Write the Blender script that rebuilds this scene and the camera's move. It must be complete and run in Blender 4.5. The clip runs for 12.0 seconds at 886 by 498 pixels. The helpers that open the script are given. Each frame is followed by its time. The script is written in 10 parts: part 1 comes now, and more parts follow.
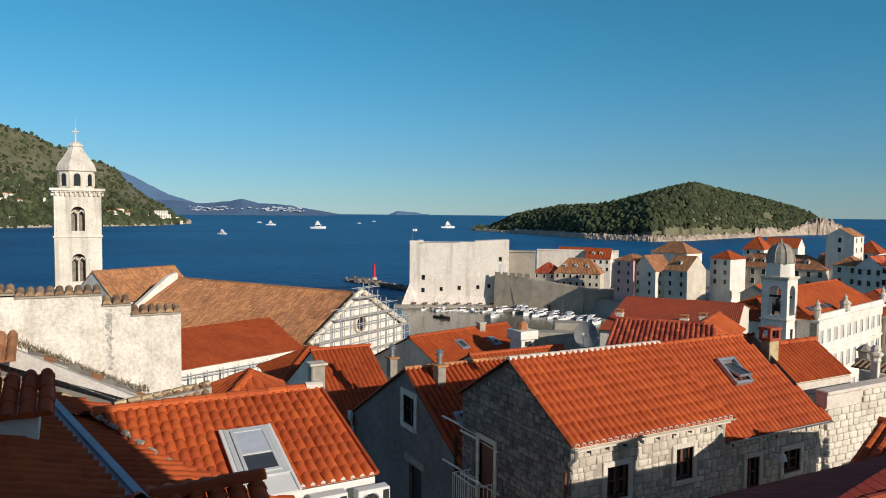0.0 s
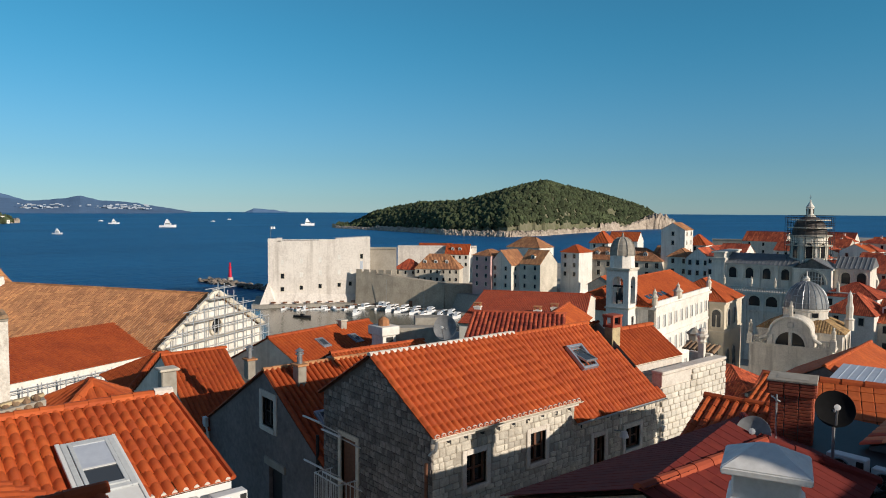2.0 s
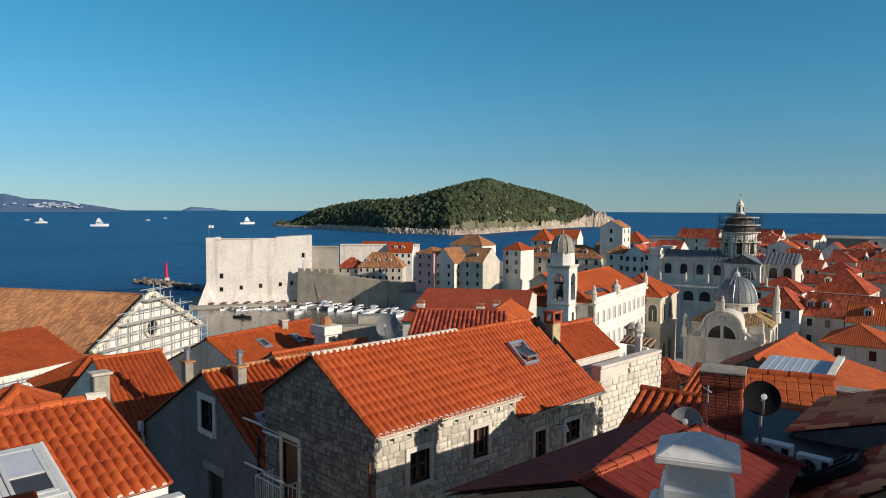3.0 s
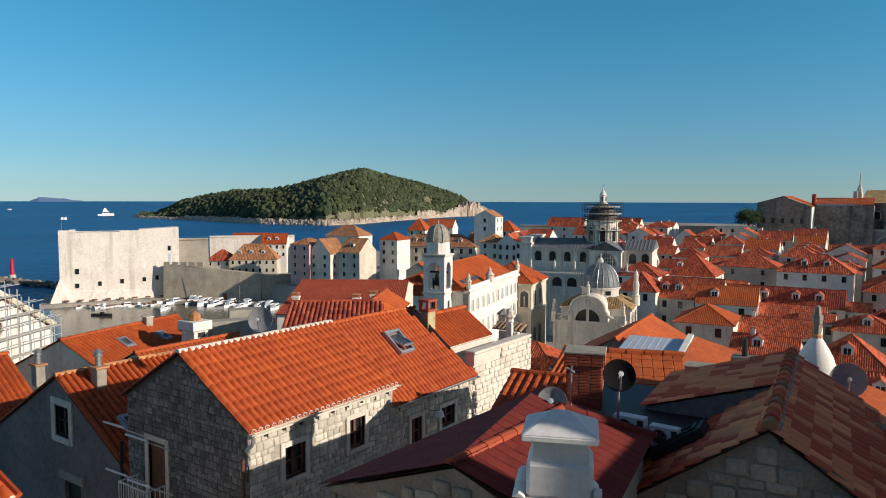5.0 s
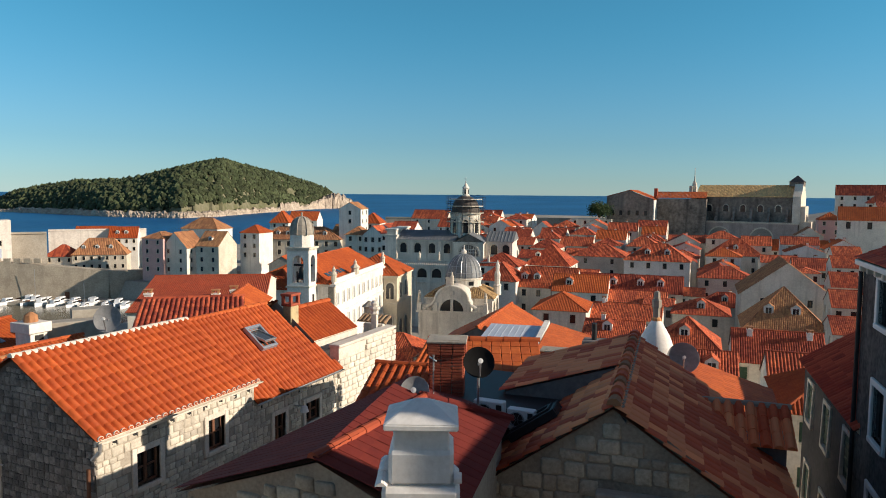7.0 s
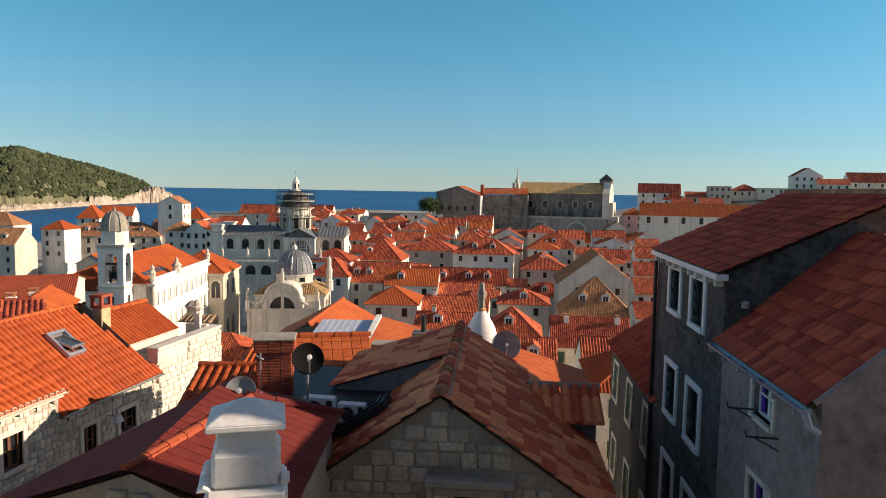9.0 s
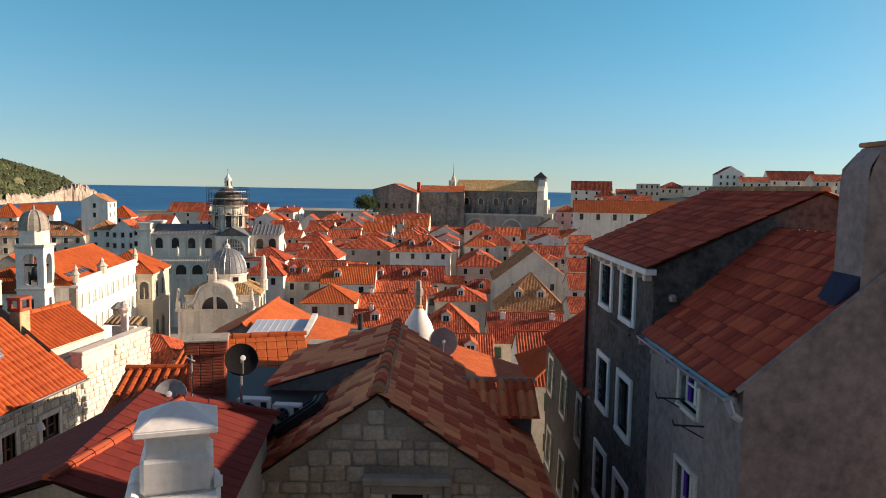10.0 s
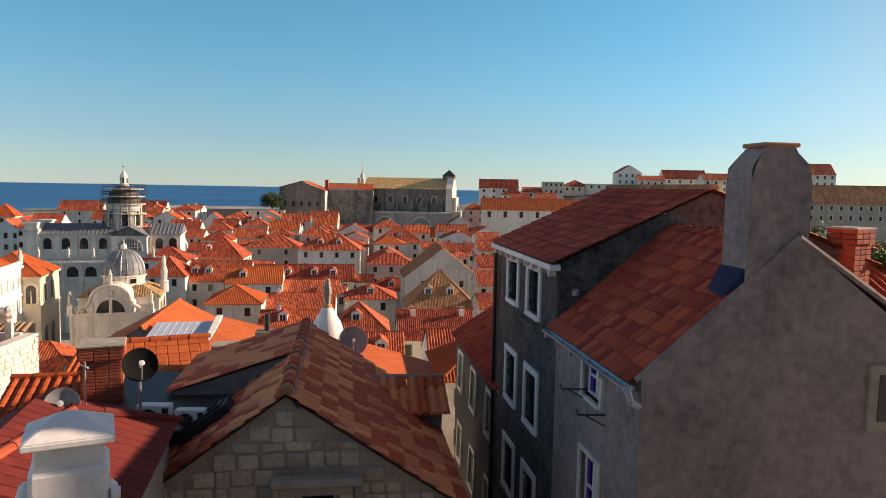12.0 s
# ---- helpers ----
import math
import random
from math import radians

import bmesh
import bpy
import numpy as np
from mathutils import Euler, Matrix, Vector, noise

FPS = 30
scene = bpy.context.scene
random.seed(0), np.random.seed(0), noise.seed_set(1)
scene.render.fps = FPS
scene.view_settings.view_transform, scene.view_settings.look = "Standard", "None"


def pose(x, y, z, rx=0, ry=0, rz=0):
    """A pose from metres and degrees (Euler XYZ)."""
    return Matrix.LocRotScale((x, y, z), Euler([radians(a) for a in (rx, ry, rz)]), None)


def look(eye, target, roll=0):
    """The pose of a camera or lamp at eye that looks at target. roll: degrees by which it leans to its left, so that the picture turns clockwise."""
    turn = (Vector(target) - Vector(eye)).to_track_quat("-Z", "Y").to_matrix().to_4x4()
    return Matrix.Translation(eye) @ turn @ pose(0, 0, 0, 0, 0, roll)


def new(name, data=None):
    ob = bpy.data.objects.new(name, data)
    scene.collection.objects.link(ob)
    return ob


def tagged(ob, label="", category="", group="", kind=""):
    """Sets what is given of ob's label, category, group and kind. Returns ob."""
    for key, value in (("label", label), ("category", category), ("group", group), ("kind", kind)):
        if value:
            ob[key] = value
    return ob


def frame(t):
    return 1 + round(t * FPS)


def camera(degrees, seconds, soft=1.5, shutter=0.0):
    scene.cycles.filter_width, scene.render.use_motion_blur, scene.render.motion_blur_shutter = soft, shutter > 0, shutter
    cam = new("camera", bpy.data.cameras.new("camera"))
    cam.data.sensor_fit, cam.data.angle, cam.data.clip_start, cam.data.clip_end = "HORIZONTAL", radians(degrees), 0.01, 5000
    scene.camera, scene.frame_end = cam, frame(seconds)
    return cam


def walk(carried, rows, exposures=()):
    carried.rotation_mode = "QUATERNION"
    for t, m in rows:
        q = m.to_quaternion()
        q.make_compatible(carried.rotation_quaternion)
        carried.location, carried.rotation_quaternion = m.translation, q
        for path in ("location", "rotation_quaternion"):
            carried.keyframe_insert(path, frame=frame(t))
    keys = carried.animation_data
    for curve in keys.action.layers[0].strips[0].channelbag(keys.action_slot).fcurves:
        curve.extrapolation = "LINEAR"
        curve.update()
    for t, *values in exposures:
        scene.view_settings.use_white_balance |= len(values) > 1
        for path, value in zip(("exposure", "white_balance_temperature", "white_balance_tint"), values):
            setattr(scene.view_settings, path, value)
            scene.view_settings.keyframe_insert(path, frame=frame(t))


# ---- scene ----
cam = camera(64.84, 12.0, 1.0)
EYE = 38.0  # metres over the sea
ROWS = [
    (0.0, -0.204, 0.377, 0.022, 87.01, -0.51, 61.59),
    (0.5, -0.174, 0.374, 0.002, 87.09, -0.43, 58.75),
    (1.0, -0.155, 0.376, -0.007, 86.99, -0.37, 55.85),
    (1.5, -0.136, 0.387, -0.001, 86.90, -0.38, 52.79),
    (2.0, -0.114, 0.390, -0.001, 86.84, -0.30, 50.20),
    (2.5, -0.096, 0.393, 0.002, 86.82, -0.27, 47.92),
    (3.0, -0.075, 0.391, 0.000, 86.71, -0.23, 45.52),
    (5.0, 0.036, 0.381, 0.004, 85.93, -0.14, 35.40),
    (5.5, 0.065, 0.385, 0.002, 85.75, -0.09, 32.81),
    (6.0, 0.087, 0.379, 0.005, 85.53, -0.15, 29.98),
    (6.5, 0.105, 0.374, 0.007, 85.38, -0.23, 27.37),
    (7.0, 0.130, 0.367, 0.007, 85.35, -0.45, 24.40),
    (7.5, 0.166, 0.357, 0.005, 85.34, -0.69, 20.98),
    (9.5, 0.233, 0.353, -0.007, 85.04, -0.97, 7.84),
    (10.0, 0.247, 0.346, -0.006, 85.00, -0.97, 5.51),
    (10.5, 0.256, 0.338, -0.008, 84.99, -1.01, 3.58),
    (11.0, 0.263, 0.333, -0.007, 84.98, -1.03, 1.70),
    (11.5, 0.256, 0.330, -0.010, 84.99, -1.02, -0.16),
    (12.0, 0.264, 0.328, -0.009, 84.95, -1.06, -1.92),
]
walk(cam, [(t, pose(x, y, EYE + z, rx, ry, rz)) for t, x, y, z, rx, ry, rz in ROWS],
     [(0, -0.08, 6400, 11), (3, -0.02, 6400, 11), (6, 0.22, 6600, 11), (9, 0.52, 7500, 18), (12, 0.7, 8100, 25)])

# ---- world, sun, exposure ----
SUN_EL, SUN_TURN = 19.0, 15.0  # the sun stands in the +x half, turned a little towards +y
world = bpy.data.worlds.new("sky")
scene.world = world
world.use_nodes = True
wn = world.node_tree
wn.nodes.clear()
sky = wn.nodes.new("ShaderNodeTexSky")
sky.sky_type, sky.sun_disc = "NISHITA", False
sky.sun_elevation, sky.sun_rotation = radians(SUN_EL), radians(90 - SUN_TURN)
sky.altitude, sky.air_density, sky.dust_density, sky.ozone_density = 30, 1.0, 0.0, 3.0
sky_bg = wn.nodes.new("ShaderNodeBackground")
sky_bg.inputs["Strength"].default_value = 0.08
sky_out = wn.nodes.new("ShaderNodeOutputWorld")
tint = wn.nodes.new("ShaderNodeMix")
tint.data_type, tint.blend_type = "RGBA", "MULTIPLY"
tint.inputs["Factor"].default_value = 1.0
coord = wn.nodes.new("ShaderNodeTexCoord")
split = wn.nodes.new("ShaderNodeSeparateXYZ")
wn.links.new(coord.outputs["Generated"], split.inputs[0])
rise = wn.nodes.new("ShaderNodeMapRange")
rise.interpolation_type = "SMOOTHSTEP"
rise.inputs["From Min"].default_value, rise.inputs["From Max"].default_value = -0.04, 0.26
wn.links.new(split.outputs["Z"], rise.inputs["Value"])
haze = wn.nodes.new("ShaderNodeMix")  # pale haze low down, deep clear blue higher up
haze.data_type = "RGBA"
haze.inputs["A"].default_value, haze.inputs["B"].default_value = (0.57, 0.85, 1.11, 1), (0.25, 0.97, 1.26, 1)
wn.links.new(rise.outputs[0], haze.inputs["Factor"])
crown = wn.nodes.new("ShaderNodeMapRange")  # pinkish tint added high in the unseen sky to warm the shade
crown.interpolation_type = "SMOOTHSTEP"
crown.inputs["From Min"].default_value, crown.inputs["From Max"].default_value = 0.36, 0.68
wn.links.new(split.outputs["Z"], crown.inputs["Value"])
warm_zenith = wn.nodes.new("ShaderNodeMix")
warm_zenith.data_type = "RGBA"
warm_zenith.inputs["B"].default_value = (0.84, 0.80, 0.94, 1)
wn.links.new(crown.outputs[0], warm_zenith.inputs["Factor"])
wn.links.new(haze.outputs["Result"], warm_zenith.inputs["A"])
toward = wn.nodes.new("ShaderNodeVectorMath")  # the wide pale glow round the sun
toward.operation = "DOT_PRODUCT"
toward.inputs[1].default_value = (math.cos(radians(SUN_EL)) * math.cos(radians(SUN_TURN)), math.cos(radians(SUN_EL)) * math.sin(radians(SUN_TURN)), math.sin(radians(SUN_EL)))
wn.links.new(coord.outputs["Generated"], toward.inputs[0])
glow = wn.nodes.new("ShaderNodeMapRange")
glow.interpolation_type = "SMOOTHSTEP"
glow.inputs["From Min"].default_value, glow.inputs["From Max"].default_value = 0.55, 1.0
wn.links.new(toward.outputs["Value"], glow.inputs["Value"])
aureole = wn.nodes.new("ShaderNodeMix")
aureole.data_type = "RGBA"
aureole.inputs["B"].default_value = (0.84, 0.95, 0.93, 1)
wn.links.new(glow.outputs[0], aureole.inputs["Factor"])
wn.links.new(warm_zenith.outputs["Result"], aureole.inputs["A"])
wn.links.new(aureole.outputs["Result"], tint.inputs["B"])
fade = wn.nodes.new("ShaderNodeHueSaturation")
fade.inputs["Saturation"].default_value = 0.68
wn.links.new(sky.outputs[0], fade.inputs["Color"])
wn.links.new(fade.outputs[0], tint.inputs["A"])
wn.links.new(tint.outputs["Result"], sky_bg.inputs[0])
wn.links.new(sky_bg.outputs[0], sky_out.inputs[0])
sun = new("sun", bpy.data.lights.new("sun", "SUN"))
sun.data.energy, sun.data.angle, sun.data.color = 4.8, radians(0.5), (1.0, 0.9, 0.76)
ce, se = math.cos(radians(SUN_EL)), math.sin(radians(SUN_EL))
sun.matrix_world = look((ce * math.cos(radians(SUN_TURN)) * 60, ce * math.sin(radians(SUN_TURN)) * 60, se * 60 + 60), (0, 0, 60))
scene.view_settings.exposure = 0.0

# ---- materials ----
def mat(name, col, col2=None, rough=0.85, s1=0.4, s2=6.0, mix=0.5, bump=0.25, size=0.03, rnd=0.0, island=0.0, metal=0.0, spec=0.3, hue=1.0, other=None):
    """A weathered surface: two noises blend two colours, a finer one gives relief; rnd and island vary objects and loose pieces; some pieces take the other colour."""
    m = bpy.data.materials.new(name)
    m.use_nodes = True
    nt = m.node_tree
    b = nt.nodes["Principled BSDF"]
    b.inputs["Roughness"].default_value, b.inputs["Metallic"].default_value = rough, metal
    b.inputs["Specular IOR Level"].default_value = spec
    geo = nt.nodes.new("ShaderNodeNewGeometry")
    col2 = col2 or tuple(c * 0.7 for c in col)
    big, small = nt.nodes.new("ShaderNodeTexNoise"), nt.nodes.new("ShaderNodeTexNoise")
    for n, s, d in ((big, s1, 5), (small, s2, 6)):
        n.inputs["Scale"].default_value, n.inputs["Detail"].default_value, n.inputs["Roughness"].default_value = s, d, 0.62
        nt.links.new(geo.outputs["Position"], n.inputs["Vector"])
    add = nt.nodes.new("ShaderNodeMath")
    add.operation = "MULTIPLY_ADD"
    nt.links.new(big.outputs[0], add.inputs[0])
    add.inputs[1].default_value = 1.0
    nt.links.new(small.outputs[0], add.inputs[2])
    ramp = nt.nodes.new("ShaderNodeMapRange")
    ramp.inputs["From Min"].default_value, ramp.inputs["From Max"].default_value = 0.74 - (0.5 - mix) * 0.5, 1.26 - (0.5 - mix) * 0.5
    nt.links.new(add.outputs[0], ramp.inputs["Value"])
    blend = nt.nodes.new("ShaderNodeMix")
    blend.data_type = "RGBA"
    blend.inputs["A"].default_value, blend.inputs["B"].default_value = (*col2, 1), (*col, 1)
    nt.links.new(ramp.outputs[0], blend.inputs["Factor"])
    out = blend.outputs["Result"]
    if other:
        lot = nt.nodes.new("ShaderNodeMath")
        lot.operation, lot.inputs[1].default_value = "MULTIPLY_ADD", 7.31
        nt.links.new(nt.nodes.new("ShaderNodeObjectInfo").outputs["Random"], lot.inputs[0])
        nt.links.new(geo.outputs["Random Per Island"], lot.inputs[2])
        rest = nt.nodes.new("ShaderNodeMath")
        rest.operation = "FRACT"
        nt.links.new(lot.outputs[0], rest.inputs[0])
        pick = nt.nodes.new("ShaderNodeMapRange")
        pick.inputs["From Min"].default_value, pick.inputs["From Max"].default_value = 0.44, 0.56
        nt.links.new(rest.outputs[0], pick.inputs["Value"])
        swap = nt.nodes.new("ShaderNodeMix")
        swap.data_type = "RGBA"
        swap.inputs["B"].default_value = (*other, 1)
        nt.links.new(pick.outputs[0], swap.inputs["Factor"])
        nt.links.new(out, swap.inputs["A"])
        out = swap.outputs["Result"]
    for amount, kind in ((rnd, "o"), (island, "i")):
        if amount:
            src = nt.nodes.new("ShaderNodeObjectInfo").outputs["Random"] if kind == "o" else geo.outputs["Random Per Island"]
            mr = nt.nodes.new("ShaderNodeMapRange")
            mr.inputs["To Min"].default_value, mr.inputs["To Max"].default_value = 1 - amount, 1 + amount * 0.6
            nt.links.new(src, mr.inputs["Value"])
            hsv = nt.nodes.new("ShaderNodeHueSaturation")
            nt.links.new(mr.outputs[0], hsv.inputs["Value"])
            mh = nt.nodes.new("ShaderNodeMapRange")
            mh.inputs["To Min"].default_value, mh.inputs["To Max"].default_value = 0.5 - amount * 0.012 * hue, 0.5 + amount * 0.02 * hue
            nt.links.new(src, mh.inputs["Value"])
            nt.links.new(mh.outputs[0], hsv.inputs["Hue"])
            nt.links.new(out, hsv.inputs["Color"])
            out = hsv.outputs[0]
    nt.links.new(out, b.inputs["Base Color"])
    if bump:
        bn = nt.nodes.new("ShaderNodeBump")
        bn.inputs["Strength"].default_value, bn.inputs["Distance"].default_value = bump, size
        nt.links.new(add.outputs[0], bn.inputs["Height"])
        nt.links.new(bn.outputs[0], b.inputs["Normal"])
    return m


def streaked(m, dark, amount=0.6, scale=0.55):
    """Long vertical run-off stains over a weathered wall."""
    nt = m.node_tree
    b = nt.nodes["Principled BSDF"]
    src = b.inputs["Base Color"].links[0].from_socket
    geo = nt.nodes.new("ShaderNodeNewGeometry")
    squash = nt.nodes.new("ShaderNodeMapping")
    squash.inputs["Scale"].default_value = (1.0, 1.0, 0.07)
    nt.links.new(geo.outputs["Position"], squash.inputs["Vector"])
    n = nt.nodes.new("ShaderNodeTexNoise")
    n.inputs["Scale"].default_value, n.inputs["Detail"].default_value, n.inputs["Roughness"].default_value = scale, 6, 0.6
    nt.links.new(squash.outputs[0], n.inputs["Vector"])
    r = nt.nodes.new("ShaderNodeMapRange")
    r.inputs["From Min"].default_value, r.inputs["From Max"].default_value, r.inputs["To Max"].default_value = 0.52, 0.72, amount
    nt.links.new(n.outputs[0], r.inputs["Value"])
    mix = nt.nodes.new("ShaderNodeMix")
    mix.data_type = "RGBA"
    mix.inputs["B"].default_value = (*dark, 1)
    nt.links.new(r.outputs[0], mix.inputs["Factor"])
    nt.links.new(src, mix.inputs["A"])
    nt.links.new(mix.outputs["Result"], b.inputs["Base Color"])
    return m


TILE = mat("red_clay_tile", (0.49, 0.092, 0.021), (0.33, 0.055, 0.014), 0.75, 0.35, 5, bump=0.15, size=0.01, island=0.12, rnd=0.12)
TILE_RED = mat("dull_red_tile", (0.44, 0.085, 0.035), (0.32, 0.06, 0.026), 0.8, 0.2, 4, bump=0.15, size=0.01, island=0.15)
TILE_ORANGE = mat("orange_clay_tile", (0.60, 0.125, 0.03), (0.40, 0.075, 0.021), 0.75, 0.35, 5, bump=0.15, size=0.01, island=0.12, rnd=0.1)
TILE_OLD = mat("old_brown_tile", (0.54, 0.24, 0.11), (0.32, 0.145, 0.075), 0.9, 0.4, 4, bump=0.3, size=0.02, island=0.3, rnd=0.2)
TILE_TOWN = mat("weathered_town_tile", (0.66, 0.125, 0.055), (0.34, 0.064, 0.036), 0.85, 0.25, 3.5, bump=0.2, size=0.02, island=0.42, rnd=0.3, hue=0.7)
TILE_MIXED = mat("mixed_clay_tile", (0.68, 0.12, 0.05), (0.50, 0.085, 0.038), 0.85, 0.9, 6, bump=0.2, size=0.01, island=0.16, rnd=0.18, other=(0.88, 0.29, 0.125))
LIME = streaked(mat("lime_plaster", (0.80, 0.73, 0.62), (0.56, 0.50, 0.41), 0.9, 0.25, 3, 0.35, 0.25, 0.02, rnd=0.12), (0.34, 0.29, 0.24), 0.5, 1.1)
WHITE = streaked(mat("white_plaster", (0.82, 0.78, 0.71), (0.58, 0.53, 0.46), 0.9, 0.35, 4, 0.25, 0.25, 0.02), (0.38, 0.33, 0.28), 0.4, 1.1)
STONE = mat("pale_limestone", (0.76, 0.68, 0.56), (0.46, 0.40, 0.31), 0.9, 0.3, 4, 0.4, 0.35, 0.03, rnd=0.15)
STONE_GREY = mat("grey_limestone", (0.42, 0.38, 0.32), (0.24, 0.21, 0.17), 0.92, 0.12, 2.5, 0.45, 0.4, 0.05, rnd=0.1)
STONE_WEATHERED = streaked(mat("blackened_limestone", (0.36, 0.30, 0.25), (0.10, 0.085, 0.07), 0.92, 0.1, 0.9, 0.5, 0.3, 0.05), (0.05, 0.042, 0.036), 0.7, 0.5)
RENDER_GREY = mat("grey_render", (0.24, 0.205, 0.195), (0.13, 0.112, 0.107), 0.9, 0.4, 5, 0.4, 0.25, 0.02)
# mouldy render, both tones lowered further to carry shade
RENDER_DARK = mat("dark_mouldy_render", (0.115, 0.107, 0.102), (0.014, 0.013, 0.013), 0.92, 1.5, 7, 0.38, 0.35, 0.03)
# very dark render: the narrow alley's shade is put into its colour
RENDER_ALLEY_SHADE = mat("shade_dark_alley_render", (0.075, 0.07, 0.07), (0.035, 0.033, 0.033), 0.92, 0.8, 5, 0.5, 0.35, 0.03)
RENDER_PINK = mat("pink_render", (0.72, 0.44, 0.40), (0.54, 0.33, 0.30), 0.9, 0.4, 4, 0.4, 0.2, 0.02)
MORTAR = mat("lime_mortar", (0.42, 0.375, 0.31), (0.27, 0.235, 0.19), 0.95, 1.0, 12, 0.4, 0.5, 0.02)
LEAD = mat("grey_lead_sheet", (0.22, 0.23, 0.235), (0.13, 0.135, 0.14), 0.6, 0.6, 4, 0.4, 0.1, 0.01, metal=0.2)
METAL = mat("galvanised_metal", (0.45, 0.46, 0.47), (0.30, 0.31, 0.32), 0.4, 1, 8, 0.4, 0.05, 0.005, metal=0.7)
WHITE_PAINT = mat("white_paint", (0.72, 0.72, 0.70), (0.66, 0.65, 0.62), 0.5, 1, 8, 0.3, 0.05, 0.005)
DARK = mat("dark_paint", (0.03, 0.03, 0.032), (0.02, 0.02, 0.02), 0.5, 2, 9, 0.4, 0.05, 0.004)
BRICK = mat("red_brick", (0.42, 0.10, 0.055), (0.26, 0.06, 0.035), 0.9, 1, 9, 0.4, 0.3, 0.01, rnd=0.25)
WOOD = mat("brown_wood", (0.20, 0.09, 0.05), (0.12, 0.05, 0.03), 0.7, 1, 14, 0.4, 0.2, 0.005)
GREEN_PAINT = mat("green_shutter_paint", (0.05, 0.10, 0.06), (0.035, 0.07, 0.045), 0.6, 1, 9, 0.4, 0.05, 0.004)
PAVING = mat("stone_paving", (0.42, 0.38, 0.32), (0.26, 0.23, 0.19), 0.8, 0.1, 2, 0.4, 0.2, 0.02)
CLIFF = mat("pale_cliff_rock", (0.56, 0.46, 0.36), (0.22, 0.17, 0.13), 0.95, 0.03, 0.25, 0.45, 0.8, 1.0)
SCRUB = mat("dry_hill_scrub", (0.085, 0.095, 0.035), (0.20, 0.18, 0.12), 0.95, 0.012, 0.08, 0.6, 0.9, 3.0)
FOLIAGE = mat("dark_pine_foliage", (0.08, 0.095, 0.042), (0.032, 0.045, 0.02), 0.9, 0.02, 0.3, 0.45, 0.6, 0.8, island=0.5)
LEAF = mat("tree_foliage", (0.05, 0.085, 0.025), (0.025, 0.045, 0.015), 0.8, 0.3, 2, 0.45, 0.3, 0.1, island=0.4)
# far hills and walls: the air's haze is mixed into these colours
HAZE_LAND = mat("haze_tinted_hills", (0.10, 0.18, 0.31), (0.08, 0.145, 0.25), 1.0, 0.004, 0.02, 0.5, 0.0)
HAZE_WHITE = mat("hazy_far_walls", (0.40, 0.44, 0.50), (0.32, 0.37, 0.43), 0.9, 0.01, 0.2, 0.4, 0.0)
BOAT_WHITE = mat("white_gelcoat", (0.80, 0.80, 0.80), (0.72, 0.72, 0.72), 0.3, 1, 5, 0.3, 0.0, spec=0.5)
RED_PAINT = mat("red_paint", (0.65, 0.02, 0.06), (0.5, 0.015, 0.04), 0.5, 1, 5, 0.4, 0.0)
BLUE_SHEET = mat("blue_grey_sheet", (0.56, 0.60, 0.66), (0.44, 0.48, 0.55), 0.5, 1, 6, 0.4, 0.05, 0.005, metal=0.15)


def glass(name, tint, rough):
    m = bpy.data.materials.new(name)
    m.use_nodes = True
    b = m.node_tree.nodes["Principled BSDF"]
    b.inputs["Base Color"].default_value = (*tint, 1)
    b.inputs["Roughness"].default_value, b.inputs["Specular IOR Level"].default_value = rough, 0.6
    n = m.node_tree.nodes.new("ShaderNodeTexNoise")
    n.inputs["Scale"].default_value = 1.5
    bn = m.node_tree.nodes.new("ShaderNodeBump")
    bn.inputs["Strength"].default_value, bn.inputs["Distance"].default_value = 0.05, 0.01
    m.node_tree.links.new(n.outputs[0], bn.inputs["Height"])
    m.node_tree.links.new(bn.outputs[0], b.inputs["Normal"])
    return m


PANE = glass("dark_window_glass", (0.015, 0.017, 0.02), 0.12)
SKYPANE = glass("skylight_glass", (0.05, 0.06, 0.07), 0.06)


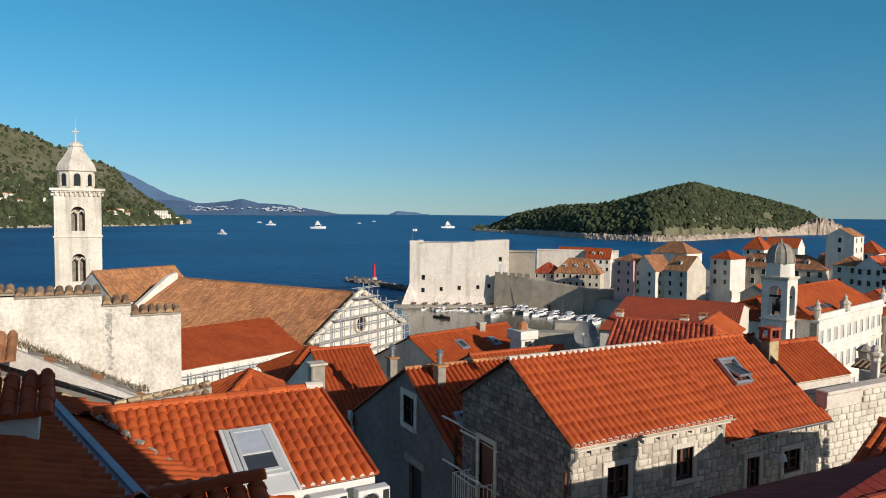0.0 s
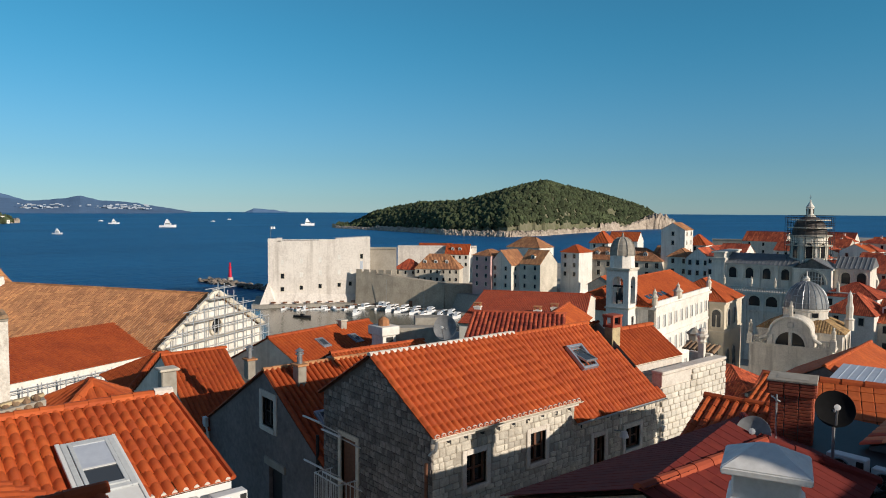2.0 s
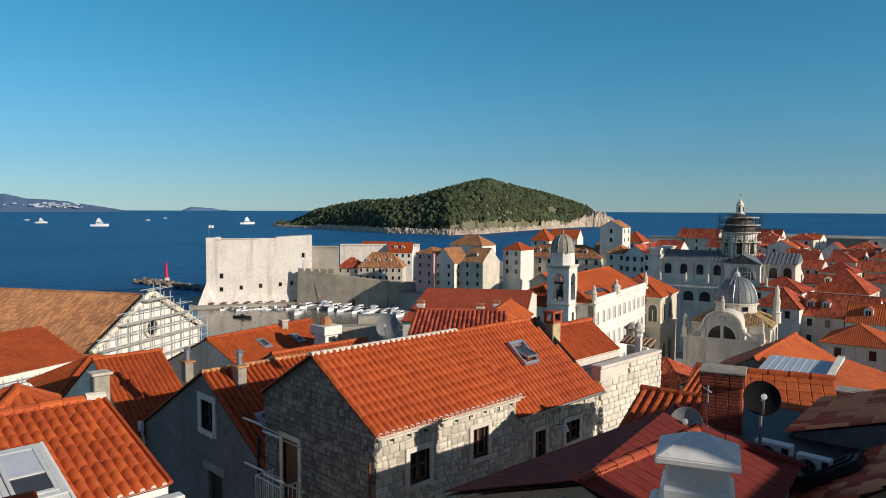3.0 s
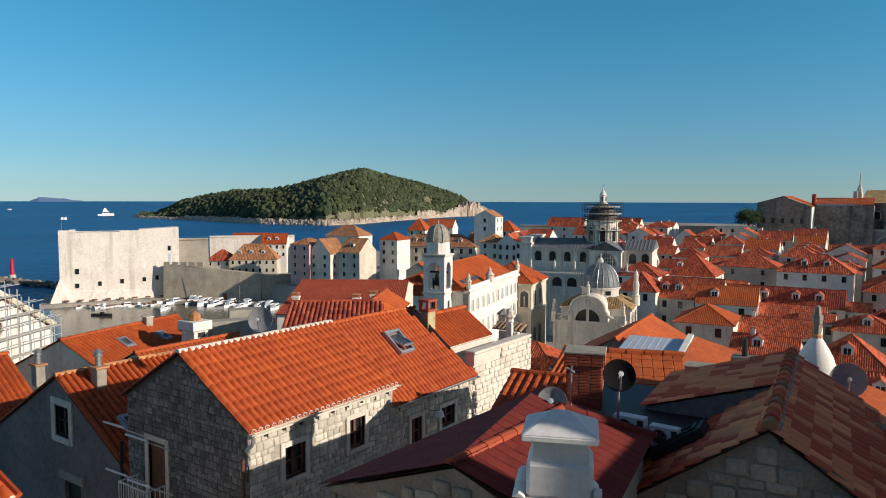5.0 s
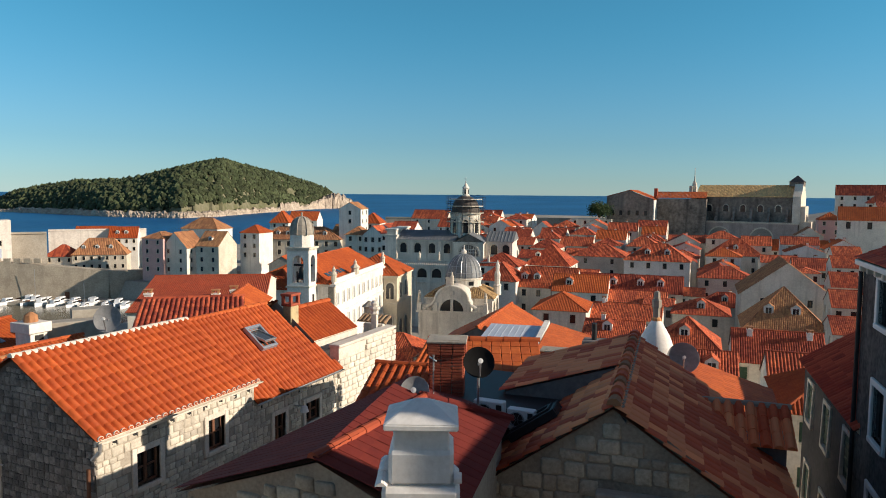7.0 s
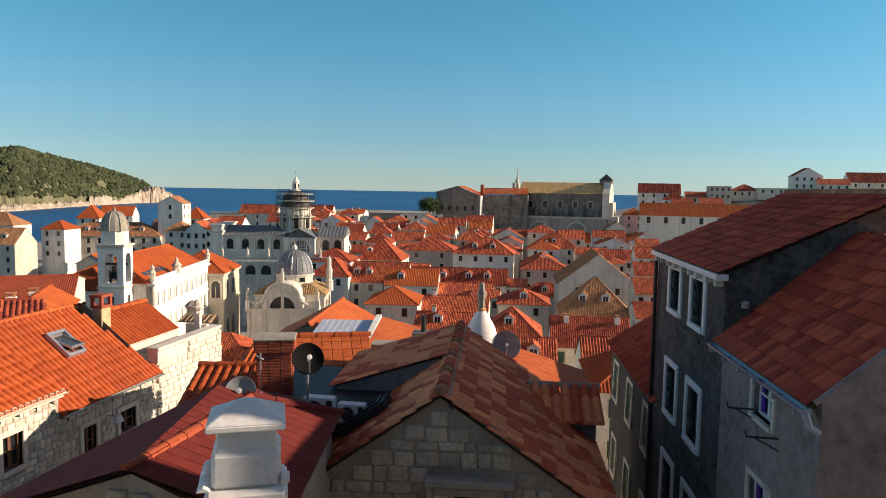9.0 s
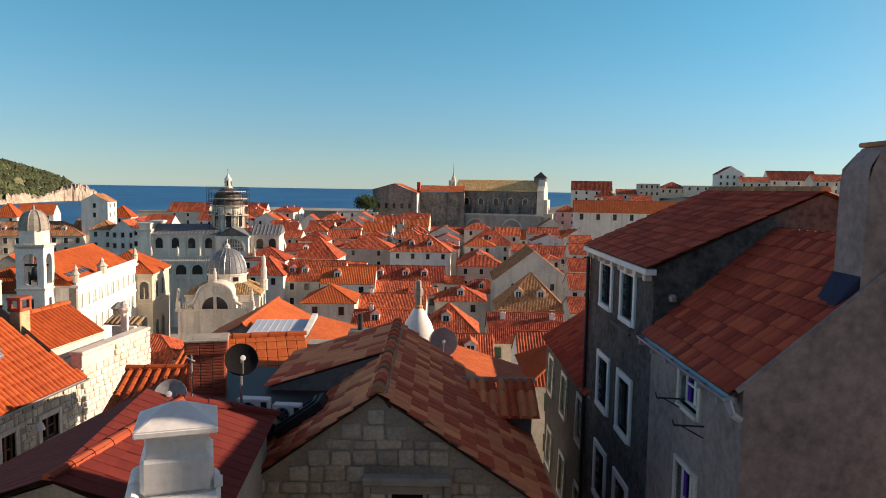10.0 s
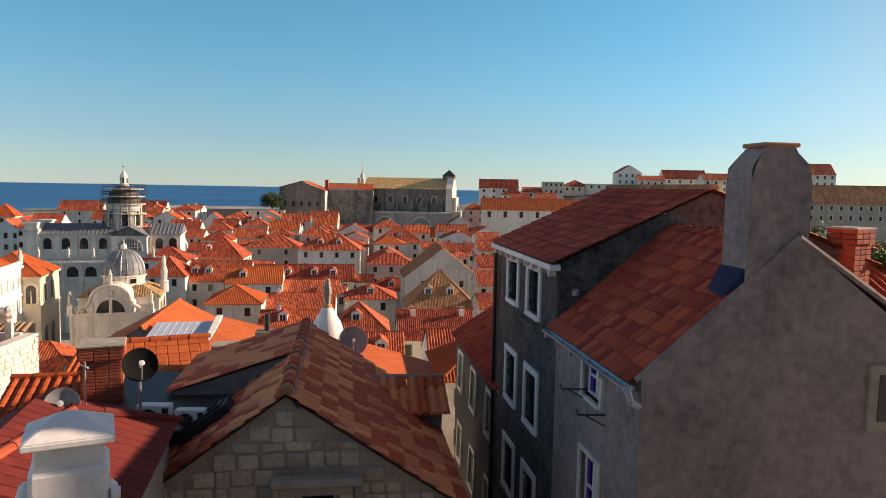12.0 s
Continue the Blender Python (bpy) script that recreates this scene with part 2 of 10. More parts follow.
def sea_material():
    m = bpy.data.materials.new("sea_water")
    m.use_nodes = True
    nt = m.node_tree
    b = nt.nodes["Principled BSDF"]
    b.inputs["Roughness"].default_value, b.inputs["Specular IOR Level"].default_value = 0.4, 0.1
    geo = nt.nodes.new("ShaderNodeNewGeometry")
    wide = nt.nodes.new("ShaderNodeTexNoise")
    wide.inputs["Scale"].default_value, wide.inputs["Detail"].default_value = 0.004, 4
    stretch = nt.nodes.new("ShaderNodeMapping")
    stretch.inputs["Scale"].default_value = (1.0, 0.35, 1.0)
    stretch.inputs["Rotation"].default_value = (0, 0, radians(30))
    nt.links.new(geo.outputs["Position"], stretch.inputs["Vector"])
    nt.links.new(stretch.outputs[0], wide.inputs["Vector"])
    blend = nt.nodes.new("ShaderNodeMix")
    blend.data_type = "RGBA"
    blend.inputs["A"].default_value, blend.inputs["B"].default_value = (0.003, 0.058, 0.175, 1), (0.012, 0.125, 0.30, 1)
    chop = nt.nodes.new("ShaderNodeTexNoise")  # streaks of chop, long across the wind
    chop.inputs["Scale"].default_value, chop.inputs["Detail"].default_value, chop.inputs["Roughness"].default_value = 0.075, 8, 0.74
    nt.links.new(stretch.outputs[0], chop.inputs["Vector"])
    both = nt.nodes.new("ShaderNodeMath")
    both.operation = "ADD"
    nt.links.new(wide.outputs[0], both.inputs[0])
    nt.links.new(chop.outputs[0], both.inputs[1])
    spread = nt.nodes.new("ShaderNodeMapRange")
    spread.inputs["From Min"].default_value, spread.inputs["From Max"].default_value = 0.8, 1.2
    nt.links.new(both.outputs[0], spread.inputs["Value"])
    nt.links.new(spread.outputs[0], blend.inputs["Factor"])
    nt.links.new(blend.outputs["Result"], b.inputs["Base Color"])
    wave = nt.nodes.new("ShaderNodeTexNoise")
    wave.inputs["Scale"].default_value, wave.inputs["Detail"].default_value = 0.22, 7
    nt.links.new(stretch.outputs[0], wave.inputs["Vector"])
    bn = nt.nodes.new("ShaderNodeBump")
    bn.inputs["Strength"].default_value, bn.inputs["Distance"].default_value = 0.7, 2.2
    nt.links.new(wave.outputs[0], bn.inputs["Height"])
    nt.links.new(bn.outputs[0], b.inputs["Normal"])
    return m


SEA = sea_material()


# ---- builders ----
def mesh(name, verts, faces, material, parent=None, label="", smooth=False):
    me = bpy.data.meshes.new(name)
    me.from_pydata([tuple(v) for v in verts], [], [tuple(f) for f in faces])
    me.materials.append(material)
    if smooth:
        me.polygons.foreach_set("use_smooth", [True] * len(me.polygons))
    me.update()
    ob = new(name, me)
    ob.parent = parent
    return tagged(ob, label)


def part(name, bm, material, parent=None, label="", smooth=False):
    bmesh.ops.recalc_face_normals(bm, faces=bm.faces)
    me = bpy.data.meshes.new(name)
    bm.to_mesh(me)
    bm.free()
    me.materials.append(material)
    if smooth:
        me.polygons.foreach_set("use_smooth", [True] * len(me.polygons))
    ob = new(name, me)
    ob.parent = parent
    return tagged(ob, label)


def shared(name, me, parent, m):
    """One more piece on a mesh that is there already."""
    ob = new(name, me)
    ob.parent = parent
    ob.matrix_basis = m
    return ob


def thing(name, label, category, m, group="", kind=""):
    ob = new(name)
    ob.empty_display_size = 0.2
    ob.matrix_basis = m
    return tagged(ob, label, category, group, kind)


def box(bm, x0, x1, y0, y1, z0, z1, bevel=0.0, taper=0.0):
    v = [bm.verts.new(p) for p in ((x0, y0, z0), (x1, y0, z0), (x1, y1, z0), (x0, y1, z0))]
    t = taper
    w = [bm.verts.new(p) for p in ((x0 + t, y0 + t, z1), (x1 - t, y0 + t, z1), (x1 - t, y1 - t, z1), (x0 + t, y1 - t, z1))]
    fs = [bm.faces.new(v[::-1]), bm.faces.new(w)]
    for i in range(4):
        fs.append(bm.faces.new((v[i], v[(i + 1) % 4], w[(i + 1) % 4], w[i])))
    if bevel:
        es = list({e for f in fs for e in f.edges})
        bmesh.ops.bevel(bm, geom=es, offset=bevel, segments=1, affect="EDGES")
    return bm


def lathe(bm, profile, n=16, cx=0.0, cy=0.0, turn=0.0):
    """A body of revolution from (radius, height) pairs."""
    rings = []
    for r, z in profile:
        if r < 1e-4:
            rings.append([bm.verts.new((cx, cy, z))] * n)
        else:
            rings.append([bm.verts.new((cx + r * math.cos(2 * math.pi * i / n + turn), cy + r * math.sin(2 * math.pi * i / n + turn), z)) for i in range(n)])
    for a, b in zip(rings, rings[1:]):
        for i in range(n):
            q = []
            for v in (a[i], a[(i + 1) % n], b[(i + 1) % n], b[i]):
                if v not in q:
                    q.append(v)
            if len(q) > 2:
                bm.faces.new(q)
    return bm


def rod(bm, a, b, r=0.02, n=6):
    a, b = Vector(a), Vector(b)
    q = (b - a).to_track_quat("Z", "Y")
    ring = [q @ Vector((r * math.cos(2 * math.pi * i / n), r * math.sin(2 * math.pi * i / n), 0)) for i in range(n)]
    va, vb = [bm.verts.new(a + p) for p in ring], [bm.verts.new(b + p) for p in ring]
    for i in range(n):
        bm.faces.new((va[i], va[(i + 1) % n], vb[(i + 1) % n], vb[i]))
    bm.faces.new(va[::-1])
    bm.faces.new(vb)
    return bm


def barrel(bm, a, b, r, up=Vector((0, 0, 1)), n=5):
    """A half-round ridge cap from a to b."""
    a, b = Vector(a), Vector(b)
    d = (b - a).normalized()
    side = d.cross(up).normalized()
    top = side.cross(d)
    rows = []
    for p, k in ((a, 1.0), (b, 0.86)):
        rows.append([bm.verts.new(p + side * (r * k * math.cos(math.pi * i / n)) + top * (r * k * math.sin(math.pi * i / n))) for i in range(n + 1)])
    for i in range(n):
        bm.faces.new((rows[0][i], rows[0][i + 1], rows[1][i + 1], rows[1][i]))
    bm.faces.new(rows[0])
    return bm


def slope_cells(A, B, C, D, pitch, row):
    """Tile cells on a roof slope with eave A-B and top C-D: axes and (u, v0, v1) per tile."""
    A, B, C, D = (Vector(p) for p in (A, B, C, D))
    if (B - A).cross((C + D) / 2 - (A + B) / 2).z < 0:
        A, B, C, D = B, A, D, C
    u = (B - A).normalized()
    L = (B - A).length
    n = u.cross((C + D) / 2 - (A + B) / 2).normalized()
    v = n.cross(u)
    cu, cv, du = (C - A).dot(u), (C - A).dot(v), (D - A).dot(u)
    lo, hi = min(0.0, cu), max(L, du)
    count = max(1, round((hi - lo) / pitch))
    p = (hi - lo) / count
    cells = []
    for k in range(count):
        x = lo + (k + 0.5) * p
        v0, v1 = 0.0, cv
        if x < cu:
            v1 = cv * x / cu
        if x > du and L - du > 1e-6:
            v1 = min(v1, cv * (L - x) / (L - du))
        if x < 0:
            v0 = cv * x / cu
        if x > L:
            v0 = max(v0, cv * (x - L) / (du - L))
        y = v0
        while y < v1 - 0.02:
            e = min(y + row, v1)
            cells.append((x, y, e))
            y = e
    return A, u, v, n, p, cells


PROFILE = ((-0.5, -0.02), (-0.41, 0.0), (-0.35, 0.19), (-0.2, 0.36), (0.0, 0.42), (0.2, 0.36), (0.35, 0.19), (0.41, 0.0), (0.5, -0.02))
SMOOTH = ((-0.5, 0.02), (-0.45, 0.06), (0.45, 0.06), (0.5, 0.02))
FLATTISH = ((-0.5, 0.0), (-0.42, 0.06), (-0.3, 0.10), (0.0, 0.11), (0.3, 0.10), (0.42, 0.05), (0.5, 0.0))
COARSE = ((-0.5, 0.0), (-0.24, 0.24), (0.0, 0.32), (0.24, 0.24), (0.5, 0.0))


def tile_field(name, slopes, pitch, row, material, parent, profile=COARSE, jitter=0.006, label="", lip=0.018):
    """Every tile of some slopes as its own loose shell in one mesh."""
    verts, faces = [], []
    rng = random.Random(len(slopes) * 7 + int(pitch * 1000))
    for A, B, C, D in slopes:
        o, u, v, n, p, cells = slope_cells(A, B, C, D, pitch, row)
        for x, y0, y1 in cells:
            lift = rng.uniform(0, jitter) + lip
            base = len(verts)
            shift = rng.uniform(-jitter, jitter)
            for y, h, k in ((y0 - 0.03, lift, 1.0), (y1, 0.008, 0.94)):
                for px, pz in profile:
                    verts.append(o + u * (x + px * p * k + shift) + v * y + n * (pz * min(p, 0.24) + h))
            m = len(profile)
            for i in range(m - 1):
                faces.append((base + i, base + i + 1, base + m + i + 1, base + m + i))
            faces.append(tuple(base + i for i in range(m - 1, -1, -1)))
    return tagged(mesh(name, verts, faces, material, parent, label), kind="stuff")


def tile_pieces(slopes, pitch, row, material, parent, limit=300, jitter=0.006, profile=None, lip=0.008):
    """The tiles of some slopes as single pieces on a few shared meshes; those past the limit joined."""
    rng = random.Random(5)
    made = {}
    left = limit
    for A, B, C, D in slopes:
        o, u, v, n, p, cells = slope_cells(A, B, C, D, pitch, row)
        for x, y0, y1 in cells:
            if left <= 0:
                break
            left -= 1
            key = (round(y1 - y0, 2), round(p, 3))
            if key not in made:
                vs, fs = [], []
                shape = profile or PROFILE
                for y, h, k in ((-0.02, lip, 1.0), (y1 - y0, 0.003, 0.985)):
                    for px, pz in shape:
                        vs.append((px * p * k, y, pz * p + h))
                m = len(shape)
                for i in range(m - 1):
                    fs.append((i, i + 1, m + i + 1, m + i))
                fs.append(tuple(range(m - 1, -1, -1)))
                me = bpy.data.meshes.new("roof_tile")
                me.from_pydata(vs, [], fs)
                me.materials.append(material)
                me.polygons.foreach_set("use_smooth", [i < m - 1 for i in range(m)])
                made[key] = me
            at = o + u * (x + rng.uniform(-jitter, jitter)) + v * y0 + n * rng.uniform(0, jitter)
            rot = Matrix((u, v, n)).transposed().to_4x4()
            shared("roof_tile", made[key], parent, Matrix.Translation(at) @ rot @ pose(0, 0, 0, rng.uniform(-0.4, 0.4), rng.uniform(-0.6, 0.6), rng.uniform(-0.5, 0.5)))


def ridge_caps(name, lines, material, parent, r=0.13, step=0.4, label=""):
    bm = bmesh.new()
    for a, b in lines:
        a, b = Vector(a), Vector(b)
        k = max(1, round((b - a).length / step))
        for i in range(k):
            barrel(bm, a.lerp(b, i / k), a.lerp(b, (i + 1.12) / k), r)
    return tagged(part(name, bm, material, parent, label), kind="stuff")


def wall_panel(bm, a, b, z0, z1, holes, depth=0.18, top=None):
    """A wall face from a to b (plan points, outside on the right hand), with holes (s0, s1, z0, z1) and their reveals; top: height of a gable's apex over the middle."""
    a, b = Vector((*a, 0)), Vector((*b, 0))
    u = (b - a).normalized()
    L = (b - a).length
    inn = Vector((-u.y, u.x, 0)) * depth
    xs = sorted({0.0, L, *[h[0] for h in holes], *[h[1] for h in holes]})
    zs = sorted({z0, z1, *[h[2] for h in holes], *[h[3] for h in holes]})
    def P(s, z, o=None):
        return bm.verts.new(a + u * s + Vector((0, 0, z)) + (o or Vector()))
    for s0, s1 in zip(xs, xs[1:]):
        for y0, y1 in zip(zs, zs[1:]):
            cs, cz = (s0 + s1) / 2, (y0 + y1) / 2
            if not any(h[0] < cs < h[1] and h[2] < cz < h[3] for h in holes):
                bm.faces.new((P(s0, y0), P(s1, y0), P(s1, y1), P(s0, y1)))
    for s0, s1, y0, y1 in holes:
        ring = ((s0, y0), (s1, y0), (s1, y1), (s0, y1))
        for (p, q), (r, t) in zip(ring, ring[1:] + ring[:1]):
            bm.faces.new((P(p, q), P(r, t), P(r, t, inn), P(p, q, inn)))
    if top:
        bm.faces.new((P(0, z1), P(L, z1), P(L / 2, top)))
    return a, u, inn


PALE_SHUTTER = mat("pale_grey_shutter_paint", (0.50, 0.50, 0.48), (0.38, 0.38, 0.37), 0.6, 1, 9, 0.4, 0.05, 0.004)
WINDOW_MESHES = {}


def window_parts(parent, a, u, inn, hole, frame_mat, style):
    """A window in its opening: stone surround, sash bars and glass, perhaps shutters."""
    s0, s1, z0, z1 = hole
    w, h = round(s1 - s0, 2), round(z1 - z0, 2)
    key = (w, h, frame_mat.name, style)
    if key not in WINDOW_MESHES:
        bm = bmesh.new()
        f, o = 0.14, 0.05
        outer, inner = ((-f, -f), (w + f, -f), (w + f, h + f), (-f, h + f)), ((0, 0), (w, 0), (w, h), (0, h))
        ring = [[bm.verts.new((x, y - (0.05 if z < 0.01 and y < 0 else 0), z)) for x, z in pts] for pts, y in ((outer, -o), (inner, -o), (inner, 0.06), (outer, 0.06))]
        for a0, b0 in zip(ring, ring[1:] + ring[:1]):
            for i in range(4):
                bm.faces.new((a0[i], a0[(i + 1) % 4], b0[(i + 1) % 4], b0[i]))
        me = bpy.data.meshes.new("window")
        bmesh.ops.recalc_face_normals(bm, faces=bm.faces)
        bm.to_mesh(me), bm.free()
        me.materials.append(frame_mat)
        bm = bmesh.new()
        box(bm, 0, w, 0.13, 0.14, 0, h)
        pa = bpy.data.meshes.new("pane")
        bmesh.ops.recalc_face_normals(bm, faces=bm.faces)
        bm.to_mesh(pa), bm.free()
        pa.materials.append(PANE)
        bm = bmesh.new()
        for x0, x1, y0, y1 in ((0, 0.06, 0, h), (w - 0.06, w, 0, h), (w / 2 - 0.04, w / 2 + 0.04, 0, h), (0, w, 0, 0.06), (0, w, h - 0.06, h), (0, w, h * 0.6, h * 0.6 + 0.04)):
            box(bm, x0, x1, 0.10, 0.128, y0, y1)
        sa = bpy.data.meshes.new("sash")
        bmesh.ops.recalc_face_normals(bm, faces=bm.faces)
        bm.to_mesh(sa), bm.free()
        sa.materials.append(WOOD if style == "wood" else WHITE_PAINT)
        sh = None
        if style in ("shut", "pale"):
            bm = bmesh.new()
            box(bm, 0.02, w / 2, 0.02, 0.06, 0.02, h - 0.02)
            box(bm, w / 2, w - 0.02, 0.03, 0.06, 0.02, h - 0.02)
            for i in range(int(h / 0.24)):
                box(bm, 0.06, w - 0.06, 0.0, 0.035, 0.06 + i * 0.24, 0.16 + i * 0.24)
            sh = bpy.data.meshes.new("shutter")
            bmesh.ops.recalc_face_normals(bm, faces=bm.faces)
            bm.to_mesh(sh), bm.free()
            sh.materials.append(GREEN_PAINT if style == "shut" else PALE_SHUTTER)
        WINDOW_MESHES[key] = (me, pa, sa, sh)
    me, pa, sa, sh = WINDOW_MESHES[key]
    m = Matrix.Translation(a + u * s0 + Vector((0, 0, z0))) @ Matrix((u, inn.normalized(), Vector((0, 0, 1)))).transposed().to_4x4()
    win = shared("window", me, parent, m)
    shared("pane", pa, win, Matrix())
    if style not in ("bare", "far"):
        shared("sash", sa, win, Matrix())
    if sh:
        shared("shutter", sh, win, Matrix())
    return win


def dormer_part(parent, x, y, z, turn, roof_mat, w=1.4, h=1.2, d=2.2):
    """A gabled roof dormer whose front stands at x, y and looks along its own -y."""
    bm = bmesh.new()
    box(bm, -w / 2, w / 2, 0, d, -0.3, h)
    bm.faces.new([bm.verts.new(p) for p in ((-w / 2, 0, h), (w / 2, 0, h), (0, 0, h + w * 0.36))])
    ob = part("dormer", bm, WHITE, parent)
    ob.matrix_basis = pose(x, y, z, 0, 0, turn)
    o = 0.12
    top = h + w * 0.36 + 0.03
    left = ((-w / 2 - o, d, h - 0.06), (-w / 2 - o, -o, h - 0.06), (0, d, top), (0, -o, top))
    right = ((w / 2 + o, -o, h - 0.06), (w / 2 + o, d, h - 0.06), (0, -o, top), (0, d, top))
    tile_field("dormer_roof", [left, right], 0.26, 0.5, roof_mat, ob)
    bm = bmesh.new()
    box(bm, -w * 0.3, w * 0.3, -0.03, 0.02, 0.12, h * 0.88)
    part("pane", bm, PANE, ob)
    bm = bmesh.new()
    for x0, x1, y0, y1 in ((-w * 0.36, -w * 0.3, 0.06, h * 0.94), (w * 0.3, w * 0.36, 0.06, h * 0.94), (-w * 0.3, w * 0.3, 0.06, 0.12), (-w * 0.3, w * 0.3, h * 0.88, h * 0.94), (-0.03, 0.03, 0.12, h * 0.88)):
        box(bm, x0, x1, -0.06, 0.02, y0, y1)
    part("sash", bm, WHITE_PAINT, ob)
    return ob


def chimney_part(parent, x, y, z0, z1, w=0.6, d=0.5, material=None):
    bm = bmesh.new()
    box(bm, -w / 2, w / 2, -d / 2, d / 2, z0, z1 - 0.25, 0.02)
    box(bm, -w / 2 - 0.07, w / 2 + 0.07, -d / 2 - 0.07, d / 2 + 0.07, z1 - 0.25, z1 - 0.1, 0.02)
    ob = part("chimney", bm, material or WHITE, parent)
    ob.matrix_basis = Matrix.Translation((x, y, 0))
    bm = bmesh.new()
    for sx in (-1, 1):
        for sy in (-1, 1):
            box(bm, sx * w * 0.4 - 0.07, sx * w * 0.4 + 0.07, sy * d * 0.4 - 0.06, sy * d * 0.4 + 0.06, z1 - 0.1, z1 + 0.15)
    box(bm, -w / 2 - 0.08, w / 2 + 0.08, -d / 2 - 0.08, d / 2 + 0.08, z1 + 0.15, z1 + 0.24, 0.02)
    part("chimney_cap", bm, TILE_OLD, ob)
    return ob


def house(label, x, y, w, d, base, eave, rise, roof="x", yaw=0.0, wall=None, tile=None, windows="", dormers=(), chimneys=(), over=0.3, pitch=0.26, row=0.45, style="shut", group="old town houses", win=(0.9, 1.4), surround=None, profile=None):
    """A town house. x, y: middle; w, d: along its x and y; base, eave: heights; roof: x or y (ridge direction), hip, flat.
    windows: for each face a letter n (looks to -y), e (+x), s, w followed by columns and rows, such as 'n3x2 e2x2'."""
    wall, tile, surround = wall or LIME, tile or TILE_TOWN, surround or STONE
    ob = thing("house", label, "house", pose(x, y, base, 0, 0, yaw), group)
    H = eave - base
    X, Y = w / 2, d / 2
    holes = {"n": [], "e": [], "s": [], "w": []}
    for spec in windows.split():
        face, (c, r) = spec[0], (int(k) for k in spec[1:].split("x"))
        L = w if face in "ns" else d
        ww, wh = win
        for i in range(c):
            for j in range(r):
                s = L * (i + 0.5) / c
                zt = H - 0.7 - j * 3.1
                if zt - wh > 0.2:
                    holes[face].append((round(s - ww / 2, 3), round(s + ww / 2, 3), round(zt - wh, 3), round(zt, 3)))
    bm = bmesh.new()
    frames = []
    for face, a, b in (("n", (-X, -Y), (X, -Y)), ("e", (X, -Y), (X, Y)), ("s", (X, Y), (-X, Y)), ("w", (-X, Y), (-X, -Y))):
        gable = (roof == "y" and face in "ns") or (roof == "x" and face in "ew")
        frames.append((holes[face], wall_panel(bm, a, b, 0, H, holes[face], top=H + rise if gable else None)))
    if roof == "flat":
        box(bm, -X, X, -Y, Y, H - 0.6, H - 0.3)
    part("wall", bm, wall, ob)
    for hs, (a, u, inn) in frames:
        for h in hs:
            window_parts(ob, a, u, inn, h, surround, style)
    o = over
    k = rise / (Y if roof == "x" else X if roof == "y" else min(X, Y)) if rise else 0
    z0, zr = H - k * o + 0.02, H + rise + 0.03
    if roof == "x":
        slopes = [((-X - o * 0.4, -Y - o, z0), (X + o * 0.4, -Y - o, z0), (-X - o * 0.4, 0, zr), (X + o * 0.4, 0, zr)), ((X + o * 0.4, Y + o, z0), (-X - o * 0.4, Y + o, z0), (X + o * 0.4, 0, zr), (-X - o * 0.4, 0, zr))]
        lines = [((-X - o * 0.4, 0, zr), (X + o * 0.4, 0, zr))]
    elif roof == "y":
        slopes = [((X + o, -Y - o * 0.4, z0), (X + o, Y + o * 0.4, z0), (0, -Y - o * 0.4, zr), (0, Y + o * 0.4, zr)), ((-X - o, Y + o * 0.4, z0), (-X - o, -Y - o * 0.4, z0), (0, Y + o * 0.4, zr), (0, -Y - o * 0.4, zr))]
        lines = [((0, -Y - o * 0.4, zr), (0, Y + o * 0.4, zr))]
    elif roof == "hip":
        if w >= d:
            r0, r1 = Vector((-X + Y, 0, zr)), Vector((X - Y, 0, zr))
        else:
            r0, r1 = Vector((0, -Y + X, zr)), Vector((0, Y - X, zr))
        c = [Vector((-X - o, -Y - o, z0)), Vector((X + o, -Y - o, z0)), Vector((X + o, Y + o, z0)), Vector((-X - o, Y + o, z0))]
        if w >= d:
            slopes = [(c[0], c[1], r0, r1), (c[1], c[2], r1, r1), (c[2], c[3], r1, r0), (c[3], c[0], r0, r0)]
            lines = [(r0, r1), (c[0], r0), (c[3], r0), (c[1], r1), (c[2], r1)]
        else:
            slopes = [(c[0], c[1], r0, r0), (c[1], c[2], r0, r1), (c[2], c[3], r1, r1), (c[3], c[0], r1, r0)]
            lines = [(r0, r1), (c[0], r0), (c[1], r0), (c[2], r1), (c[3], r1)]
    else:
        slopes, lines = [], []
    if slopes:
        tile_field("roof", slopes, pitch, row, tile, ob, profile or COARSE)
        verts, faces = [], []
        for A, B, C, D in slopes:
            n = len(verts)
            verts += [Vector(p) + Vector((0, 0, -0.02)) for p in (A, B, D, C)]
            faces.append((n, n + 1, n + 2, n + 3) if (Vector(C) - Vector(D)).length > 1e-4 else (n, n + 1, n + 2))
        mesh("roof_deck", verts, faces, WOOD, ob)
        ridge_caps("ridge", lines, tile, ob, 0.14, 0.6)
        if roof in ("x", "hip"):
            for s in (-1, 1):
                bm = bmesh.new()
                box(bm, -X - 0.06, X + 0.06, s * Y - 0.12 if s > 0 else -Y - 0.08, s * Y + 0.08 if s > 0 else -Y + 0.12, H - 0.22, H - 0.03)
                if s < 0 or style != "far":
                    part("cornice", bm, surround, ob)
        else:
            for s in (-1, 1):
                bm = bmesh.new()
                box(bm, s * X - 0.12 if s > 0 else -X - 0.08, s * X + 0.08 if s > 0 else -X + 0.12, -Y - 0.06, Y + 0.06, H - 0.22, H - 0.03)
                if s > 0 or style != "far":
                    part("cornice", bm, surround, ob)
